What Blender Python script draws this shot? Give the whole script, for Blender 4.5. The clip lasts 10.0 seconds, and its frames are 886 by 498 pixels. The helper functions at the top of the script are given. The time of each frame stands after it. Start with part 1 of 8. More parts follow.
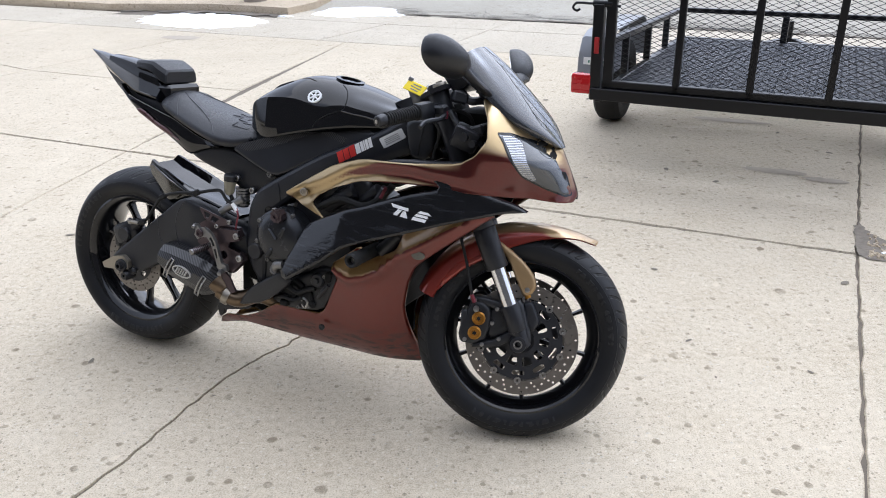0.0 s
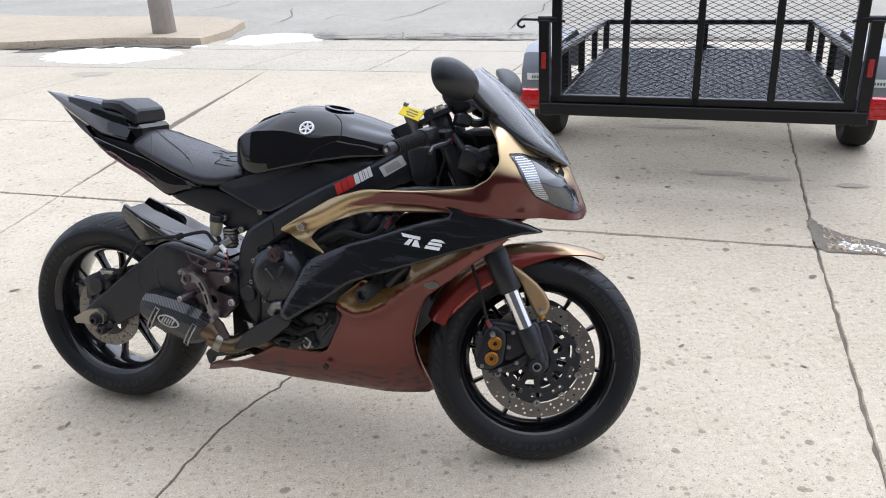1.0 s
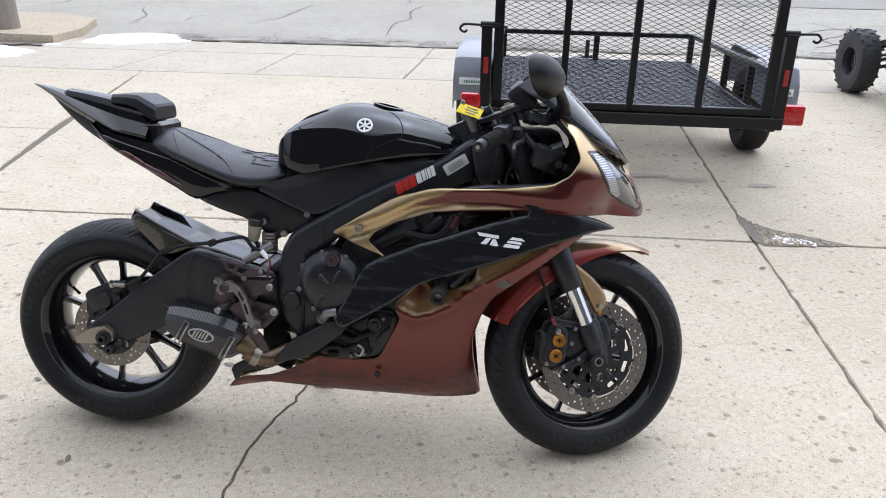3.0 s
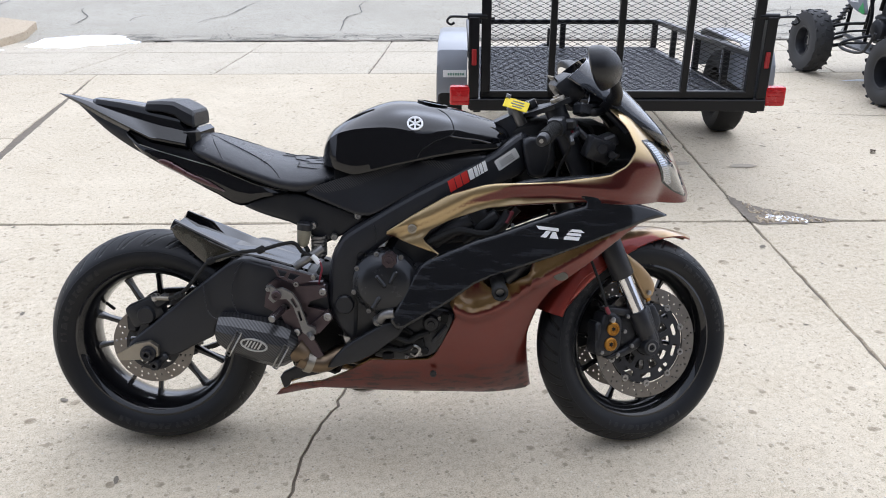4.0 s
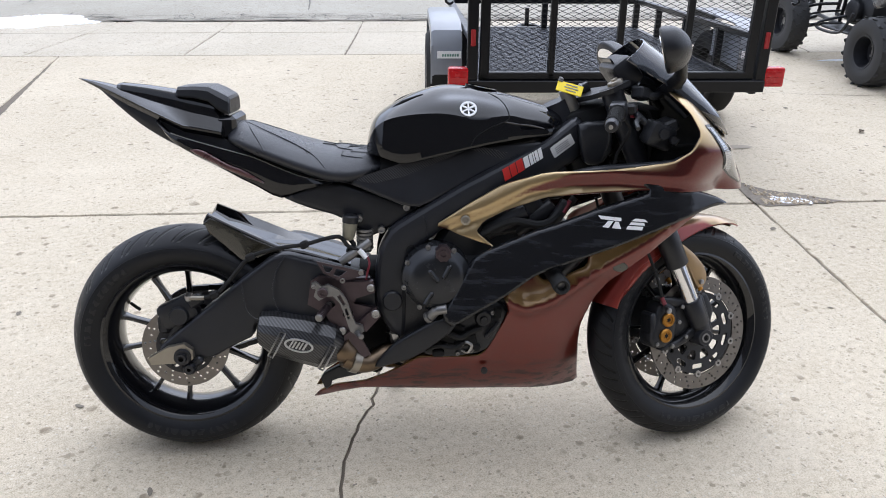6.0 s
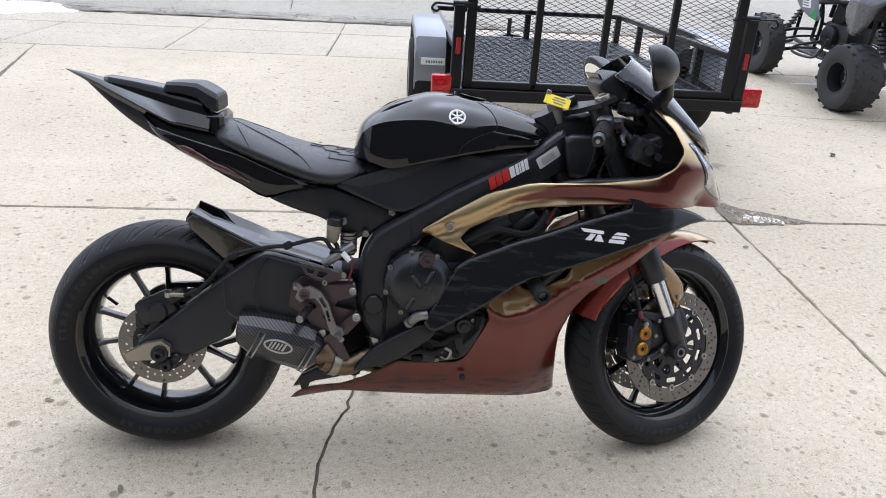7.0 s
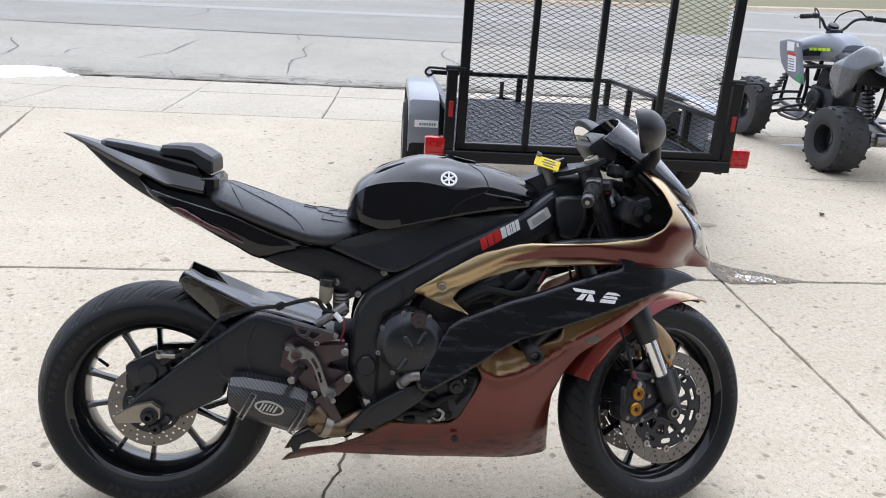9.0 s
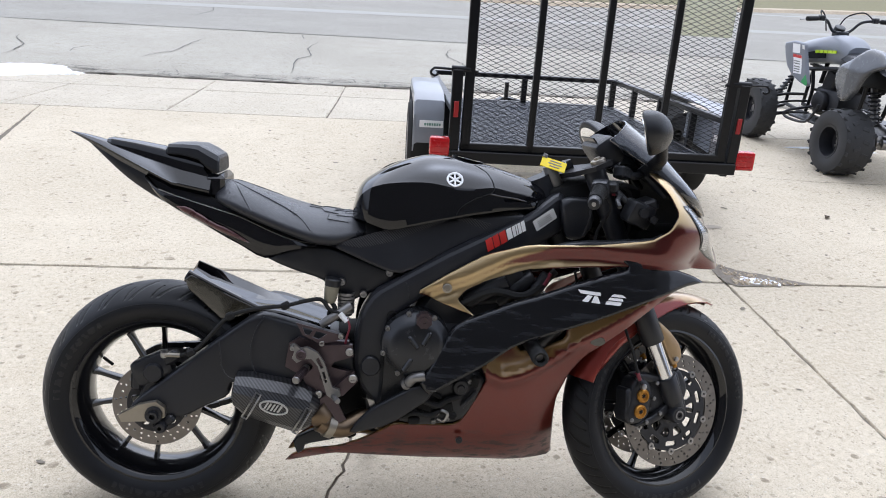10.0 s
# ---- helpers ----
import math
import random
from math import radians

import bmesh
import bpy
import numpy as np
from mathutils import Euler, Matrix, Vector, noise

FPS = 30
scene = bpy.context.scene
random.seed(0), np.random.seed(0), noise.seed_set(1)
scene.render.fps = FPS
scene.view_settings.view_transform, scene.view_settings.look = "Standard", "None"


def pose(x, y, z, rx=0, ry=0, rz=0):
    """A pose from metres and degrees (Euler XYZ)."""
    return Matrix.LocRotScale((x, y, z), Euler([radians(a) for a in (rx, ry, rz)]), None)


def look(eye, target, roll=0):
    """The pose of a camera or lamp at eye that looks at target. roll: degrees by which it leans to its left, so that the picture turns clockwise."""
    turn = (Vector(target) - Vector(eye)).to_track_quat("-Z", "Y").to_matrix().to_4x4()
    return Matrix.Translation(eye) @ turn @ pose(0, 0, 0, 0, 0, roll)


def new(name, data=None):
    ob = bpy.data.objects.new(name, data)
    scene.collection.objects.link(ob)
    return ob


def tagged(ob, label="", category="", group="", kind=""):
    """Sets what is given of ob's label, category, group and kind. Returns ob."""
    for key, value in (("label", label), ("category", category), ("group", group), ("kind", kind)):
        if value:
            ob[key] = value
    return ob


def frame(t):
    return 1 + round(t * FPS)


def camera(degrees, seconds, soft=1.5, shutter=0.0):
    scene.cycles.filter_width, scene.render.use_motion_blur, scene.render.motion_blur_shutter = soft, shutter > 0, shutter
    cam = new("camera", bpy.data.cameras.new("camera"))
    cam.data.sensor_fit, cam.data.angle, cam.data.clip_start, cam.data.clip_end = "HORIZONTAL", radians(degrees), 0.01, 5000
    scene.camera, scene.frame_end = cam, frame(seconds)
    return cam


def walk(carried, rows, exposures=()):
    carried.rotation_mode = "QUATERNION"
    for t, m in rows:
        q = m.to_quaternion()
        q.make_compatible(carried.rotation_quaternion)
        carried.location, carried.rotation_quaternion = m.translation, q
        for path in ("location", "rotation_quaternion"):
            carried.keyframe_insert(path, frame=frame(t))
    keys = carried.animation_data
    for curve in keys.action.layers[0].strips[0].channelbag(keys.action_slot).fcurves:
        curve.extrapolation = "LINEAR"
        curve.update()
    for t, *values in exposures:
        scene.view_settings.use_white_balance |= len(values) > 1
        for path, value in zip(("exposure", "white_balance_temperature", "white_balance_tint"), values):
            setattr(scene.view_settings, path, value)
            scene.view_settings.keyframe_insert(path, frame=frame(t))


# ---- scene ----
from mathutils.geometry import delaunay_2d_cdt

cam = camera(58.0, 10.0, soft=1.0)
PATH = [
    (0, (0.082, 0.214, 1.451), (0.011, 2.029, 0.613), -1.1),
    (0.5, (-0.039, 0.224, 1.453), (-0.023, 2.05, 0.637), -2.6),
    (1, (-0.171, 0.281, 1.455), (-0.025, 2.108, 0.654), -2.7),
    (1.5, (-0.318, 0.309, 1.445), (-0.016, 2.118, 0.646), -0.0),
    (2, (-0.498, 0.322, 1.438), (-0.054, 2.096, 0.628), -0.0),
    (2.5, (-0.64, 0.335, 1.43), (-0.131, 2.095, 0.627), 1.0),
    (3, (-0.767, 0.425, 1.429), (-0.205, 2.175, 0.642), 1.0),
    (3.2, (-0.808, 0.459, 1.436), (-0.232, 2.203, 0.644), 0.8),
    (4.3, (-1.1, 0.562, 1.432), (-0.345, 2.231, 0.629), -0.1),
    (4.5, (-1.121, 0.584, 1.428), (-0.329, 2.237, 0.627), 0.1),
    (5, (-1.155, 0.683, 1.424), (-0.317, 2.309, 0.615), 0.6),
    (5.5, (-1.185, 0.733, 1.42), (-0.38, 2.363, 0.586), 0.4),
    (5.7, (-1.203, 0.732, 1.419), (-0.413, 2.363, 0.575), 0.1),
    (7, (-1.258, 0.74, 1.424), (-0.394, 2.341, 0.591), 3.7),
    (7.5, (-1.256, 0.735, 1.433), (-0.359, 2.342, 0.651), 4.1),
    (8, (-1.253, 0.732, 1.433), (-0.334, 2.358, 0.716), 4.1),
    (8.5, (-1.257, 0.73, 1.432), (-0.347, 2.366, 0.729), 3.7),
    (9, (-1.257, 0.728, 1.431), (-0.363, 2.377, 0.736), 3.6),
    (9.5, (-1.26, 0.731, 1.432), (-0.374, 2.388, 0.747), 3.8),
    (10, (-1.261, 0.734, 1.431), (-0.374, 2.386, 0.736), 3.9),
]
walk(cam, [(t, look(eye, target, roll)) for t, eye, target, roll in PATH])

# ---------------------------------------------------------------- light
SUN_AZ, SUN_EL = 40.0, 62.0
world = bpy.data.worlds.new("overcast_sky")
scene.world = world
world.use_nodes = True
wn, wl = world.node_tree.nodes, world.node_tree.links
sky = wn.new("ShaderNodeTexSky")
sky.sky_type = "NISHITA"
sky.sun_disc = False
sky.sun_elevation = radians(SUN_EL)
sky.sun_rotation = radians(SUN_AZ)
sky.air_density, sky.dust_density, sky.ozone_density = 1.0, 1.5, 1.0
soften = wn.new("ShaderNodeHueSaturation")
soften.inputs["Saturation"].default_value = 0.0
wl.new(sky.outputs[0], soften.inputs["Color"])
# a grey-blue overcast dome, brightest overhead
sky_dir = wn.new("ShaderNodeTexCoord")
sky_xyz = wn.new("ShaderNodeSeparateXYZ")
wl.new(sky_dir.outputs["Generated"], sky_xyz.inputs[0])
dome = wn.new("ShaderNodeMapRange")
for key, value in (("From Min", 0.0), ("From Max", 0.9), ("To Min", 0.75), ("To Max", 1.5)):
    dome.inputs[key].default_value = value
wl.new(sky_xyz.outputs[2], dome.inputs["Value"])
cloud = wn.new("ShaderNodeMix")
cloud.data_type, cloud.blend_type = "RGBA", "MULTIPLY"
cloud.inputs["Factor"].default_value = 1.0
tint = wn.new("ShaderNodeMix")
tint.data_type, tint.blend_type = "RGBA", "MULTIPLY"
tint.inputs["Factor"].default_value = 1.0
tint.inputs["B"].default_value = (0.90, 1.0, 1.25, 1)
wl.new(soften.outputs[0], tint.inputs["A"])
wl.new(tint.outputs["Result"], cloud.inputs["A"])
wl.new(dome.outputs[0], cloud.inputs["B"])
wl.new(cloud.outputs["Result"], wn["Background"].inputs["Color"])
wn["Background"].inputs["Strength"].default_value = 0.15
sun_data = bpy.data.lights.new("sun", "SUN")
sun_data.energy, sun_data.angle, sun_data.color = 0.8, radians(100), (1.0, 0.97, 0.94)
sun = new("sun", sun_data)
az = radians(SUN_AZ)
sun.matrix_world = look((0, 0, 20), Vector((0, 0, 20)) - 10 * Vector((math.sin(az) * math.cos(radians(SUN_EL)), math.cos(az) * math.cos(radians(SUN_EL)), math.sin(radians(SUN_EL)))))
scene.view_settings.exposure = 0.70


# ---------------------------------------------------------------- materials
def mat(name, colour, rough=0.5, metal=0.0, coat=0.0, vary=0.0, scale=8.0, bump=0.0, bump_scale=120.0, coat_rough=0.03, **more):
    """A node material: base colour with cloudy wear and fine relief, in object space."""
    m = bpy.data.materials.new(name)
    m.use_nodes = True
    n, l = m.node_tree.nodes, m.node_tree.links
    b = n["Principled BSDF"]
    b.inputs["Base Color"].default_value = (*colour, 1)
    b.inputs["Roughness"].default_value = rough
    b.inputs["Metallic"].default_value = metal
    b.inputs["Coat Weight"].default_value = coat
    b.inputs["Coat Roughness"].default_value = coat_rough
    if max(colour) < 0.03 and not coat and not metal:
        b.inputs["Specular IOR Level"].default_value = 0.3
    for key, value in more.items():
        b.inputs[key.replace("_", " ")].default_value = value
    tc = n.new("ShaderNodeTexCoord")
    if vary:
        t = n.new("ShaderNodeTexNoise")
        t.inputs["Scale"].default_value = scale
        t.inputs["Detail"].default_value = 8
        t.inputs["Roughness"].default_value = 0.65
        l.new(tc.outputs["Object"], t.inputs["Vector"])
        mix = n.new("ShaderNodeMix")
        mix.data_type = "RGBA"
        mix.inputs["A"].default_value = (*[c * (1 - vary) for c in colour], 1)
        mix.inputs["B"].default_value = (*[min(1, c * (1 + vary)) for c in colour], 1)
        l.new(t.outputs["Fac"], mix.inputs["Factor"])
        l.new(mix.outputs["Result"], b.inputs["Base Color"])
        r = n.new("ShaderNodeMapRange")
        r.inputs["To Min"].default_value = max(0.0, rough - 0.12)
        r.inputs["To Max"].default_value = min(1.0, rough + 0.12)
        l.new(t.outputs["Fac"], r.inputs["Value"])
        l.new(r.outputs[0], b.inputs["Roughness"])
    if bump:
        t2 = n.new("ShaderNodeTexNoise")
        t2.inputs["Scale"].default_value = bump_scale
        t2.inputs["Detail"].default_value = 4
        l.new(tc.outputs["Object"], t2.inputs["Vector"])
        bp = n.new("ShaderNodeBump")
        bp.inputs["Strength"].default_value = bump
        bp.inputs["Distance"].default_value = 0.002
        l.new(t2.outputs["Fac"], bp.inputs["Height"])
        l.new(bp.outputs[0], b.inputs["Normal"])
    return m


class Nodes:
    """Short hand for writing node trees."""

    def __init__(self, m):
        self.n, self.l = m.node_tree.nodes, m.node_tree.links
        self.out = self.n["Principled BSDF"]

    def put(self, kind, settings=(), **links):
        node = self.n.new(kind)
        for key, value in settings:
            node.inputs[key].default_value = value
        for key, value in links.items():
            self.l.new(value, node.inputs[key.replace("_", " ")])
        return node

    def mix(self, fac, a, b):
        node = self.n.new("ShaderNodeMix")
        node.data_type = "RGBA"
        for key, value in (("Factor", fac), ("A", a), ("B", b)):
            if isinstance(value, tuple):
                node.inputs[key].default_value = (*value, 1)
            elif isinstance(value, (int, float)):
                node.inputs[key].default_value = value
            else:
                self.l.new(value, node.inputs[key])
        return node.outputs["Result"]

    def math(self, op, a, b=0.0, clamp=False):
        node = self.n.new("ShaderNodeMath")
        node.operation, node.use_clamp = op, clamp
        for i, value in enumerate((a, b)):
            if isinstance(value, (int, float)):
                node.inputs[i].default_value = value
            else:
                self.l.new(value, node.inputs[i])
        return node.outputs[0]

    def ramp(self, value, lo, hi, a=0.0, b=1.0):
        node = self.n.new("ShaderNodeMapRange")
        node.interpolation_type = "SMOOTHSTEP"
        for key, v in (("From Min", lo), ("From Max", hi), ("To Min", a), ("To Max", b)):
            node.inputs[key].default_value = v
        self.l.new(value, node.inputs["Value"])
        return node.outputs[0]

    def noise(self, scale, vector, detail=6, rough=0.6):
        node = self.n.new("ShaderNodeTexNoise")
        for key, v in (("Scale", scale), ("Detail", detail), ("Roughness", rough)):
            node.inputs[key].default_value = v
        self.l.new(vector, node.inputs["Vector"])
        return node.outputs["Fac"]

    def bump(self, height, strength, distance, normal=None):
        node = self.n.new("ShaderNodeBump")
        node.inputs["Strength"].default_value = strength
        node.inputs["Distance"].default_value = distance
        self.l.new(height, node.inputs["Height"])
        if normal:
            self.l.new(normal, node.inputs["Normal"])
        return node.outputs[0]


def concrete(name, tone, worn):
    """Weathered concrete with exposed grit, blotches, rust-brown stains and small dark pits."""
    m = mat(name, tone, 0.9)
    k = Nodes(m)
    pos = k.put("ShaderNodeNewGeometry").outputs["Position"]
    big = k.noise(0.55, pos, 5, 0.6)
    mid = k.noise(5.0, pos, 8, 0.7)
    fine = k.noise(210.0, pos, 4, 0.7)
    coarse = k.noise(46.0, pos, 8, 0.72)
    c = k.mix(k.ramp(big, 0.3, 0.7), tuple(v * f for v, f in zip(tone, (0.84, 0.83, 0.81))), tuple(v * 1.08 for v in tone))
    c = k.mix(k.ramp(mid, 0.4, 0.68, 0.0, 0.6), c, tuple(v * f for v, f in zip(tone, (0.80, 0.765, 0.71))))
    c = k.mix(k.ramp(coarse, 0.44, 0.62, 0.0, 0.5), c, tuple(min(1, v * 1.22) for v in tone))
    c = k.mix(k.ramp(coarse, 0.47, 0.32, 0.0, 0.6 * worn), c, tuple(v * f for v, f in zip(tone, (0.56, 0.53, 0.49))))
    c = k.mix(k.ramp(fine, 0.46, 0.62, 0.0, 0.5), c, tuple(min(1, v * 1.3) for v in tone))
    c = k.mix(k.ramp(fine, 0.46, 0.34, 0.0, 0.6 * worn), c, tuple(v * f for v, f in zip(tone, (0.5, 0.47, 0.43))))
    grit = k.put("ShaderNodeTexVoronoi", (("Scale", 75.0),), Vector=pos)
    dark = k.math("MULTIPLY", k.ramp(grit.outputs["Distance"], 0.32, 0.2), k.ramp(k.put("ShaderNodeSeparateColor", (), Color=grit.outputs["Color"]).outputs[0], 0.72, 0.78))
    c = k.mix(k.math("MULTIPLY", dark, 0.65 * worn), c, (0.2, 0.17, 0.13))
    light = k.math("MULTIPLY", k.ramp(grit.outputs["Distance"], 0.36, 0.22), k.ramp(k.put("ShaderNodeSeparateColor", (), Color=grit.outputs["Color"]).outputs[1], 0.8, 0.86))
    c = k.mix(k.math("MULTIPLY", light, 0.4 * worn), c, (0.74, 0.70, 0.60))
    bend = k.put("ShaderNodeTexNoise", (("Scale", 9.0), ("Detail", 5.0)), Vector=pos).outputs["Color"]
    off = k.n.new("ShaderNodeMixRGB")
    off.blend_type = "LINEAR_LIGHT"
    off.inputs[0].default_value = 0.014
    k.l.new(pos, off.inputs[1])
    k.l.new(bend, off.inputs[2])
    for scale, keep, size, depth in ((2.1, 0.35, 0.06, 0.8), (5.0, 0.4, 0.10, 0.8), (11.0, 0.5, 0.17, 0.75), (26.0, 0.6, 0.24, 0.6)):
        spot = k.put("ShaderNodeTexVoronoi", (("Scale", scale),), Vector=off.outputs[0])
        chosen = k.put("ShaderNodeSeparateColor", (), Color=spot.outputs["Color"])
        on = k.math("MULTIPLY", k.ramp(spot.outputs["Distance"], size, size * 0.7), k.ramp(chosen.outputs[0], keep, keep + 0.02))
        on = k.math("MULTIPLY", on, k.ramp(k.noise(30, pos, 4, 0.7), 0.35, 0.6, 0.35, 1.0))
        c = k.mix(k.math("MULTIPLY", on, depth), c, tuple(v * f for v, f in zip(tone, (0.36, 0.33, 0.29))))
    chip = k.math("MULTIPLY", k.ramp(k.noise(15.0, pos, 5, 0.55), 0.63, 0.68), k.ramp(k.noise(1.3, pos, 3, 0.5), 0.38, 0.62, 0.25, 1.0))
    c = k.mix(k.math("MULTIPLY", chip, 0.62), c, tuple(v * f for v, f in zip(tone, (0.42, 0.385, 0.34))))
    pale = k.ramp(k.noise(19.0, k.put("ShaderNodeVectorMath", ((1, (7.0, 3.0, 1.0)),), Vector=pos).outputs[0], 5, 0.6), 0.62, 0.70)
    c = k.mix(k.math("MULTIPLY", pale, 0.45), c, tuple(min(1, v * 1.3) for v in tone))
    k.l.new(c, k.out.inputs["Base Color"])
    k.l.new(k.bump(chip, -0.6, 0.004, k.bump(fine, 0.35, 0.002, k.bump(coarse, 0.3, 0.006))), k.out.inputs["Normal"])
    k.out.inputs["Specular IOR Level"].default_value = 0.25
    return m


def tyre_rubber(name, pitch, reach, letters, colour=(0.0075, 0.0082, 0.0104)):
    """Tyre rubber with long slanted grooves in the shoulders of the tread and worn bars of moulded print; the axle is its y."""
    m = mat(name, colour, 0.55)
    k = Nodes(m)
    pos = k.put("ShaderNodeTexCoord").outputs["Object"]
    xyz = k.put("ShaderNodeSeparateXYZ", (), Vector=pos)
    ang = k.math("ARCTAN2", xyz.outputs[2], xyz.outputs[0])
    side = k.math("ABSOLUTE", xyz.outputs[1])
    wander = k.math("MULTIPLY", k.noise(22, pos, 2), 0.10)
    cut = None
    for shift, slope, lo, hi, wide in ((0.0, -13.0, 0.10, 1.0, 0.085), (0.38, -8.0, 0.42, 0.98, 0.05)):
        saw = k.math("FRACT", k.math("ADD", k.math("ADD", k.math("MULTIPLY", ang, pitch / (2 * math.pi)), k.math("MULTIPLY", side, slope)), k.math("ADD", wander, shift)))
        one = k.math("MULTIPLY", k.ramp(k.math("ABSOLUTE", k.math("SUBTRACT", saw, 0.5)), wide, wide * 0.6), k.math("MULTIPLY", k.ramp(side, reach * lo, reach * (lo + 0.06)), k.ramp(side, reach * hi, reach * (hi - 0.08))))
        cut = one if cut is None else k.math("MAXIMUM", cut, one)
    rad = k.math("SQRT", k.math("ADD", k.math("POWER", xyz.outputs[0], 2.0), k.math("POWER", xyz.outputs[2], 2.0)))
    band = k.math("MULTIPLY", k.ramp(rad, letters[0], letters[0] + 0.0015), k.ramp(rad, letters[1] + 0.0015, letters[1]))
    word = k.ramp(k.math("SINE", k.math("MULTIPLY", ang, 3.0)), 0.1, 0.15)
    bars = k.ramp(k.math("SINE", k.math("ADD", k.math("MULTIPLY", ang, 66.0), k.math("MULTIPLY", k.noise(60, pos, 1), 9.0))), -0.1, 0.1)
    print_on = k.math("MULTIPLY", band, k.math("MULTIPLY", word, bars))
    edge = k.ramp(k.math("ABSOLUTE", k.math("SUBTRACT", rad, letters[1] + 0.012)), 0.0016, 0.0006)
    cut = k.math("MULTIPLY", cut, k.ramp(rad, letters[1] + 0.010, letters[1] + 0.015))
    dust = k.noise(14, pos, 6, 0.7)
    c = k.mix(k.ramp(dust, 0.35, 0.75, 0.0, 0.6), colour, (0.0135, 0.0140, 0.0156))
    c = k.mix(k.math("MULTIPLY", print_on, 0.3), c, (0.045, 0.045, 0.045))
    # shade inside the grooves is put into the colour as near black
    c = k.mix(cut, c, (0.003, 0.003, 0.003))
    k.l.new(c, k.out.inputs["Base Color"])
    k.l.new(k.ramp(dust, 0.3, 0.7, 0.40, 0.6), k.out.inputs["Roughness"])
    height = k.math("ADD", k.math("SUBTRACT", 1.0, cut), k.math("MULTIPLY", k.math("ADD", print_on, edge), 0.25))
    k.l.new(k.bump(height, 1.0, 0.006, k.bump(k.noise(300, pos, 2), 0.15, 0.001)), k.out.inputs["Normal"])
    return m


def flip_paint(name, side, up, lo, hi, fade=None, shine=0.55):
    """Candy flip metallic, its angle-dependent sheen put into the colour: one on flanks, the other where panels turn to
    the sky.
    """
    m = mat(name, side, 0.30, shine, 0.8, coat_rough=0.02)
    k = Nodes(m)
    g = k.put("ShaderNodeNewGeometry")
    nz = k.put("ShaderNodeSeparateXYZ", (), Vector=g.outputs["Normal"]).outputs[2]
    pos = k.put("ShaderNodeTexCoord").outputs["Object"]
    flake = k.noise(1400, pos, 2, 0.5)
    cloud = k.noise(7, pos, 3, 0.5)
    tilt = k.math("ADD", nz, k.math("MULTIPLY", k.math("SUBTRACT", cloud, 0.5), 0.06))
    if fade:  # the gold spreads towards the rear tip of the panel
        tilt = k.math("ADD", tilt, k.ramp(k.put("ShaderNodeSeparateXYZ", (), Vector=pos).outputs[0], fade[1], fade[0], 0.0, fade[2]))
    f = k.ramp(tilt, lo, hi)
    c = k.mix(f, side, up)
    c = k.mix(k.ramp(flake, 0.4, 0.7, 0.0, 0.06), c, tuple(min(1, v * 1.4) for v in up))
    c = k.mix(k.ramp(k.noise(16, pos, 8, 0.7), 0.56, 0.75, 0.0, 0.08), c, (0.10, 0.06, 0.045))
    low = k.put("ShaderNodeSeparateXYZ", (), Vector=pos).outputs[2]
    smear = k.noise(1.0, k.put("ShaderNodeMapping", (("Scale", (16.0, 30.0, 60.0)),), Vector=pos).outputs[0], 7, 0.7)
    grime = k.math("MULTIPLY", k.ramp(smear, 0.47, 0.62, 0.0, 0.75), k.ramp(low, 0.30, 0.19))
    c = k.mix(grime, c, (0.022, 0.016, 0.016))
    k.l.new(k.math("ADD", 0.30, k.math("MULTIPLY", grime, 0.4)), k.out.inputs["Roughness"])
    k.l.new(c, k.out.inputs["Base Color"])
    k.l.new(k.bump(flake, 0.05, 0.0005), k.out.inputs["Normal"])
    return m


def streaked(name):
    """Gloss black scuffed along the panel, so that its reflections break into streaks; grey reflection is also put into
    the colour.
    """
    m = mat(name, (0.0045, 0.0047, 0.006), 0.3, 0.0, 1.0, coat_rough=0.04, Specular_IOR_Level=0.0)
    k = Nodes(m)
    pos = k.put("ShaderNodeTexCoord").outputs["Object"]
    turn = k.put("ShaderNodeMapping", (("Rotation", (0, radians(22), 0)), ("Scale", (7.0, 20.0, 60.0))), Vector=pos).outputs[0]
    scuff_sheen = k.noise(1.0, turn, 6, 0.65)
    k.l.new(k.ramp(scuff_sheen, 0.5, 0.72, 0.015, 0.12), k.out.inputs["Coat Roughness"])
    # grey-blue streaks in the base colour paint scuffs and broken reflections together
    k.l.new(k.mix(k.ramp(scuff_sheen, 0.46, 0.70, 0.0, 0.4), (0.0055, 0.0059, 0.0075), (0.050, 0.054, 0.063)), k.out.inputs["Base Color"])
    normal = k.bump(scuff_sheen, 0.2, 0.006)
    k.l.new(normal, k.out.inputs["Normal"])
    k.l.new(normal, k.out.inputs["Coat Normal"])
    return m


def carbon(name, size=420.0):
    """Twill carbon weave under lacquer."""
    m = mat(name, (0.02, 0.02, 0.021), 0.35, 0.2, 0.5, coat_rough=0.15)
    k = Nodes(m)
    pos = k.put("ShaderNodeTexCoord").outputs["Object"]
    xyz = k.put("ShaderNodeSeparateXYZ", (), Vector=pos)
    a = k.math("SINE", k.math("MULTIPLY", k.math("ADD", xyz.outputs[0], xyz.outputs[2]), size))
    b = k.math("SINE", k.math("MULTIPLY", k.math("SUBTRACT", xyz.outputs[0], k.math("MULTIPLY", xyz.outputs[2], 0.6)), size * 2))
    w = k.ramp(k.math("ADD", k.math("MULTIPLY", a, 0.8), k.math("MULTIPLY", b, 0.2)), -0.5, 0.5)
    k.l.new(k.mix(w, (0.006, 0.006, 0.0065), (0.045, 0.045, 0.048)), k.out.inputs["Base Color"])
    k.l.new(k.bump(w, 0.3, 0.001), k.out.inputs["Normal"])
    return m


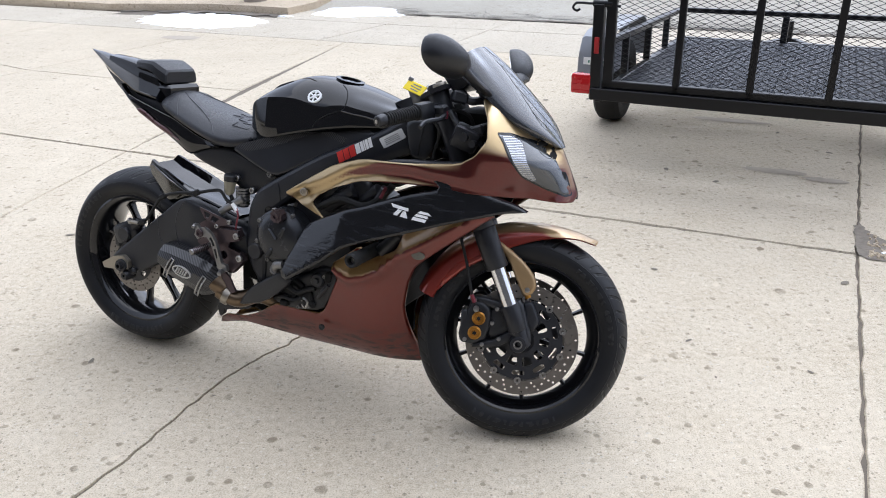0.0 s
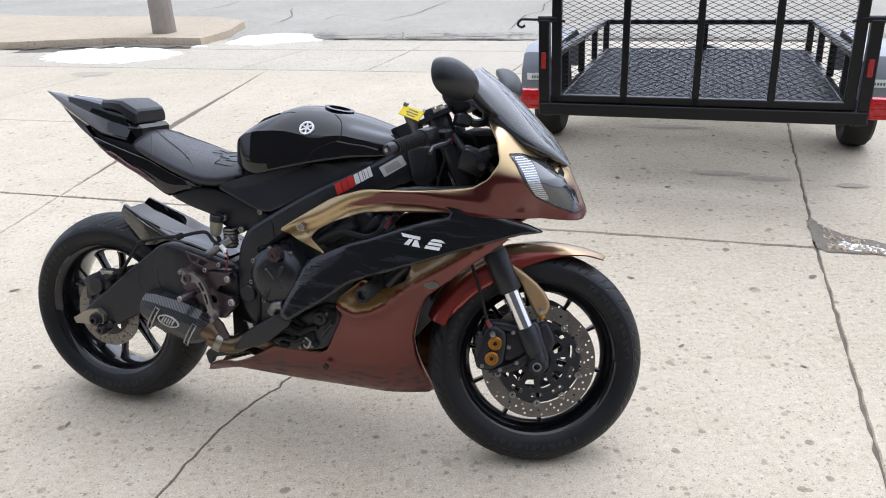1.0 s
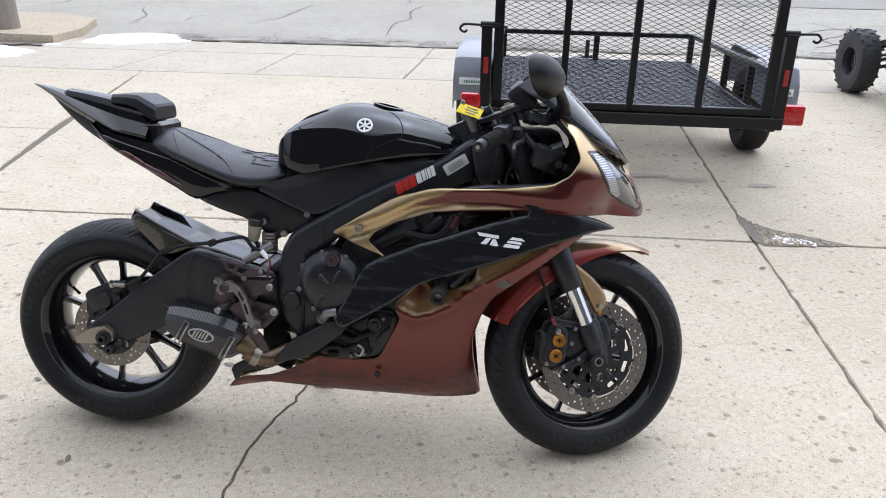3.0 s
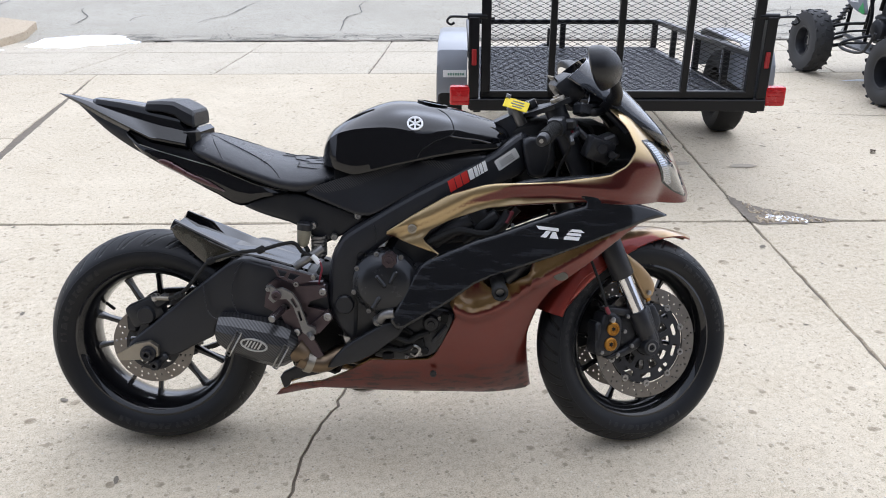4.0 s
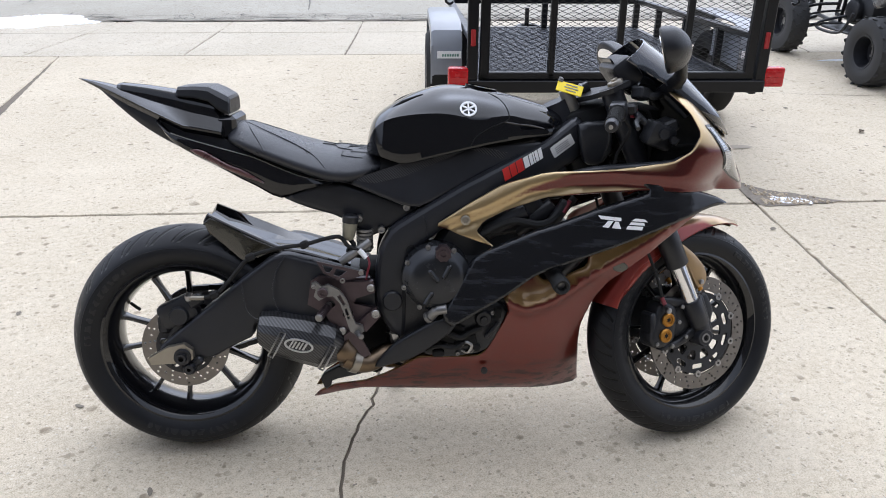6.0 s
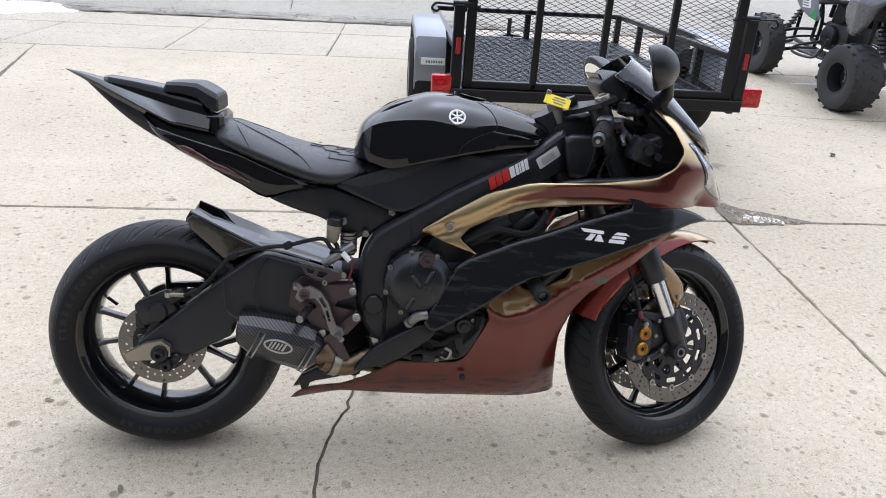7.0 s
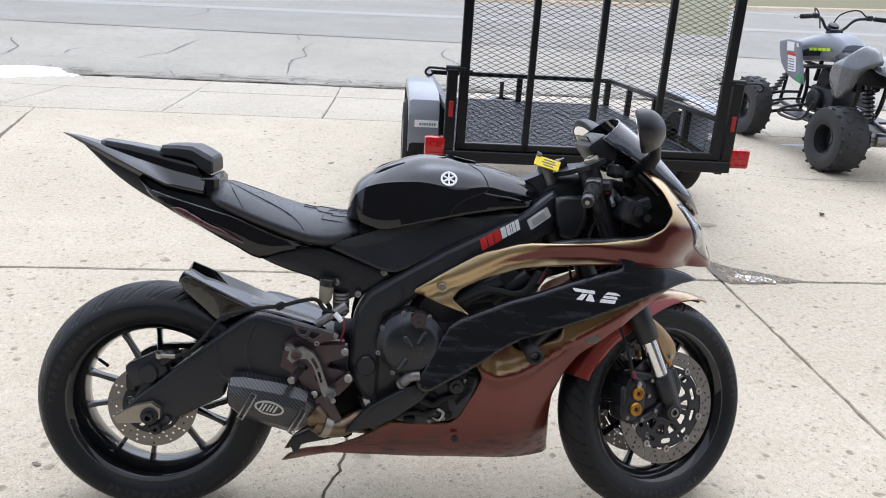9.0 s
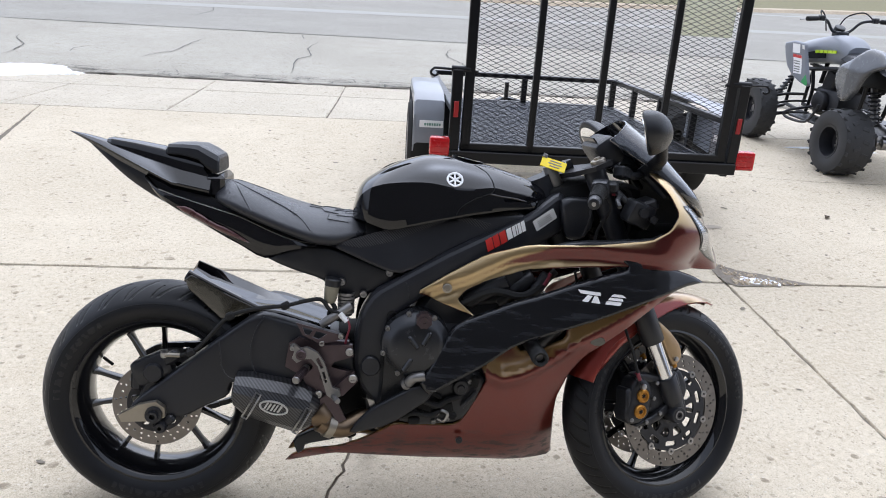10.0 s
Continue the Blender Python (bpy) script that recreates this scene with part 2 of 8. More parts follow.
M = dict(
    concrete=concrete("lot_concrete", (0.535, 0.468, 0.362), 1.0),
    apron=concrete("apron_concrete", (0.50, 0.45, 0.365), 1.3),
    kerb=concrete("kerb_concrete", (0.47, 0.39, 0.29), 1.1),
    dirt=mat("joint_dirt", (0.15, 0.125, 0.097), 0.95, vary=0.5, scale=30, bump=0.8, bump_scale=160),
    gravel=mat("broken_concrete", (0.20, 0.172, 0.138), 0.95, vary=0.6, scale=40, bump=1.0, bump_scale=110),
    asphalt=concrete("weathered_asphalt", (0.365, 0.343, 0.292), 0.9),
    lane=concrete("lane_asphalt", (0.295, 0.281, 0.248), 0.7),
    crack=mat("crack_dark", (0.10, 0.095, 0.085), 0.95, vary=0.4, scale=40),
    snow=mat("old_snow", (0.85, 0.87, 0.9), 0.7, vary=0.06, scale=30, bump=0.8, bump_scale=60),
    grass=mat("winter_grass", (0.17, 0.15, 0.07), 0.95, vary=0.5, scale=6, bump=1.0, bump_scale=30),
    wood=mat("pole_wood", (0.27, 0.235, 0.20), 0.9, vary=0.3, scale=14, bump=0.7, bump_scale=40),
    gloss=mat("gloss_black", (0.004, 0.0042, 0.0055), 0.3, 0.0, 1.0, coat_rough=0.015, Specular_IOR_Level=0.0, bump=0.05, bump_scale=14),
    matte=mat("matte_black", (0.016, 0.0172, 0.0212), 0.38, 0.0, vary=0.3, scale=9, Specular_IOR_Level=0.4, bump=0.12, bump_scale=400),
    plastic=mat("black_plastic", (0.0125, 0.0135, 0.0165), 0.34, Specular_IOR_Level=0.42, vary=0.3, scale=20, bump=0.3, bump_scale=500),
    engine=mat("engine_black", (0.019, 0.0198, 0.0228), 0.36, 0.25, vary=0.5, scale=26, bump=0.35, bump_scale=260),
    deep=mat("dark_recess", (0.008, 0.008, 0.008), 0.8, vary=0.4, scale=20, bump=0.3),
    seat=mat("seat_vinyl", (0.017, 0.0182, 0.0225), 0.30, Specular_IOR_Level=0.5, vary=0.25, scale=12, bump=0.45, bump_scale=700),
    panel=streaked("streaked_gloss_black"),
    clutch=mat("clutch_alloy", (0.026, 0.0275, 0.031), 0.24, 0.4, vary=0.3, scale=22, bump=0.25, bump_scale=260),
    trim=mat("dark_red_trim", (0.085, 0.030, 0.030), 0.3, 0.2, 1.0, vary=0.3, scale=14),
    rubber=mat("black_rubber", (0.013, 0.013, 0.013), 0.7, vary=0.3, scale=40, bump=0.3, bump_scale=300),
    tyre_r=tyre_rubber("rear_tyre", 26, 0.080, (0.236, 0.250)),
    tyre_f=tyre_rubber("front_tyre", 24, 0.056, (0.236, 0.249)),
    rim=mat("gloss_black_rim", (0.005, 0.0052, 0.0065), 0.3, 0.0, 1.0, coat_rough=0.03, Specular_IOR_Level=0.1, bump=0.06, bump_scale=20),
    steel=mat("bright_steel", (0.36, 0.355, 0.35), 0.3, 1.0, vary=0.1, scale=30),
    chrome=mat("fork_chrome", (0.75, 0.75, 0.76), 0.1, 1.0),
    disc=mat("brake_disc_steel", (0.20, 0.185, 0.17), 0.36, 0.9, vary=0.22, scale=40, bump=0.1, bump_scale=500),
    alloy=mat("cast_alloy", (0.25, 0.245, 0.24), 0.45, 0.9, vary=0.3, scale=40, bump=0.2),
    raw=mat("raw_alloy", (0.34, 0.31, 0.26), 0.42, 0.9, vary=0.15, scale=60),
    titanium=mat("heat_tinted_steel", (0.17, 0.125, 0.085), 0.36, 1.0, vary=0.5, scale=14),
    anod=mat("faded_anodised", (0.085, 0.064, 0.069), 0.38, 0.75, vary=0.35, scale=30, bump=0.15),
    orange=mat("gold_bolt", (0.45, 0.21, 0.04), 0.35, 0.85, vary=0.15, scale=60),
    carbon=carbon("carbon_weave", 760.0),
    carbon_fine=carbon("carbon_fine", 900.0),
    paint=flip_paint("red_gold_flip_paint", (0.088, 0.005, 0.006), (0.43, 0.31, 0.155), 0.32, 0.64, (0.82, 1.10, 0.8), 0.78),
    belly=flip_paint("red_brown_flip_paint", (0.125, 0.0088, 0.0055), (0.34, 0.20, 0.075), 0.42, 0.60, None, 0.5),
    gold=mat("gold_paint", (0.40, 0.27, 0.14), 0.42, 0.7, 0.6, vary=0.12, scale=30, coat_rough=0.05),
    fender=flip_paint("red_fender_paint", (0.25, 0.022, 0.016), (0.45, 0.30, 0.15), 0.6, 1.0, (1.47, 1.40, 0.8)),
    emblem=mat("dull_emblem", (0.16, 0.15, 0.12), 0.5, 0.3, vary=0.2, scale=90),
    stitch=mat("seat_piping", (0.03, 0.03, 0.033), 0.45),
    white=mat("white_vinyl", (0.86, 0.86, 0.86), 0.4),
    red_vinyl=mat("red_vinyl", (0.6, 0.03, 0.025), 0.4),
    grey_vinyl=mat("grey_vinyl", (0.68, 0.68, 0.67), 0.5, vary=0.12, scale=60),
    ink=mat("grey_ink", (0.2, 0.2, 0.2), 0.6),
    badge=mat("silver_badge", (0.5, 0.5, 0.49), 0.35, 0.6),
    yellow=mat("yellow_tag", (0.88, 0.66, 0.008), 0.5),
    red_lens=mat("red_lens", (0.48, 0.008, 0.012), 0.25, 0.0, 0.25, vary=0.2, scale=40),
    dull_red=mat("red_reflector_tape", (0.32, 0.012, 0.015), 0.4),
    tail_lens=mat("tail_light_lens", (0.2, 0.02, 0.02), 0.15, 0.0, 1.0),
    lamp_chrome=mat("headlight_reflector", (0.55, 0.57, 0.6), 0.18, 1.0, vary=0.3, scale=50),
    pipe_red=mat("red_hose_fitting", (0.17, 0.016, 0.03), 0.4),
    milky=mat("milky_plastic", (0.27, 0.25, 0.185), 0.35, Transmission_Weight=0.2, vary=0.3, scale=50),
    smoke_brown=mat("smoked_brown_gloss", (0.022, 0.019, 0.011), 0.25, 0.0, 0.8, vary=0.3, scale=16, coat_rough=0.05),
    trailer=mat("trailer_black_paint", (0.0045, 0.005, 0.0066), 0.34, 0.0, 0.0, vary=0.35, scale=10, bump=0.1, bump_scale=200),
    wire=mat("expanded_steel", (0.045, 0.047, 0.052), 0.38, 0.3, vary=0.3, scale=20),
    deck=mat("deck_mesh", (0.035, 0.04, 0.052), 0.42, 0.1, vary=0.5, scale=22, bump=1.0, bump_scale=90),
    fender_grey=mat("grey_fender_plastic", (0.22, 0.235, 0.26), 0.35, 0.0, 0.3, vary=0.1, scale=10),
    smoke_lens=mat("dark_lamp_lens", (0.03, 0.035, 0.04), 0.05, 0.0, 1.0),
    mirror=mat("mirror_glass", (0.85, 0.86, 0.87), 0.02, 1.0),
)
smoke = mat("smoked_screen", (0.035, 0.039, 0.047), 0.04, 0.0, 1.0, coat_rough=0.02)
smoke.node_tree.nodes["Principled BSDF"].inputs["Transmission Weight"].default_value = 0.22
M["smoke"] = smoke
def ribbed(name):
    """A fluted lamp reflector: bright ribs with dark grooves."""
    m = mat(name, (0.4, 0.42, 0.45), 0.2, 0.9, 1.0)
    k = Nodes(m)
    z = k.put("ShaderNodeSeparateXYZ", (), Vector=k.put("ShaderNodeTexCoord").outputs["Object"]).outputs[2]
    rib = k.ramp(k.math("SINE", k.math("MULTIPLY", z, 1150.0)), -0.7, 0.5)
    # light and shade of the flutes are put into the base colour
    k.l.new(k.mix(rib, (0.18, 0.19, 0.205), (0.42, 0.44, 0.47)), k.out.inputs["Base Color"])
    k.l.new(k.bump(rib, 0.5, 0.002), k.out.inputs["Normal"])
    return m


M["ribbed"] = ribbed("fluted_reflector")
lens = mat("clear_lens", (0.55, 0.57, 0.6), 0.04, 0.0, 1.0)
lens.node_tree.nodes["Principled BSDF"].inputs["Transmission Weight"].default_value = 0.9
M["lens"] = lens


# ---------------------------------------------------------------- mesh helpers
def part(name, bm, material, parent=None, label="", angle=35.0):
    """Links a bmesh as one mesh object, under a thing or a part if given."""
    bmesh.ops.recalc_face_normals(bm, faces=bm.faces)
    me = bpy.data.meshes.new(name)
    bm.to_mesh(me)
    bm.free()
    me.materials.append(material)
    me.polygons.foreach_set("use_smooth", [True] * len(me.polygons))
    me.set_sharp_from_angle(angle=radians(angle))
    ob = new(name, me)
    if parent:
        ob.parent = parent
    if label:
        ob["label"] = label
    return ob


def thing(name, m, label, category, group=""):
    ob = new(name)
    ob.empty_display_size = 0.1
    ob.matrix_world = m
    return tagged(ob, label, category, group)


def merge(bm, made):
    """Adds the geometry of another bmesh."""
    me = bpy.data.meshes.new("tmp")
    made.to_mesh(me)
    made.free()
    bm.from_mesh(me)
    bpy.data.meshes.remove(me)
    return bm


def box(bm, c, s, m=None, bev=0.0, seg=1):
    b = bmesh.new()
    bmesh.ops.create_cube(b, size=1.0, matrix=Matrix.Diagonal((*s, 1)))
    if bev:
        bmesh.ops.bevel(b, geom=b.edges[:], offset=bev, segments=seg, affect="EDGES", profile=0.5)
    bmesh.ops.transform(b, matrix=Matrix.Translation(c) @ (m or Matrix()), verts=b.verts)
    return merge(bm, b)


def rod(bm, p0, p1, r0, r1=None, seg=16, bev=0.0):
    p0, p1 = Vector(p0), Vector(p1)
    r1 = r0 if r1 is None else r1
    b = bmesh.new()
    d = p1 - p0
    turn = d.to_track_quat("Z", "Y").to_matrix().to_4x4()
    bmesh.ops.create_cone(b, cap_ends=True, segments=seg, radius1=r0, radius2=r1, depth=d.length, matrix=Matrix.Translation((p0 + p1) / 2) @ turn)
    if bev:
        rim = [e for e in b.edges if len(e.link_faces) == 2 and any(len(f.verts) > 4 for f in e.link_faces)]
        bmesh.ops.bevel(b, geom=rim, offset=bev, segments=2, affect="EDGES", profile=0.5)
    return merge(bm, b)


def spline(pts, n=6, closed=False):
    """Catmull-Rom through points of any dimension."""
    p = [np.array(q, float) for q in pts]
    m = len(p)
    got = []
    for i in range(m if closed else m - 1):
        if closed:
            a, b, c, d = p[i - 1], p[i], p[(i + 1) % m], p[(i + 2) % m]
        else:
            a, b, c, d = p[max(i - 1, 0)], p[i], p[i + 1], p[min(i + 2, m - 1)]
        for k in range(n):
            t = k / n
            got.append(0.5 * ((2 * b) + (c - a) * t + (2 * a - 5 * b + 4 * c - d) * t * t + (3 * b - a - 3 * c + d) * t ** 3))
    if not closed:
        got.append(p[-1])
    return got


def tube(bm, pts, r, seg=8, n=6, smooth=True):
    """A round tube along points; r is one radius or a function of the way from 0 to 1."""
    way = [Vector(q) for q in (spline(pts, n) if smooth else pts)]
    rings, normal = [], None
    for i, q in enumerate(way):
        d = (way[min(i + 1, len(way) - 1)] - way[max(i - 1, 0)]).normalized()
        if normal is None:
            normal = d.orthogonal().normalized()
        normal = (normal - d * normal.dot(d)).normalized()
        side = d.cross(normal)
        rr = r(i / (len(way) - 1)) if callable(r) else r
        rings.append([bm.verts.new(q + rr * (math.cos(a) * normal + math.sin(a) * side)) for a in (2 * math.pi * k / seg for k in range(seg))])
    for a, b in zip(rings, rings[1:]):
        for k in range(seg):
            bm.faces.new((a[k], a[(k + 1) % seg], b[(k + 1) % seg], b[k]))
    bm.faces.new(rings[0][::-1])
    bm.faces.new(rings[-1])
    return bm


def lathe(bm, profile, c, seg=48, m=None, closed=True):
    """Turns a profile of (radius, y) round the y axis through c."""
    m = Matrix.Translation(c) @ (m or Matrix())
    rings = [[bm.verts.new(m @ Vector((r * math.cos(a), y, r * math.sin(a)))) for r, y in profile] for a in (2 * math.pi * k / seg for k in range(seg))]
    n = len(profile)
    for i in range(seg):
        a, b = rings[i], rings[(i + 1) % seg]
        for k in range(n if closed else n - 1):
            bm.faces.new((a[k], a[(k + 1) % n], b[(k + 1) % n], b[k]))
    return bm


def circle(cx, cz, r, n=24, a0=0.0):
    return [(cx + r * math.cos(a0 + 2 * math.pi * k / n), cz + r * math.sin(a0 + 2 * math.pi * k / n)) for k in range(n)]


def plate(bm, loops, y0, y1, m=None):
    """A flat plate in x and z with the first loop as its outline and the others as holes, from y0 to y1."""
    co, faces = [], []
    for loop in loops:
        faces.append(list(range(len(co), len(co) + len(loop))))
        co += [Vector(q) for q in loop]
    vs, _, fs, _, _, _ = delaunay_2d_cdt(co, [], faces, 2, 1e-6)
    m = m or Matrix()
    lo = [bm.verts.new(m @ Vector((v.x, y0, v.y))) for v in vs]
    hi = [bm.verts.new(m @ Vector((v.x, y1, v.y))) for v in vs]
    used = {}
    for f in fs:
        bm.faces.new([lo[i] for i in f])
        bm.faces.new([hi[i] for i in reversed(f)])
        for i, j in zip(f, f[1:] + f[:1]):
            used[(i, j)] = 1
    for i, j in used:
        if (j, i) not in used:
            bm.faces.new((lo[j], lo[i], hi[i], hi[j]))
    loose = [v for v in (*lo, *hi) if not v.link_faces]
    bmesh.ops.delete(bm, geom=loose, context="VERTS")
    return bm


def walk_round(loop, step):
    """Resamples a closed outline, keeping its corners."""
    got = []
    for a, b in zip(loop, loop[1:] + loop[:1]):
        n = max(1, round(math.dist(a, b) / step))
        got += [(a[0] + (b[0] - a[0]) * k / n, a[1] + (b[1] - a[1]) * k / n) for k in range(n)]
    return got


def soft_corners(loop, cut=0.18):
    got = []
    for a, b in zip(loop, loop[1:] + loop[:1]):
        got += [(a[0] + (b[0] - a[0]) * cut, a[1] + (b[1] - a[1]) * cut), (b[0] + (a[0] - b[0]) * cut, b[1] + (a[1] - b[1]) * cut)]
    return got


def shell(outline, half, side=-1, thick=0.004, step=0.014, rnd=0.012, drop=0.008, lift=0.0, cut=0.18, bm=None):
    """A body panel: an outline in side view bent onto the half width half(x, z), with rolled edges and thickness."""
    bm = bm or bmesh.new()
    loop = walk_round(soft_corners(outline, cut) if cut else list(outline), step)
    edge = np.array(loop)
    nxt = np.roll(edge, -1, 0)

    def gap(p):
        d = nxt - edge
        t = np.clip(((p - edge) * d).sum(1) / np.maximum((d * d).sum(1), 1e-12), 0, 1)
        return np.sqrt((((edge + d * t[:, None]) - p) ** 2).sum(1)).min()

    def within(p):
        x, z = p
        hit = ((edge[:, 1] > z) != (nxt[:, 1] > z)) & (x < (nxt[:, 0] - edge[:, 0]) * (z - edge[:, 1]) / np.where(nxt[:, 1] == edge[:, 1], 1e-9, nxt[:, 1] - edge[:, 1]) + edge[:, 0])
        return hit.sum() % 2 == 1

    inner = []
    if rnd:
        area = (edge[:, 0] * nxt[:, 1] - nxt[:, 0] * edge[:, 1]).sum()
        d = nxt - edge
        d /= np.maximum(np.linalg.norm(d, axis=1), 1e-9)[:, None]
        nrm = np.stack((-d[:, 1], d[:, 0]), 1) * (1 if area > 0 else -1)
        nrm = nrm + np.roll(nrm, 1, 0)
        nrm /= np.maximum(np.linalg.norm(nrm, axis=1), 1e-9)[:, None]
        for t in (0.22, 0.55, 1.0):
            for p in edge + nrm * rnd * t:
                if within(p) and gap(p) > rnd * t * 0.9:
                    inner.append(tuple(p))
    lo, hi = edge.min(0), edge.max(0)
    rows = int((hi[1] - lo[1]) / (step * 0.87)) + 1
    keep = max(step * 0.45, rnd + step * 0.4 if rnd else 0)
    for j in range(rows):
        z = lo[1] + (j + 0.5) * step * 0.87
        for i in range(int((hi[0] - lo[0]) / step) + 2):
            p = np.array((lo[0] + (i + 0.5 * (j % 2)) * step, z))
            if within(p) and gap(p) > keep:
                inner.append(tuple(p))
    co = [Vector(q) for q in loop] + [Vector(q) for q in inner]
    vs, _, fs, _, _, _ = delaunay_2d_cdt(co, [], [list(range(len(loop)))], 1, 1e-6)
    out, back = [], []
    for v in vs:
        p = np.array((v.x, v.y))
        t = 1 - min(gap(p) / rnd, 1) if rnd else 0
        y = half(v.x, v.y) + lift - drop * (1 - math.sqrt(max(0, 1 - t * t)))
        out.append(bm.verts.new((v.x, side * y, v.y)))
        back.append(bm.verts.new((v.x, side * max(y - thick, 0.0), v.y)))
    used = {}
    for f in fs:
        bm.faces.new([out[i] for i in f])
        bm.faces.new([back[i] for i in reversed(f)])
        for i, j in zip(f, f[1:] + f[:1]):
            used[(i, j)] = 1
    for i, j in used:
        if (j, i) not in used:
            bm.faces.new((out[j], out[i], back[i], back[j]))
    return bm


def loft(rings, sub=3, caps=True, bm=None):
    """A skin over closed rings of equal count, smoothed along its length."""
    bm = bm or bmesh.new()
    flat = [np.array(r, float).ravel() for r in rings]
    rows = [[bm.verts.new(q) for q in np.array(r).reshape(-1, 3)] for r in spline(flat, sub)]
    n = len(rows[0])
    for a, b in zip(rows, rows[1:]):
        for k in range(n):
            bm.faces.new((a[k], a[(k + 1) % n], b[(k + 1) % n], b[k]))
    if caps:
        bm.faces.new(rows[0][::-1])
        bm.faces.new(rows[-1])
    return bm


def ring(x, half, n=5):
    """A closed cross section at x from half a section of (y, z), bottom to top, mirrored and smoothed."""
    h = spline(half, n)
    return [(x, q[0], q[1]) for q in h] + [(x, -q[0], q[1]) for q in reversed(h[1:-1])] if abs(h[0][0]) < 1e-6 else [(x, q[0], q[1]) for q in h] + [(x, -q[0], q[1]) for q in reversed(h[:-1])]


def along(table):
    """A piecewise linear function from pairs."""
    xs, ys = [a for a, _ in table], [b for _, b in table]
    return lambda v: float(np.interp(v, xs, ys))


# ---------------------------------------------------------------- setting: lot, road, verge
def site(u, v, z=0.0):
    """From the lot's own axes (along the joints, towards the road) to the world."""
    return Vector((0.928 * u + 0.373 * v, -0.373 * u + 0.928 * v, z))


def ragged(a, b, rng, step=0.05, amp=0.004):
    """Points from a towards b, b left out, with a chipped edge."""
    n = max(1, int(math.dist(a, b) / step))
    dx, dy = b[0] - a[0], b[1] - a[1]
    L = math.hypot(dx, dy) or 1
    got = []
    for k in range(n):
        o = rng.gauss(0, amp) if k else 0
        got.append((a[0] + dx * k / n - dy / L * o, a[1] + dy * k / n + dx / L * o))
    return got


def cap_flat(bm, rim):
    """Fills a level outline with triangles."""
    vs, _, fs, _, _, _ = delaunay_2d_cdt([Vector((q.x, q.y)) for q in rim], [], [list(range(len(rim)))], 1, 1e-6)
    top = [bm.verts.new((q.x, q.y, rim[0].z)) for q in vs]
    for f in fs:
        bm.faces.new([top[i] for i in f])
    bmesh.ops.delete(bm, geom=[v for v in top if not v.link_faces], context="VERTS")
    return bm


def slab_mesh(poly, rng, gap=0.006, top=0.0, deep=0.05, step=0.05, amp=0.003):
    """One concrete slab with chipped, slightly rounded edges."""
    c = (sum(p[0] for p in poly) / len(poly), sum(p[1] for p in poly) / len(poly))
    area = sum(p[0] * q[1] - q[0] * p[1] for p, q in zip(poly, poly[1:] + poly[:1]))
    turn = 1 if area > 0 else -1
    pulled = []
    for o, p, q in zip(poly[-1:] + poly[:-1], poly, poly[1:] + poly[:1]):
        n = []
        for i, j in ((o, p), (p, q)):
            L = math.dist(i, j)
            n.append((-(j[1] - i[1]) / L * turn, (j[0] - i[0]) / L * turn))
        k = 1 + n[0][0] * n[1][0] + n[0][1] * n[1][1]
        pulled.append((p[0] + gap * (n[0][0] + n[1][0]) / k, p[1] + gap * (n[0][1] + n[1][1]) / k))
    rim = []
    for a, b in zip(pulled, pulled[1:] + pulled[:1]):
        rim += ragged(a, b, rng, step if max(abs(a[0]), abs(b[0]), abs(a[1]), abs(b[1])) < 11 else 1.5, amp)
    bm = bmesh.new()
    lay = []
    for inset, z in ((0.0, top - deep), (0.0, top - 0.006), (0.005, top)):
        row = []
        for p in rim:
            d = math.dist(p, c)
            row.append(bm.verts.new(site(p[0] + (c[0] - p[0]) * inset / d, p[1] + (c[1] - p[1]) * inset / d, z)))
        lay.append(row)
    n = len(rim)
    for a, b in zip(lay, lay[1:]):
        for k in range(n):
            bm.faces.new((a[k], a[(k + 1) % n], b[(k + 1) % n], b[k]))
    cap_flat(bm, [v.co.copy() for v in lay[-1]])
    return bm


def ribbon(pts, width, z, rng, taper=True):
    """A thin ragged strip lying on the ground."""
    bm = bmesh.new()
    way = spline(pts, 10)
    rows = []
    for i, p in enumerate(way):
        a, b = way[max(i - 1, 0)], way[min(i + 1, len(way) - 1)]
        d = b - a
        d = np.array((-d[1], d[0])) / (np.linalg.norm(d) + 1e-9)
        end = min(i, len(way) - 1 - i) / len(way) * 2 if taper else 1
        w = width * (0.4 + 0.6 * min(1, end * 2)) * rng.uniform(0.5, 1.2) / 2
        o = rng.gauss(0, width * 0.35)
        rows.append((bm.verts.new(site(*(p + d * (w + o)), z)), bm.verts.new(site(*(p - d * (w - o)), z))))
    for a, b in zip(rows, rows[1:]):
        bm.faces.new((a[0], a[1], b[1], b[0]))
    return bm


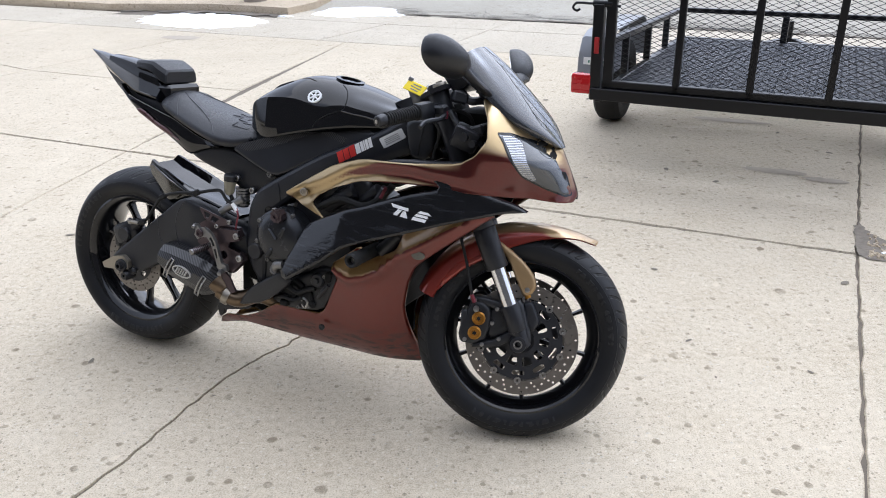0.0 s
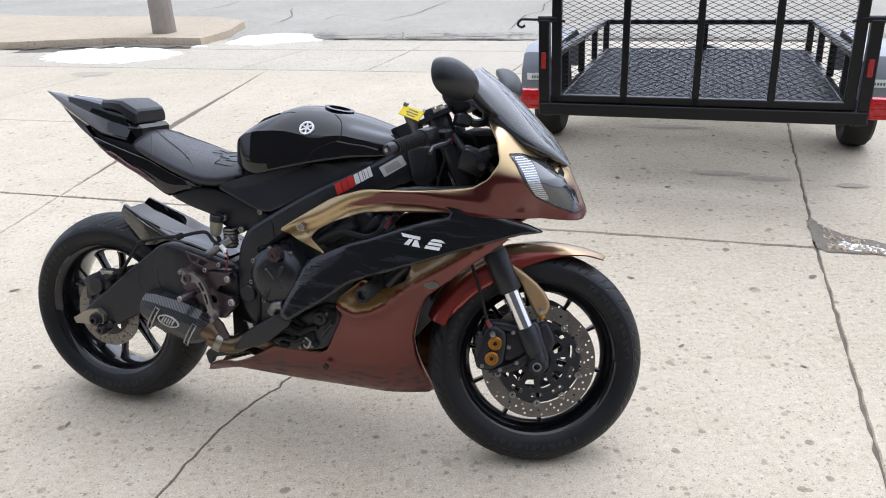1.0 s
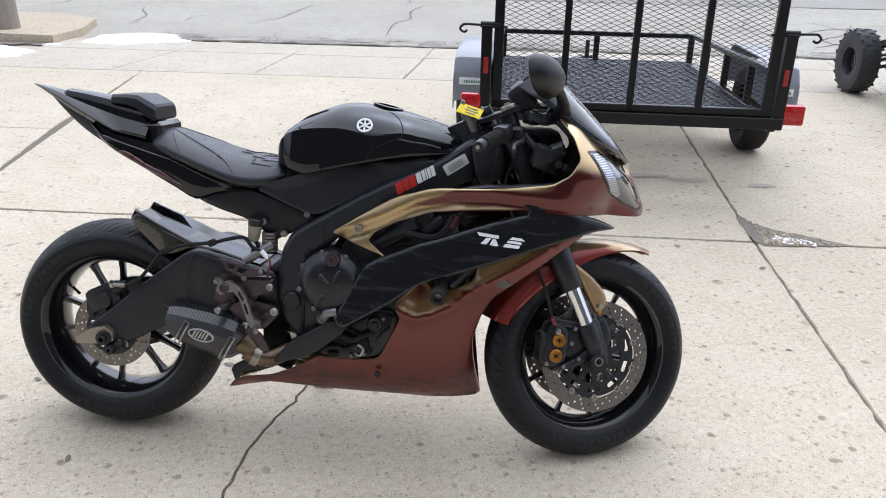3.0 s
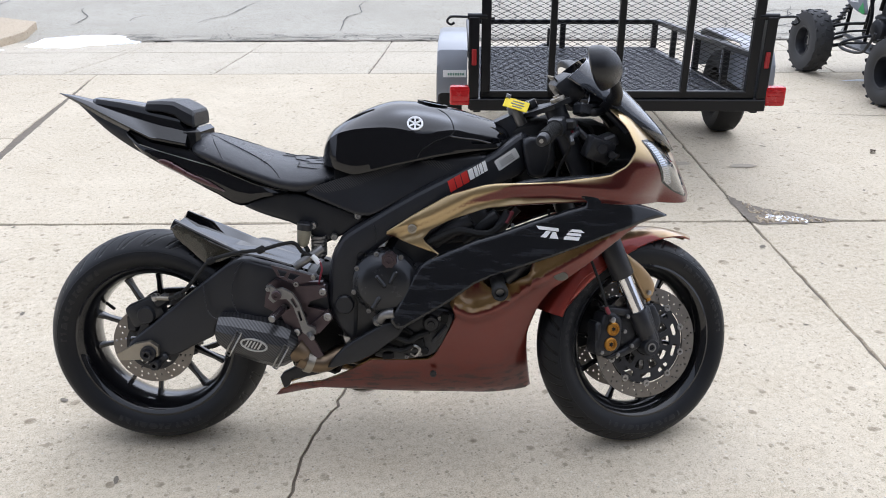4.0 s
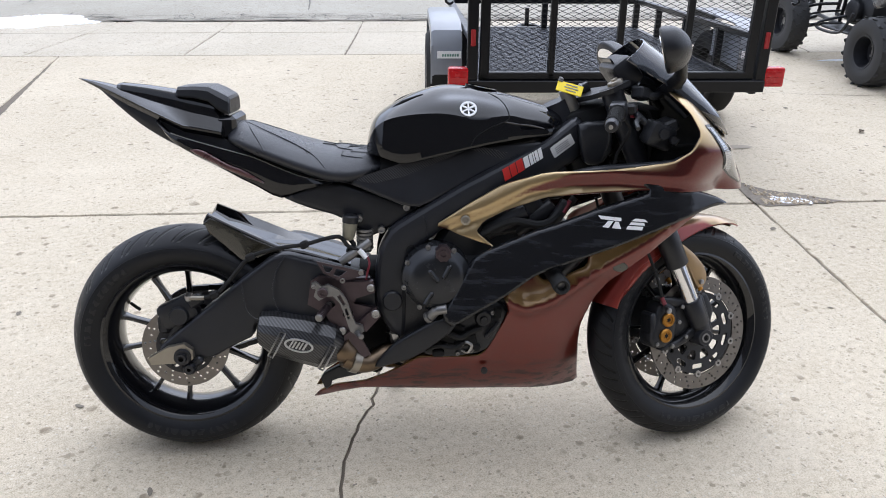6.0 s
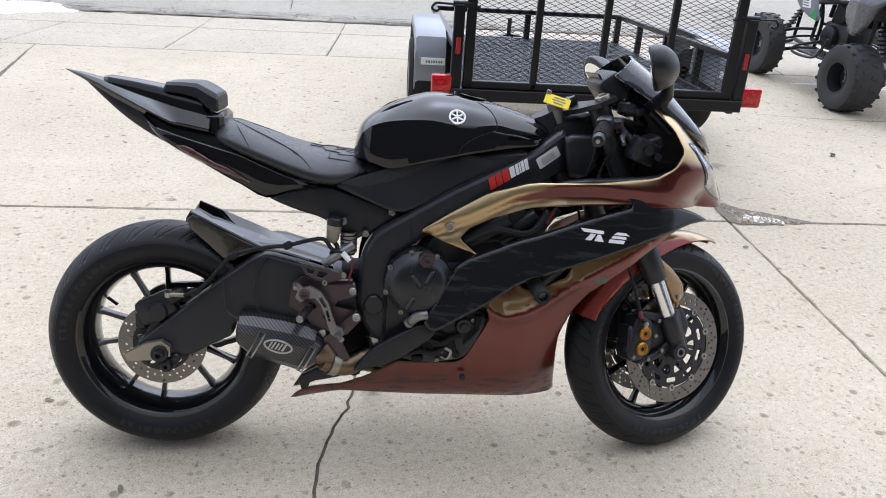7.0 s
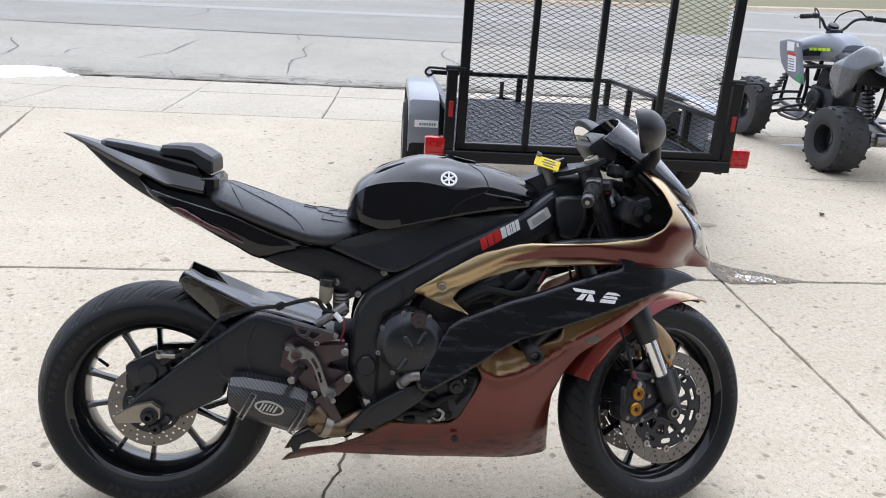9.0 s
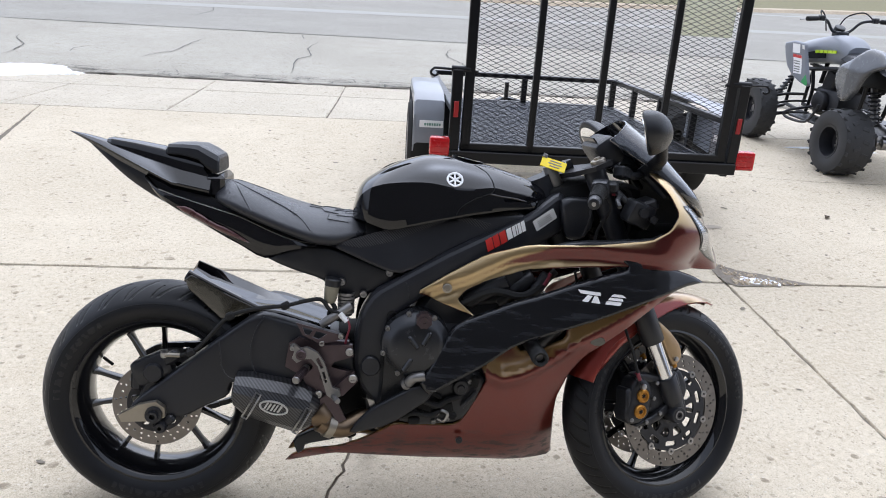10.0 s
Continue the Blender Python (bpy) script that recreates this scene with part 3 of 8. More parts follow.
def blob(c, rx, ry, z0, z1, rng, turn=0.0, rings=5, seg=40):
    """A low irregular heap in the lot's axes, such as melting snow."""
    bm = bmesh.new()
    wob = [1 + 0.16 * math.sin(2 * a + 1.3) + 0.1 * math.sin(3 * a + rng.uniform(0, 6)) + rng.uniform(-0.07, 0.07) for a in (2 * math.pi * k / seg for k in range(seg))]
    lay = []
    for j in range(rings + 1):
        t = j / rings
        row = []
        for k in range(seg):
            a = 2 * math.pi * k / seg
            x, y = rx * math.cos(a) * wob[k] * (1 - t * 0.95), ry * math.sin(a) * wob[k] * (1 - t * 0.95)
            row.append(bm.verts.new(site(c[0] + x * math.cos(turn) - y * math.sin(turn), c[1] + x * math.sin(turn) + y * math.cos(turn), z0 + (z1 - z0) * math.sqrt(t) * rng.uniform(0.85, 1.1))))
        lay.append(row)
    for a, b in zip(lay, lay[1:]):
        for k in range(seg):
            bm.faces.new((a[k], a[(k + 1) % seg], b[(k + 1) % seg], b[k]))
    bm.faces.new(lay[-1])
    return bm


rng = random.Random(4)
bm = bmesh.new()
bmesh.ops.create_grid(bm, x_segments=2, y_segments=2, size=600, matrix=Matrix.Translation((0, 0, -0.007)))
tagged(part("ground", bm, M["dirt"]), "dark dirt and grit in the joints below the concrete", "ground", kind="structure")

lot = tagged(new("pavement"), "worn tan concrete parking lot in large cracked slabs", "pavement", kind="structure")
jag = random.Random(9)
CRACK = [(-1.72, -1.0)] + [(u + jag.gauss(0, 0.007), v) for u, v in ((-1.66, 0.2), (-1.62, 0.8), (-1.59, 1.2), (-1.575, 1.35), (-1.555, 1.5), (-1.555, 1.62), (-1.56, 1.76), (-1.545, 1.9), (-1.522, 2.0), (-1.495, 2.12), (-1.47, 2.24), (-1.45, 2.38), (-1.43, 2.55), (-1.41, 2.75), (-1.40, 3.0), (-1.36, 3.3))] + [(-1.32, 3.69)]
fine = []
for a, b in zip(CRACK, CRACK[1:]):
    n = max(1, int(math.dist(a, b) / 0.03))
    fine += [(a[0] + (b[0] - a[0]) * k / n + (jag.gauss(0, 0.0045) if k else 0), a[1] + (b[1] - a[1]) * k / n) for k in range(n)]
CRACK = fine + CRACK[-1:]
SLABS = [
    CRACK + [(-3.63, 3.69), (-2.8, -1.0)],
    CRACK[::-1] + [(0.1, -1.0), (0.32, 1.6), (0.345, 3.69)],
    [(0.1, -1.0), (4.0, -1.0), (4.0, 3.69), (0.345, 3.69), (0.32, 1.6)],
    [(4.0, -1.0), (9.0, -1.0), (9.0, 3.69), (4.0, 3.69)],
    [(-2.8, -1.0), (-3.63, 3.69), (-8.0, 3.69), (-8.0, -1.0)],
    [(-3.63, 3.69), (0.345, 3.69), (0.47, 7.26), (-4.18, 7.26)],
    [(0.345, 3.69), (4.0, 3.69), (4.0, 7.26), (0.47, 7.26)],
    [(4.0, 3.69), (9.0, 3.69), (9.0, 7.26), (4.0, 7.26)],
    [(-3.63, 3.69), (-3.92, 5.2), (-6.2, 5.2), (-6.3, 3.69)],
    [(-6.3, 3.69), (-6.2, 5.2), (-8.0, 5.55), (-8.0, 3.69)],
    [(-3.92, 5.2), (-4.18, 7.26), (-5.85, 7.26), (-6.2, 5.2)],
    [(-6.2, 5.2), (-5.85, 7.26), (-8.0, 7.26), (-8.0, 5.55)],
    [(-10, -8), (0.1, -8), (0.1, -1.0), (-10, -1.0)], [(0.1, -8), (9, -8), (9, -1.0), (0.1, -1.0)],
    [(-20, -8), (-8, -8), (-8, 7.26), (-20, 7.26)], [(9, -8), (24, -8), (24, 7.26), (9, 7.26)],
]
WIDE = 0.004  # the long joint is wider than the others
for poly in SLABS:
    low = min(p[1] for p in poly) < 3.0
    poly = [(u, v + (-WIDE if low else WIDE) if abs(v - 3.69) < 1e-6 else v) for u, v in poly]
    part("concrete_slab", slab_mesh(poly, rng, gap=0.0046, amp=0.0026, step=0.05), M["concrete"], lot)
apron = tagged(new("driveway_apron"), "rough aggregate concrete driveway apron at the road's edge", "pavement", kind="structure")
cuts = [(-5.9, -5.75), (-4.5, -4.2), (-3.15, -3.02), (-1.77, -1.65), (-0.4, -0.28), (1.0, 1.12), (2.4, 2.5), (3.8, 3.9), (5.2, 5.3), (6.6, 6.7), (8.0, 8.1), (9.4, 9.5), (12, 12), (16, 16)]
for (a0, a1), (b0, b1) in zip(cuts, cuts[1:]):
    part("apron_slab", slab_mesh([(a0, 7.26), (b0, 7.26), (b0 * 0.3 + b1 * 0.7, 8.36), (a0 * 0.3 + a1 * 0.7, 8.36)], rng, gap=0.007), M["apron"], apron)
    part("gutter_slab", slab_mesh([(a0 * 0.3 + a1 * 0.7, 8.36), (b0 * 0.3 + b1 * 0.7, 8.36), (b1, 9.0), (a1, 9.0)], rng, gap=0.004), M["apron"], apron)
part("apron_slab", slab_mesh([(-8, 7.26), (-5.9, 7.26), (-5.75, 8.4), (-8, 8.0)], rng), M["apron"], apron)
part("apron_slab", slab_mesh([(-20, 7.26), (-8, 7.26), (-8, 8.2), (-20, 8.2)], rng), M["apron"], apron)

# broken corner where the joints meet, with grit and a few lumps of snow
HOLE = [(0.352, 4.06), (0.40, 3.93), (0.47, 3.86), (0.60, 3.80), (0.72, 3.73), (0.80, 3.69), (0.70, 3.668), (0.52, 3.645), (0.38, 3.64), (0.345, 3.70), (0.338, 3.9)]
bm = bmesh.new()
cap_flat(bm, [site(*q, 0.004) for a, b in zip(HOLE, HOLE[1:] + HOLE[:1]) for q in ragged(a, b, rng, 0.02, 0.006)])
tagged(part("spalled_patch", bm, M["gravel"]), "broken dark gritty corner of concrete at the joint", "pothole", kind="structure")
bm = bmesh.new()
for _ in range(150):
    k = rng.random() ** 0.7
    u, v = 0.39 + 0.36 * rng.random() * k, 3.66 + 0.26 * (1 - k) * rng.random() + 0.03 * rng.random()
    r = rng.uniform(0.004, 0.014)
    bmesh.ops.create_icosphere(bm, subdivisions=1, radius=r, matrix=Matrix.Translation(site(u, v, 0.004)) @ pose(0, 0, 0, rng.uniform(0, 90), 0, rng.uniform(0, 90)) @ Matrix.Diagonal((1, rng.uniform(0.6, 1), 0.6, 1)))
tagged(part("loose_grit", bm, M["kerb"], angle=20), "loose stones and grit in the broken corner", "grit", kind="stuff")
for k in range(26):
    t = rng.random()
    u, v = 0.44 + 0.2 * t + rng.gauss(0, 0.02), 3.745 - 0.05 * t + rng.gauss(0, 0.016)
    a = rng.choice((0.008, 0.011, 0.015, 0.022, 0.032))
    b = a * rng.uniform(0.4, 0.7)
    tagged(part("snow_lump", blob((u, v), a, b, 0.003, 0.009, rng, rng.uniform(0, 3), seg=16, rings=2), M["snow"]), "thin crust of old snow in the broken corner", "snow", group="snow lumps in the broken corner")

# oil and water marks on the lot
stain = mat("damp_stain", (0.41, 0.355, 0.285), 0.85, vary=0.25, scale=9, bump=0.3)
for u, v, a, b in ((-0.03, 4.66, 0.14, 0.05), (0.22, 4.60, 0.09, 0.045), (0.62, 4.55, 0.07, 0.04), (-5.97, 6.93, 0.2, 0.12), (-0.35, 5.6, 0.2, 0.05)):
    tagged(part("stain", blob((u, v), a, b, 0.0035, 0.0042, rng, seg=26, rings=2), stain), "brown damp stain on the concrete", "stain", kind="structure")
pit = mat("pit_grime", (0.19, 0.165, 0.13), 0.95, vary=0.4, scale=60, bump=0.6)
for k in range(150):
    u, v = rng.uniform(-3.2, 2.4), rng.uniform(0.4, 7.0)
    r = rng.choice((0.006, 0.008, 0.010, 0.013, 0.018))
    tagged(part("surface_pit", blob((u, v), r, r * rng.uniform(0.5, 0.9), 0.0032, 0.0038, rng, rng.uniform(0, 3), 1, 12), pit), "small dark pit in the worn concrete", "pit", group="pits in the concrete", kind="structure")

b = bmesh.new()
rows = []
for k, w in ((0, 0.002), (1, 0.014), (2, 0.022), (3, 0.017), (4, 0.006), (5, 0.0015)):
    c = site(1.51, 4.80, 0.006) + Vector((-0.03 + 0.013 * k, 0.004 * k, 0.004 * math.sin(k)))
    rows.append([c + Vector((0, -w, 0.007)), c, c + Vector((0, w, 0.009)), c + Vector((0, 0, -0.0015))])
tagged(part("dry_leaf", loft(rows, 2, True, b), mat("dry_leaf_brown", (0.07, 0.045, 0.025), 0.8, vary=0.3, scale=80)), "small curled brown dry leaf on the concrete", "leaf")

# road
bm = bmesh.new()
near = [(-26, 13.5), (-12, 11.6), (-9.1, 10.3), (-6.6, 10.1), (-5.95, 9.2), (-5.7, 8.8), (-4.6, 8.9)] + ragged((-4.6, 9.06), (10, 9.06), rng, 0.12, 0.03) + [(30, 9.1)]
row = [bm.verts.new(site(*p, -0.002)) for p in near + [(30, 14.12), (-26, 14.12)]]
bmesh.ops.triangulate(bm, faces=[bm.faces.new(row)])
tagged(part("road", bm, M["asphalt"]), "pale weathered asphalt road shoulder with winding cracks", "road", kind="structure")
bm = bmesh.new()
bm.faces.new([bm.verts.new(site(*p, 0.002)) for p in ((-60, 14.1), (60, 14.1), (60, 56), (-60, 21))])
tagged(part("road_lane", bm, M["lane"]), "grey asphalt traffic lanes with a pale worn strip", "road", kind="structure")
for a, b, w, tone in (((-40, 13.0), (30, 24.0), 0.9, (0.34, 0.328, 0.295)), ((-40, 20.0), (40, 34.5), 0.5, (0.36, 0.347, 0.31))):
    bm = bmesh.new()
    bm.faces.new([bm.verts.new(site(*p, 0.006)) for p in (a, b, (b[0], b[1] + w), (a[0], a[1] + w))])
    tagged(part("worn_strip", bm, mat("worn_asphalt", tone, 0.9, vary=0.1, scale=1.5, bump=0.4)), "pale worn strip along the asphalt lane", "road", kind="structure")
for pts, w in (([(-4.16, 10.44), (-4.05, 10.9), (-3.93, 11.12), (-3.9, 11.9), (-3.83, 12.78)], 0.03), ([(-2.29, 9.76), (-2.33, 10.9), (-2.19, 11.4), (-2.27, 12.2), (-2.17, 13.0)], 0.032),
               ([(-5.64, 10.1), (-5.73, 10.93), (-5.9, 11.3), (-6.07, 11.62), (-6.19, 12.0)], 0.03), ([(-2.49, 14.01), (-2.45, 13.6), (-2.4, 13.3)], 0.03), ([(-5.05, 10.6), (-5.1, 10.9), (-5.0, 11.2)], 0.025),
               ([(-0.2, 10.3), (-0.1, 11.2), (-0.25, 12.2), (-0.1, 13.1)], 0.03), ([(-12, 14.12), (-5, 14.1), (0, 14.15), (5.3, 14.1), (12, 14.1)], 0.05), ([(2.1, 9.6), (2.5, 10.5), (2.3, 11.4), (2.7, 12.5)], 0.03), ([(3.4, 9.9), (3.5, 11.0), (3.9, 11.9)], 0.03), ([(-4.7, 16.5), (-4.6, 17.6), (-4.75, 18.6)], 0.035), ([(-7.9, 11.4), (-7.6, 12.1), (-7.7, 13.0)], 0.035)):
    tagged(part("road_crack", ribbon(pts, w * 0.6, 0.006, rng), M["crack"]), "winding dark crack in the asphalt", "crack", group="road cracks", kind="structure")
for k in range(24):
    u, v = rng.uniform(-4.8, 6), 9.08 + 0.42 * rng.random() ** 2
    tagged(part("edge_crack", ribbon([(u, v), (u + rng.uniform(0.15, 0.5), v + rng.uniform(-0.04, 0.05)), (u + rng.uniform(0.5, 0.9), v + rng.uniform(-0.09, 0.07))], rng.uniform(0.012, 0.03), 0.003, rng), M["crack"]), "crazed crack along the broken edge of the asphalt", "crack", group="cracks along the road edge", kind="structure")
tagged(part("edge_gap", ribbon([(-4.5, 9.05), (-4.0, 9.09), (-3.3, 9.08), (-2.4, 9.06), (-1.2, 9.05), (0.4, 9.06), (2, 9.06), (5, 9.06)], 0.075, 0.004, rng), M["dirt"]), "dark debris in the gap between concrete and asphalt", "debris", kind="structure")
bm = bmesh.new()
for k in range(330):
    u, v = rng.uniform(-5.0, 7), 9.06 + 0.5 * rng.random() ** 1.6
    if rng.random() < 0.7:
        pts = [(u, v), (u + rng.uniform(0.06, 0.2), v + rng.uniform(-0.03, 0.03)), (u + rng.uniform(0.2, 0.4), v + rng.uniform(-0.05, 0.05))]
    else:
        pts = [(u, v - 0.05), (u + rng.uniform(-0.05, 0.05), v + 0.04), (u + rng.uniform(-0.08, 0.08), v + 0.12)]
    merge(bm, ribbon(pts, rng.uniform(0.006, 0.018), 0.0034, rng))
tagged(part("crazing", bm, M["crack"]), "crazed broken edge of the asphalt along the apron", "crack", kind="stuff")
for pts in ([(2.9, 8.6), (3.2, 9.6), (3.0, 10.4), (3.6, 11.2), (3.4, 12.2)], [(3.3, 9.3), (3.8, 10.1), (3.7, 11.0)], [(2.7, 9.8), (3.3, 10.3), (3.9, 10.5)], [(2.9, 10.9), (3.5, 11.5), (4.3, 11.6)]):
    tagged(part("road_crack", ribbon(pts, 0.026, 0.003, rng), M["crack"]), "winding dark crack in the asphalt", "crack", group="road cracks", kind="structure")

# hairline cracks in the lot
for pts, w in (([(1.0, 5.9), (2.0, 5.7), (3.2, 5.75)], 0.008), ([(1.8, 3.9), (2.6, 4.6), (3.6, 4.9)], 0.008)):
    tagged(part("hairline_crack", ribbon(pts, w, 0.003, rng), M["crack"]), "hairline crack across the concrete", "crack", group="cracks in the lot", kind="structure")

# kerbed island with the pole
isl = [(-20, 8.35), (-8.3, 8.25), (-6.95, 8.62), (-6.3, 8.64), (-5.75, 8.6), (-5.72, 9.2), (-5.95, 10.0), (-6.6, 10.42), (-9.1, 10.55), (-20, 12.2)]
bm = slab_mesh(isl, rng, gap=0.0, top=0.085, deep=0.1, amp=0.006)
island = tagged(part("kerb_island", bm, M["kerb"]), "low kerbed concrete island at the road's edge with dirty rim", "kerb", kind="structure")
tagged(part("kerb_dirt", ribbon([(-8.3, 8.2), (-6.95, 8.56), (-6.3, 8.58), (-5.7, 8.55)], 0.20, 0.005, rng), M["gravel"]), "dark wet dirt along the kerb", "dirt", kind="structure")
pole = thing("utility_pole", Matrix.Translation(site(-6.52, 9.02, 0.085)), "weathered grey wooden utility pole standing on the kerbed island", "pole")
bm = bmesh.new()
rng_p = random.Random(2)
prof = [(0.0, 0.145), (0.3, 0.14), (1.2, 0.136), (4.0, 0.125), (8.0, 0.11)]
rows = []
for z, r in prof:
    rows.append([(r * (1 + 0.03 * math.sin(3 * a) + 0.015 * math.sin(11 * a)) * math.cos(a), r * (1 + 0.03 * math.sin(3 * a) + 0.015 * math.sin(11 * a)) * math.sin(a), z) for a in (2 * math.pi * k / 40 for k in range(40))])
part("shaft", loft(rows, 3, True, bm), M["wood"], pole)

for c, rx, ry, h, t in (((-6.52, 7.93), 0.72, 0.52, 0.05, -0.12), ((-5.05, 9.02), 0.42, 0.42, 0.06, 0.2), ((-4.6, 8.95), 0.2, 0.12, 0.03, 0.1), ((2.55, 6.9), 0.22, 0.035, 0.012, 0.0), ((3.0, 6.82), 0.1, 0.025, 0.01, 0.0), ((-5.72, 8.5), 0.09, 0.04, 0.02, 0.3)):
    tagged(part("snow_patch", blob(c, rx, ry, 0.0, h, rng, t, 7, 56), M["snow"]), "thin melting patch of white snow on the concrete", "snow", group="melting snow patches")

# far verge, seen over the road
bm = bmesh.new()
k0 = [(-40, 17.5 + 2.2), (5, 27.3), (13, 31.2), (21, 35.6), (60, 57)]
for z0, z1, off0, off1 in ((0.0, 0.12, 0.0, 0.15), (0.12, 0.12, 0.15, 1.0)):
    a = [bm.verts.new(site(u, v + off0, z0)) for u, v in k0]
    b = [bm.verts.new(site(u, v + off1, z1)) for u, v in k0]
    for i in range(len(a) - 1):
        bm.faces.new((a[i], a[i + 1], b[i + 1], b[i]))
tagged(part("far_kerb", bm, M["kerb"]), "tan concrete kerb on the far side of the road", "kerb", kind="structure")
bm = bmesh.new()
a = [bm.verts.new(site(u, v + 1.0, 0.11)) for u, v in k0]
b = [bm.verts.new(site(u, v + 13.0, 0.35)) for u, v in k0]
for i in range(len(a) - 1):
    bm.faces.new((a[i], a[i + 1], b[i + 1], b[i]))
tagged(part("grass_verge", bm, M["grass"]), "dormant yellow-brown grass verge beyond the road", "grass", kind="structure")
bm = bmesh.new()
a = [bm.verts.new(site(u, v + 13.0, 0.36)) for u, v in k0]
b = [bm.verts.new(site(u, v + 60.0, 0.40)) for u, v in k0]
for i in range(len(a) - 1):
    bm.faces.new((a[i], a[i + 1], b[i + 1], b[i]))
tagged(part("far_pavement", bm, M["apron"]), "pale concrete beyond the grass verge", "pavement", kind="structure")


# ---------------------------------------------------------------- utility trailer
TRAILER = Matrix.Translation((1.44, 4.12, 0.0)) @ pose(0, 0, 0, 0, 0, -23.5)
BED_L, BED_W = 2.44, 0.75
trailer = thing("utility_trailer", TRAILER, "black steel utility trailer with a raised mesh ramp gate on concrete", "trailer")
slope = lambda y: 0.415 - 0.047 * y


def bar(name, p0, p1, w=0.05, h=0.05, material="trailer", parent=trailer, label="", roll=0.0):
    """A square steel tube from p0 to p1."""
    p0, p1 = Vector(p0), Vector(p1)
    d = p1 - p0
    turn = d.to_track_quat("Y", "Z").to_matrix().to_4x4()
    b = bmesh.new()
    box(b, (p0 + p1) / 2, (w, d.length, h), turn @ pose(0, 0, 0, 0, roll, 0), bev=0.004)
    return part(name, b, M[material], parent, label)


bar("rear_crossbar", (-0.785, -0.02, 0.418), (0.785, -0.02, 0.418), 0.05, 0.062)
for sx in (-1, 1):
    bar("side_beam", (sx * 0.745, 0.0, slope(0) - 0.02), (sx * 0.745, BED_L, slope(BED_L) - 0.02), 0.04, 0.055)
    bar("side_rail", (sx * 0.765, 0.03, slope(0) + 0.24), (sx * 0.765, BED_L, slope(BED_L) + 0.21), 0.045, 0.035)
    bar("corner_post", (sx * 0.765, 0.0, 0.39), (sx * 0.765, 0.0, 0.872), 0.055, 0.055)
    for y in (0.62, 1.24, 1.86):
        bar("rail_post", (sx * 0.76, y, slope(y)), (sx * 0.76, y, slope(y) + 0.235), 0.04, 0.04)
    bar("front_post", (sx * 0.745, BED_L - 0.02, slope(BED_L)), (sx * 0.745, BED_L - 0.02, slope(BED_L) + 0.22), 0.045, 0.045)
    hook = bmesh.new()
    rod(hook, (sx * 0.70, -0.005, 0.872), (sx * 0.80, -0.005, 0.872), 0.017, seg=14, bev=0.002)
    part("latch_sleeve", hook, M["trailer"], trailer)
    hook = bmesh.new()
    tube(hook, [(sx * 0.66, -0.005, 0.862), (sx * 0.86, -0.005, 0.872), (sx * 0.895, -0.005, 0.865), (sx * 0.905, -0.005, 0.845), (sx * 0.885, -0.005, 0.832), (sx * 0.868, -0.005, 0.842)], 0.0065, 8)
    part("latch_hook", hook, M["trailer"], trailer, "bent steel latch pin")
    b = bmesh.new()
    box(b, (sx * 0.764, -0.031, 0.668 if sx < 0 else 0.655), (0.026, 0.006, 0.085), bev=0.004)
    part("side_reflector", b, M["dull_red"], trailer, "red reflective strip on the post")
bar("front_rail", (-0.765, BED_L, slope(BED_L) + 0.21), (0.765, BED_L, slope(BED_L) + 0.21), 0.045, 0.035)
bar("front_beam", (-0.765, BED_L, slope(BED_L) - 0.02), (0.765, BED_L, slope(BED_L) - 0.02), 0.05, 0.055)
bar("front_post", (0.0, BED_L - 0.02, slope(BED_L)), (0.0, BED_L - 0.02, slope(BED_L) + 0.2), 0.045, 0.045)
bar("tongue", (-0.35, BED_L, slope(BED_L) - 0.09), (-0.03, BED_L + 1.0, 0.135), 0.05, 0.075)
bar("tongue", (0.35, BED_L, slope(BED_L) - 0.09), (0.03, BED_L + 1.0, 0.135), 0.05, 0.075)
b = bmesh.new()
rod(b, (0, BED_L + 0.95, 0.0), (0, BED_L + 0.95, 0.32), 0.02, seg=16)
rod(b, (0, BED_L + 0.95, 0.0), (0, BED_L + 0.95, 0.02), 0.07, seg=20)
part("jack", b, M["trailer"], trailer)
# deck of expanded steel, its strands on edge
b = bmesh.new()
nx, ny = 36, 92
for j in range(ny):
    y0 = 0.012 + j * (BED_L - 0.045) / ny
    dy = (BED_L - 0.045) / ny
    for s in (0, 1):
        row = []
        for i in range(nx + 1):
            x = -0.735 + 1.47 * i / nx
            y = y0 + dy * (0.5 + (0.48 if s else -0.48) * (i % 2))
            row.append([b.verts.new((x, y + oy, slope(y) + oz)) for oy, oz in ((-0.0022, -0.006), (0.0022, -0.006), (0.0022, 0.004), (-0.0022, 0.004))])
        for p, q in zip(row, row[1:]):
            for k in range(4):
                b.faces.new((p[k], p[(k + 1) % 4], q[(k + 1) % 4], q[k]))
part("deck", b, M["deck"], trailer, "dark steel mesh deck")["kind"] = "stuff"
for y in (0.4, 0.82, 1.24, 1.66, 2.08):
    bar("cross_member", (-0.74, y, slope(y) - 0.035), (0.74, y, slope(y) - 0.035), 0.04, 0.04)

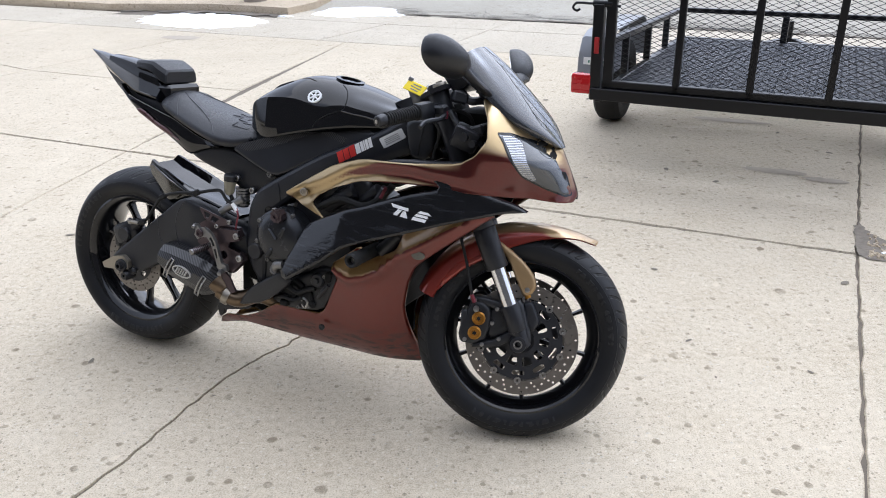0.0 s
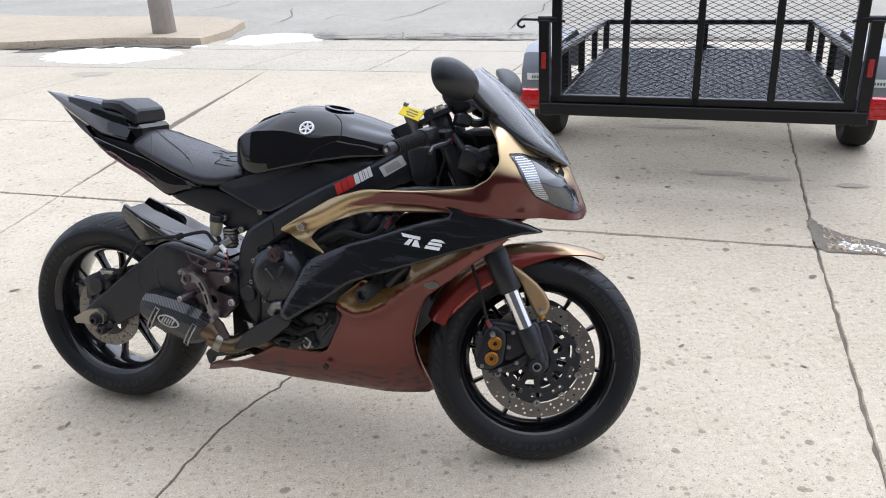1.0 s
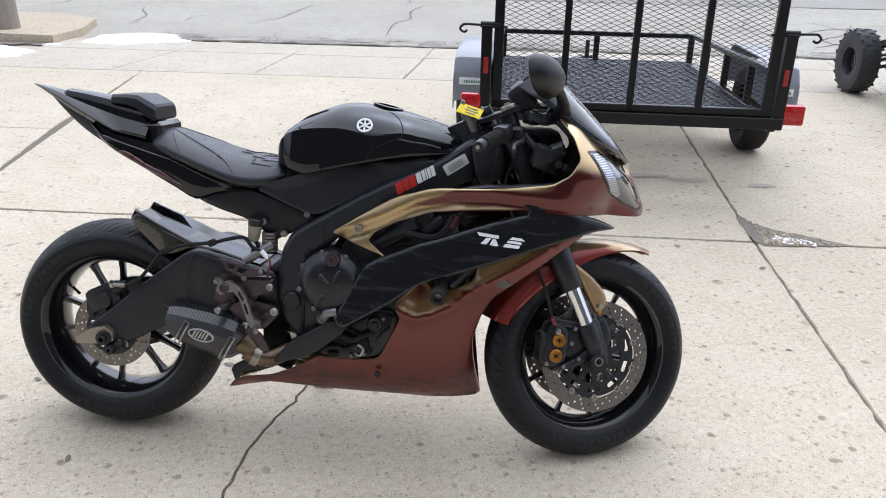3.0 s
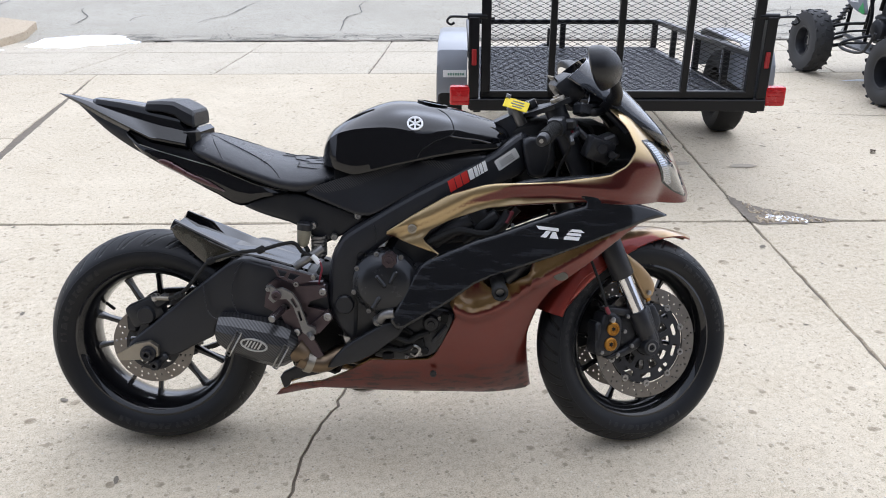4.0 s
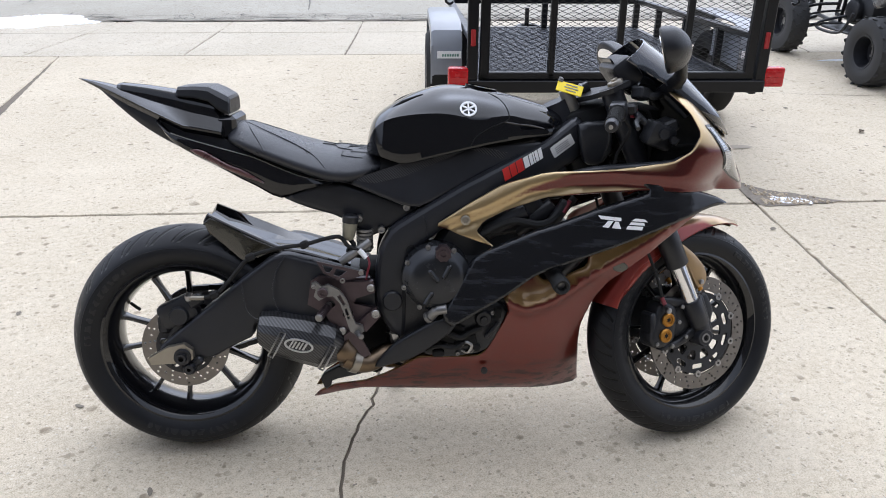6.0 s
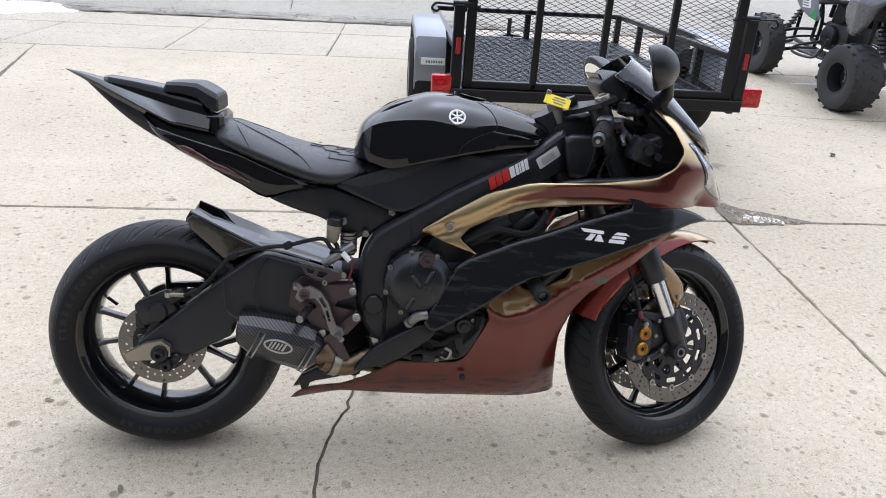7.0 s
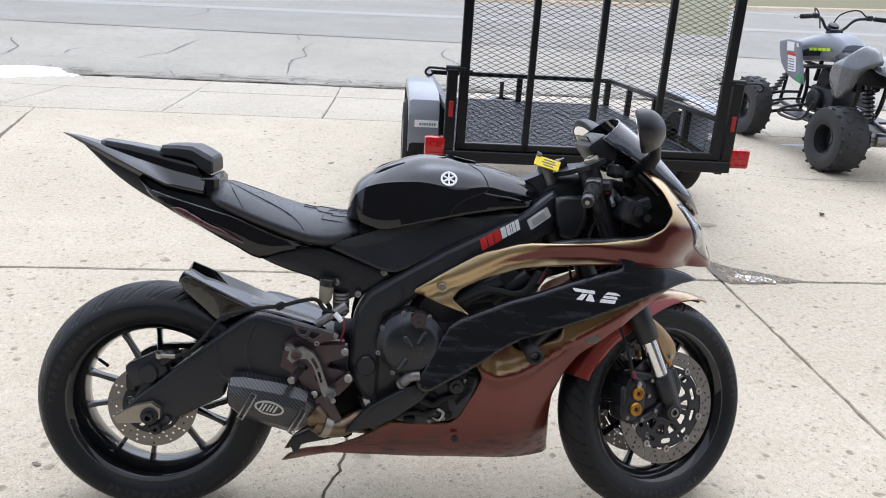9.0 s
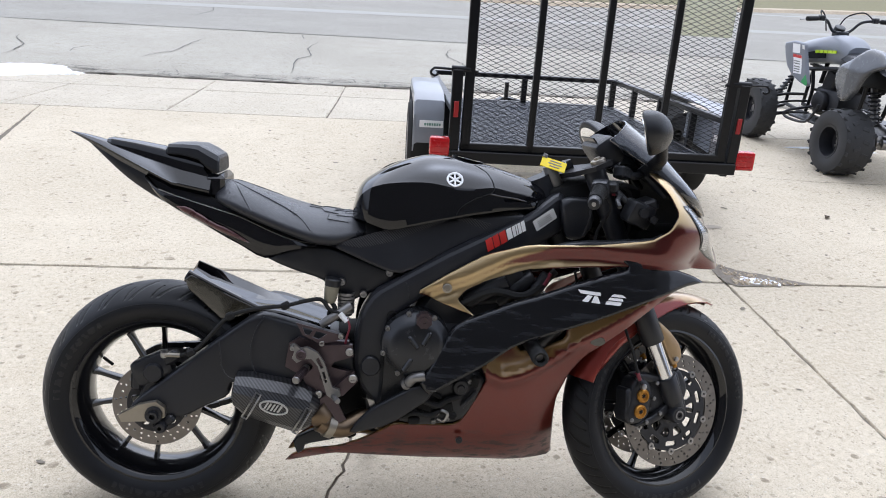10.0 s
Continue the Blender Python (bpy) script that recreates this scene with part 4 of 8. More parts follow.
gate = part("ramp_gate", box(bmesh.new(), (0, 0.0, 0.468), (1.46, 0.036, 0.04), bev=0.004), M["trailer"], trailer, "raised ramp gate of square tube and expanded steel mesh")
GATE_TOP = 1.72
for x in (-0.702, -0.353, 0.0, 0.353, 0.702):
    w = 0.05 if abs(x) > 0.5 else 0.034
    bar("gate_post", (x, 0.0, 0.45), (x, 0.0, GATE_TOP), w, 0.036, parent=gate)
bar("gate_top_bar", (-0.72, 0.0, GATE_TOP), (0.72, 0.0, GATE_TOP), 0.036, 0.04, parent=gate)
for x0, x1 in ((-0.68, -0.37), (-0.336, -0.017), (0.017, 0.336), (0.37, 0.68)):
    b = bmesh.new()
    wx, hz = 0.0285, 0.0128
    nx, nz = round((x1 - x0) / wx), int((GATE_TOP - 0.49) / (2 * hz))
    wx = (x1 - x0) / nx
    for j in range(nz):
        z = 0.487 + j * 2 * hz
        for s in (-1, 1):
            row = []
            for i in range(nx + 1):
                x = x0 + i * wx
                zz = z + hz + s * (hz - 0.0008) * (1 if i % 2 else 0.06)
                row.append([b.verts.new((x + 0.0, y0, zz + dz)) for y0, dz in ((0.0155, -0.0015), (0.0195, 0.0), (0.0155, 0.0015))])
            for p, q in zip(row, row[1:]):
                for k in range(3):
                    b.faces.new((p[k], p[(k + 1) % 3], q[(k + 1) % 3], q[k]))
    part("mesh_panel", b, M["wire"], gate, "black expanded steel mesh", angle=10)
b = bmesh.new()
box(b, (0.515, 0.024, 1.27), (0.285, 0.003, 0.33))
sheet = mat("pale_yellow_sheet", (0.9, 0.89, 0.70), 0.35, Transmission_Weight=0.75)
part("plastic_sheet", b, sheet, gate, "pale yellow-green sheet fixed behind the mesh")

for sx in (-1, 1):
    lamp = part("tail_light", box(bmesh.new(), (sx * 0.838, -0.005, 0.463), (0.108, 0.055, 0.104), bev=0.012, seg=2), M["red_lens"], trailer, "square red tail light")
    part("light_mount", box(bmesh.new(), (sx * 0.81, 0.04, 0.46), (0.07, 0.05, 0.07), bev=0.004), M["trailer"], trailer)
    b = bmesh.new()
    for k in range(3):
        box(b, (sx * 0.838, -0.035, 0.43 + 0.033 * k), (0.09, 0.006, 0.004))
    part("lens_rib", b, M["red_lens"], lamp)
    wheel = part("wheel", lathe(bmesh.new(), [(0.10, -0.06), (0.112, -0.075), (0.15, -0.078), (0.158, -0.06), (0.15, 0.0), (0.06, 0.02), (0.06, -0.02), (0.10, -0.03)], (sx * 0.905, 1.02, 0.265), 32, pose(0, 0, 0, 0, 0, 90 if sx > 0 else -90)), M["alloy"], trailer, "small steel wheel")
    tp = [(0.15, -0.065), (0.19, -0.082), (0.235, -0.08), (0.258, -0.06), (0.265, -0.02), (0.265, 0.02), (0.258, 0.06), (0.235, 0.08), (0.19, 0.082), (0.15, 0.065)]
    part("tyre", lathe(bmesh.new(), tp, (sx * 0.905, 1.02, 0.265), 48, pose(0, 0, 0, 0, 0, 90)), M["rubber"], wheel, "black trailer tyre")
    # mudguard: a folded plastic arch over the wheel
    b = bmesh.new()
    prof = [(0.36, 0.40), (0.37, 0.56), (0.42, 0.63), (0.52, 0.660), (1.22, 0.640), (1.31, 0.61), (1.35, 0.54), (1.36, 0.38)]
    rows = []
    for y, z in prof:
        rows.append([b.verts.new((sx * x, y, z + dz)) for x, dz in ((0.795, 0.0), (0.95, 0.0), (0.968, -0.012), (0.972, -0.06), (0.966, -0.06), (0.962, -0.018), (0.945, -0.008), (0.795, -0.008))])
    for p, q in zip(rows, rows[1:]):
        for k in range(8):
            b.faces.new((p[k], p[(k + 1) % 8], q[(k + 1) % 8], q[k]))
    b.faces.new(rows[0])
    b.faces.new(rows[-1][::-1])
    guard = part("mudguard", b, M["fender_grey"], trailer, "grey plastic mudguard")
    b = bmesh.new()
    box(b, (sx * 0.797, 0.60, 0.52), (0.006, 0.44, 0.22), bev=0.002)
    part("inner_wall", b, M["fender_grey"], guard)
    b = bmesh.new()
    box(b, (sx * 0.868, 0.353, 0.505), (0.135, 0.004, 0.04))
    part("sticker", b, M["white"], guard, "white sticker with illegible print")
    b = bmesh.new()
    for k in range(7):
        box(b, (sx * 0.868 - 0.035 + 0.014 * k, 0.3495, 0.503), (0.009, 0.002, 0.014))
    part("print", b, mat("green_print", (0.1, 0.25, 0.2), 0.5), guard, "dark green print bars")
    bar("axle", (0, 1.02, 0.265), (sx * 0.85, 1.02, 0.265), 0.045, 0.045)

# the shop front behind the camera, plain, unseen, sized to darken near reflections
bm = bmesh.new()
box(bm, site(-0.6, -3.2, 2.7), (18.0, 0.3, 5.4), pose(0, 0, 0, 0, 0, -21.9))
tagged(part("building_wall", bm, mat("dark_brick_wall", (0.07, 0.067, 0.066), 0.9, vary=0.3, scale=4, bump=0.5, bump_scale=30)), "plain dark brick shop wall facing the lot, unseen behind the camera", "wall", kind="structure")


# ---------------------------------------------------------------- motorcycle
BIKE = Matrix.Translation((-1.066, 2.643, 0.0)) @ pose(0, 0, 0, 0, 0, -22.3) @ pose(0, 0, 0, -10)
bike = thing("motorcycle", BIKE, "black and red-gold sport motorcycle leaning on its side stand on concrete", "motorcycle")
REAR, FRONT = Vector((0.032, 0, 0.303)), Vector((1.371, 0, 0.285))
RAKE, STEER = radians(24), radians(20)
HEAD = Vector((1.345, 0, 0.300))
turned = Matrix.Translation(HEAD) @ Matrix.Rotation(STEER, 4, Vector((-math.sin(RAKE), 0, math.cos(RAKE)))) @ Matrix.Translation(-HEAD)
straight = turned.inverted()


def steered(bm, squeeze=1.0, shift=(0, 0, 0)):
    """Turns what hangs on the fork with the handlebar."""
    bmesh.ops.scale(bm, vec=(1, squeeze, 1), verts=bm.verts)
    bmesh.ops.translate(bm, vec=shift, verts=bm.verts)
    bmesh.ops.transform(bm, matrix=turned, verts=bm.verts)
    return bm


def mirrored(bm):
    bmesh.ops.scale(bm, vec=(1, -1, 1), verts=bm.verts)
    return bm


def bolt(p, r, parent, material="steel", d=(0, -1, 0), h=0.006, name="bolt"):
    """A socket-head bolt that stands out along d."""
    b = bmesh.new()
    p, d = Vector(p), Vector(d).normalized()
    m = Matrix.Translation(p) @ d.to_track_quat("Y", "Z").to_matrix().to_4x4()
    lathe(b, [(0.0006, h * 0.45), (r * 0.45, h * 0.45), (r * 0.5, h), (r * 0.85, h), (r, h * 0.7), (r, -0.004), (0.0006, -0.004)], (0, 0, 0), 14, m, closed=False)
    return part(name, b, M[material], parent)


def wheel_rim(bm, radius, half, c, seg=72):
    r = radius
    lathe(bm, [(r + 0.006, half), (r - 0.004, half + 0.002), (r - 0.012, half - 0.004), (r - 0.020, half - 0.014), (r - 0.030, half * 0.45), (r - 0.034, 0), (r - 0.030, -half * 0.45), (r - 0.020, -half + 0.014), (r - 0.012, -half + 0.004),
               (r - 0.004, -half - 0.002), (r + 0.006, -half), (r - 0.006, -half + 0.01), (r - 0.022, 0), (r - 0.006, half - 0.01)], c, seg)
    return bm


def tyre_profile(outer, rim, half):
    h = outer - rim
    pts = [(rim - 0.002, half * 0.74), (rim + h * 0.12, half * 0.88), (rim + h * 0.30, half * 0.98), (rim + h * 0.48, half), (rim + h * 0.64, half * 0.93), (rim + h * 0.80, half * 0.72), (rim + h * 0.92, half * 0.45), (rim + h * 0.98, half * 0.2), (outer, 0)]
    top = spline(pts, 3)
    return [tuple(p) for p in top] + [(p[0], -p[1]) for p in reversed(top[:-1])]


def brake_disc(name, c, y, outer, inner, holes, parent, thick=0.005):
    """A drilled rotor, built round its own axle."""
    loops = [circle(c[0], c[2], outer, 96), circle(c[0], c[2], inner, 72)]
    for k in range(holes):
        a = 2 * math.pi * k / holes
        band = outer - inner
        for j, t in enumerate((0.2, 0.5, 0.8)):
            if (k + j) % 2 == 0 or j == 1:
                aa = a + 0.05 * j
                loops.append(circle(c[0] + (inner + band * t) * math.cos(aa), c[2] + (inner + band * t) * math.sin(aa), 0.0034, 7))
    return part(name, plate(bmesh.new(), loops, y - thick / 2, y + thick / 2), M["disc"], parent, "drilled steel brake disc")


def spoke_pair(bm, c, a, r0, r1, y0, w0, w1, t):
    """One tapering spoke from the hub to the rim at the angle a."""
    d, n = Vector((math.cos(a), 0, math.sin(a))), Vector((-math.sin(a), 0, math.cos(a)))
    rows = []
    for r, w, th in ((r0, w0, t * 1.5), (r0 + (r1 - r0) * 0.3, w0 * 0.75, t * 1.1), (r0 + (r1 - r0) * 0.8, w1, t), (r1, w1 * 1.5, t * 1.5)):
        p = Vector(c) + d * r
        rows.append([p + n * w * x + Vector((0, y0 + th * z, 0)) for x, z in ((-1, -0.6), (-0.6, -1), (0.6, -1), (1, -0.6), (1, 0.6), (0.6, 1), (-0.6, 1), (-1, 0.6))])
    return loft(rows, 2, True, bm)


# rear wheel
def centred(ob, c, m=None):
    """Moves a mesh's origin to the wheel's centre, so that patterns turn round the axle."""
    ob.data.transform(Matrix.Translation(-Vector(c)))
    ob.matrix_basis = (m or Matrix()) @ Matrix.Translation(c)
    return ob


rear_wheel = part("rear_wheel", wheel_rim(bmesh.new(), 0.216, 0.074, REAR), M["rim"], bike, "gloss black ten-spoke rear wheel")
centred(part("tyre", lathe(bmesh.new(), tyre_profile(0.303, 0.212, 0.090), REAR, 120), M["tyre_r"], rear_wheel, "wide worn black rear tyre"), REAR)
for k in range(5):
    for o in (-15, 15):
        part("spoke", spoke_pair(bmesh.new(), REAR, radians(104 + 72 * k + o * 0.95), 0.045, 0.19, 0.0, 0.011, 0.0055, 0.014), M["rim"], rear_wheel)
b = lathe(bmesh.new(), [(0.018, -0.085), (0.045, -0.085), (0.05, -0.06), (0.056, -0.02), (0.056, 0.02), (0.05, 0.06), (0.045, 0.085), (0.018, 0.085)], REAR, 36)
part("hub", b, M["rim"], rear_wheel)
brake_disc("brake_disc", REAR, -0.082, 0.110, 0.070, 30, rear_wheel)
carrier = [circle(REAR.x, REAR.z, 0.074, 60), circle(REAR.x, REAR.z, 0.03, 30)]
for k in range(5):
    a = 2 * math.pi * (k + 0.3) / 5
    carrier.append(circle(REAR.x + 0.055 * math.cos(a), REAR.z + 0.055 * math.sin(a), 0.011, 12))
part("disc_carrier", plate(bmesh.new(), carrier, -0.086, -0.08), M["matte"], rear_wheel)
teeth = []
for k in range(45 * 2):
    a = 2 * math.pi * k / 90
    r = 0.105 if k % 2 else 0.098
    teeth.append((REAR.x + r * math.cos(a), REAR.z + r * math.sin(a)))
part("sprocket", plate(bmesh.new(), [teeth, circle(REAR.x, REAR.z, 0.06, 40)], 0.078, 0.085), M["alloy"], rear_wheel, "toothed rear sprocket")
tube_b = bmesh.new()
rod(tube_b, (REAR.x - 0.155, 0.0, REAR.z + 0.092), (REAR.x - 0.128, -0.015, REAR.z + 0.079), 0.0042, seg=10)
part("valve", tube_b, M["rubber"], rear_wheel)

# chain on the far side
b = bmesh.new()
top0, top1 = Vector((REAR.x, 0.081, REAR.z + 0.105)), Vector((0.50, 0.081, 0.43))
low0, low1 = Vector((REAR.x, 0.081, REAR.z - 0.105)), Vector((0.50, 0.081, 0.36))
run = [top0 + (top1 - top0) * k / 30 for k in range(31)] + [low1 + (low0 - low1) * k / 30 for k in range(31)]
run += [Vector((REAR.x - 0.105 * math.sin(a), 0.081, REAR.z - 0.105 * math.cos(a))) for a in (math.pi * k / 20 for k in range(1, 20))]
for i, p in enumerate(run):
    q = run[(i + 1) % len(run)]
    d = q - p
    box(b, (p + q) / 2, (d.length * 1.15, 0.016 if i % 2 else 0.011, 0.014), d.to_track_quat("X", "Z").to_matrix().to_4x4())
part("chain", b, M["engine"], bike, "greasy drive chain")

# swingarm
SWING = [(-0.020, 0.318), (0.0, 0.338), (0.1, 0.417), (0.203, 0.498), (0.270, 0.548), (0.305, 0.558), (0.392, 0.533), (0.52, 0.49), (0.53, 0.40), (0.42, 0.385), (0.342, 0.384), (0.225, 0.384), (0.216, 0.342), (0.167, 0.319), (0.111, 0.288), (0.070, 0.283), (0.03, 0.278), (-0.02, 0.29)]
arm_y = along([(-0.02, 0.128), (0.1, 0.128), (0.2, 0.125), (0.27, 0.13), (0.33, 0.138), (0.53, 0.12)])
swing = part("swingarm", shell(SWING, lambda x, z: arm_y(x) + 0.004, -1, 0.034, 0.02, 0.010, 0.008), M["matte"], bike, "matte black alloy swingarm")
part("far_arm", shell(SWING, lambda x, z: arm_y(x), 1, 0.03, 0.03, 0.014, 0.012), M["matte"], swing)
b = bmesh.new()
box(b, (0.42, 0, 0.46), (0.14, 0.2, 0.09), bev=0.02, seg=2)
part("crossbrace", b, M["matte"], swing)
rib = bmesh.new()
tube(rib, [(0.196, -0.143, 0.49), (0.20, -0.146, 0.46), (0.205, -0.147, 0.42), (0.23, -0.147, 0.395), (0.30, -0.152, 0.388)], 0.0018, 6)
part("weld_bead", rib, M["matte"], swing)
rib = bmesh.new()
tube(rib, [(0.305, -0.14, 0.552), (0.285, -0.148, 0.52), (0.272, -0.15, 0.46), (0.29, -0.152, 0.40)], 0.0018, 6)
part("weld_bead", rib, M["matte"], swing)
adj = part("chain_adjuster", plate(bmesh.new(), [[(-0.045, 0.298), (0.005, 0.326), (0.045, 0.334), (0.066, 0.318), (0.066, 0.294), (0.045, 0.284), (-0.038, 0.281)]], -0.15, -0.133), M["raw"], bike, "bare alloy axle block")
b = bmesh.new()
lathe(b, [(0.007, -0.168), (0.012, -0.168), (0.013, -0.158), (0.02, -0.158), (0.022, -0.148), (0.007, -0.148)], (REAR.x + 0.008, 0, REAR.z - 0.002), 24)
part("axle_nut", b, M["engine"], adj)
b = bmesh.new()
lathe(b, [(0.005, -0.16), (0.012, -0.16), (0.016, -0.15), (0.016, -0.12), (0.005, -0.12)], (0.055, 0, 0.268), 20)
box(b, (0.06, -0.135, 0.275), (0.06, 0.02, 0.022), pose(0, 0, 0, 0, -30, 0), bev=0.006)
part("stand_bobbin", b, M["engine"], adj, "black paddock stand bobbin")

# rear caliper
cal = bmesh.new()
box(cal, (0.028, -0.098, 0.405), (0.10, 0.045, 0.066), pose(0, 0, 0, 0, -24, 0), bev=0.014, seg=2)
box(cal, (0.075, -0.108, 0.435), (0.045, 0.03, 0.03), pose(0, 0, 0, 0, -30, 0), bev=0.008)
box(cal, (-0.01, -0.098, 0.372), (0.03, 0.035, 0.05), bev=0.008)
box(cal, (0.02, -0.1, 0.35), (0.035, 0.03, 0.06), pose(0, 0, 0, 0, 20, 0), bev=0.006)
rcal = part("rear_caliper", cal, M["engine"], bike, "dusty black rear brake caliper")
b = bmesh.new()
lathe(b, [(0.001, -0.132), (0.021, -0.132), (0.024, -0.126), (0.024, -0.11), (0.001, -0.11)], (0.034, 0, 0.4), 28, closed=False)
part("piston_cap", b, M["engine"], rcal)
bolt((0.06, -0.122, 0.446), 0.009, rcal, "steel", (0, -0.4, 1), 0.01, "banjo_bolt")
b = bmesh.new()
rod(b, (0.062, -0.125, 0.447), (0.10, -0.128, 0.447), 0.006, seg=12)
part("banjo_fitting", b, M["raw"], rcal)
hose = bmesh.new()
tube(hose, [(0.10, -0.128, 0.447), (0.135, -0.135, 0.462), (0.165, -0.14, 0.492), (0.192, -0.145, 0.524), (0.223, -0.145, 0.555), (0.283, -0.145, 0.574), (0.355, -0.145, 0.584), (0.405, -0.143, 0.597), (0.441, -0.14, 0.600), (0.462, -0.138, 0.575), (0.487, -0.14, 0.567)], 0.005, 8)
brake_hose = part("brake_hose", hose, M["rubber"], bike, "black rear brake hose")
for p in ((0.223, -0.146, 0.555), (0.355, -0.146, 0.584), (0.128, -0.137, 0.458)):
    b = bmesh.new()
    box(b, p, (0.022, 0.016, 0.018), pose(0, 0, 0, 0, -25, 0), bev=0.004)
    part("hose_clip", b, M["rubber"], brake_hose)

# hugger: a sharp wedge with raised sides, a sloping floor and smoked side wings
b = bmesh.new()
rows = []
for x, z, w, hh, f in ((0.098, 0.629, 0.066, 0.010, 0.004), (0.109, 0.647, 0.068, 0.030, 0.012), (0.145, 0.630, 0.074, 0.026, 0.017), (0.168, 0.619, 0.078, 0.022, 0.014), (0.24, 0.586, 0.088, 0.018, 0.012), (0.291, 0.562, 0.090, 0.016, 0.008), (0.346, 0.551, 0.087, 0.016, 0.003), (0.462, 0.513, 0.080, 0.016, 0.001)):
    rows.append([(x, y, z + dz) for y, dz in ((-w, -hh), (-w, -0.004), (-w * 0.96, 0.0), (-w * 0.80, 0.001), (-w * 0.46, -f), (w * 0.46, -f), (w * 0.80, 0.001), (w * 0.96, 0.0), (w, -0.004), (w, -hh), (w - 0.004, -hh), (w * 0.8, -f - 0.008), (-w * 0.8, -f - 0.008), (-w + 0.004, -hh))])
hugger = part("rear_hugger", loft(rows, 1, True, b), M["gloss"], bike, "glossy black rear hugger with a sunken top", angle=18)
for s in (-1, 1):
    b = shell([(0.099, 0.626), (0.109, 0.600), (0.150, 0.567), (0.192, 0.531), (0.235, 0.538), (0.268, 0.552), (0.330, 0.549), (0.291, 0.556), (0.20, 0.599), (0.116, 0.638)], lambda x, z: 0.094 - 0.26 * max(0.0, 0.20 - x), s, 0.003, 0.012, 0.004, 0.002, cut=0.08)
    part("hugger_side", b, M["smoke_brown"], hugger, "smoked brown side wing of the hugger")

# muffler: a faceted can lofted along its length
rows = []
for top, low, k in (((0.236, 0.402), (0.231, 0.345), 0.80), ((0.240, 0.411), (0.236, 0.331), 0.97), ((0.275, 0.412), (0.262, 0.306), 1.0), ((0.350, 0.400), (0.335, 0.279), 1.0), ((0.405, 0.386), (0.382, 0.264), 1.0), ((0.428, 0.374), (0.404, 0.268), 0.92), ((0.446, 0.345), (0.430, 0.282), 0.62)):
    row = []
    for v, y in ((0, -0.150), (0.03, -0.168), (0.20, -0.189), (0.38, -0.199), (0.64, -0.199), (0.82, -0.189), (0.97, -0.168), (1, -0.150), (1, -0.122), (0.97, -0.108), (0.72, -0.086), (0.28, -0.086), (0.03, -0.108), (0, -0.122)):
        row.append((top[0] + (low[0] - top[0]) * v, -0.142 + (y + 0.142) * k, top[1] + (low[1] - top[1]) * v))
    rows.append(row)
muffler = part("muffler", loft(rows, 1, True), M["carbon"], bike, "short carbon-wrapped hexagonal exhaust muffler", angle=16)
b = bmesh.new()
rod(b, (0.432, -0.15, 0.318), (0.462, -0.15, 0.292), 0.038, 0.027, 20, 0.003)
part("end_cone", b, M["titanium"], muffler, "bronze-tinted steel cone")
for x, z in ((0.282, 0.346), (0.403, 0.309)):
    b = bmesh.new()
    loop = []
    for t in (-1, -0.7, -0.35, 0, 0.35, 0.7, 1):
        y = -0.2035 + 0.010 * max(0.0, abs(t) - 0.45)
        loop.append((x + 0.017 * t, y, z + 0.031 * t))
    left = [(q[0] - 0.0055, q[1], q[2] + 0.003) for q in loop]
    right = [(q[0] + 0.0055, q[1], q[2] - 0.003) for q in loop[::-1]]
    tube(b, left + right + left[:1], 0.0024, 6, smooth=False)
    part("strap", b, M["steel"], muffler, "slotted bare metal strap")
b = bmesh.new()
m = Matrix.Translation((0.336, -0.2005, 0.343)) @ pose(0, 0, 0, 0, 14, 0)
oval = [(0.036 * math.cos(a), 0.0165 * math.sin(a)) for a in (2 * math.pi * k / 32 for k in range(32))]
plate(b, [oval, [(x * 0.87, z * 0.8) for x, z in oval]], -0.003, 0.003, m)
for x, w, sl in ((-0.019, 0.004, 0.3), (-0.011, 0.004, 0.3), (-0.002, 0.004, 0.3), (0.006, 0.0035, 0.3), (0.015, 0.005, 0.3)):
    plate(b, [[(x - w / 2 - 0.003, -0.009), (x + w / 2 - 0.003, -0.009), (x + w / 2 + 0.003, 0.009), (x - w / 2 + 0.003, 0.009)]], -0.003, 0.002, m)
part("badge", b, M["badge"], muffler, "oval silver badge with slanted bars")
b = bmesh.new()
tube(b, [(0.443, -0.155, 0.292), (0.47, -0.148, 0.277), (0.505, -0.135, 0.268), (0.56, -0.11, 0.285), (0.62, -0.08, 0.26), (0.75, -0.05, 0.22), (0.9, -0.03, 0.24)], 0.0265, 18)
exhaust = part("exhaust_pipe", b, M["titanium"], bike, "heat-tinted exhaust pipe")
b = bmesh.new()
lathe(b, [(0.026, -0.01), (0.031, -0.01), (0.031, 0.01), (0.026, 0.01)], (0, 0, 0), 24)
bmesh.ops.transform(b, matrix=Matrix.Translation((0.468, -0.149, 0.278)) @ Vector((0.028, 0.008, -0.013)).to_track_quat("Y", "Z").to_matrix().to_4x4(), verts=b.verts)
part("clamp", b, M["raw"], exhaust)
b = bmesh.new()
plate(b, [[(0.444, 0.352), (0.462, 0.365), (0.49, 0.34), (0.51, 0.30), (0.49, 0.29), (0.468, 0.325), (0.446, 0.332)]], -0.165, -0.158)
part("hanger", b, M["anod"], exhaust, "dull metal exhaust hanger")

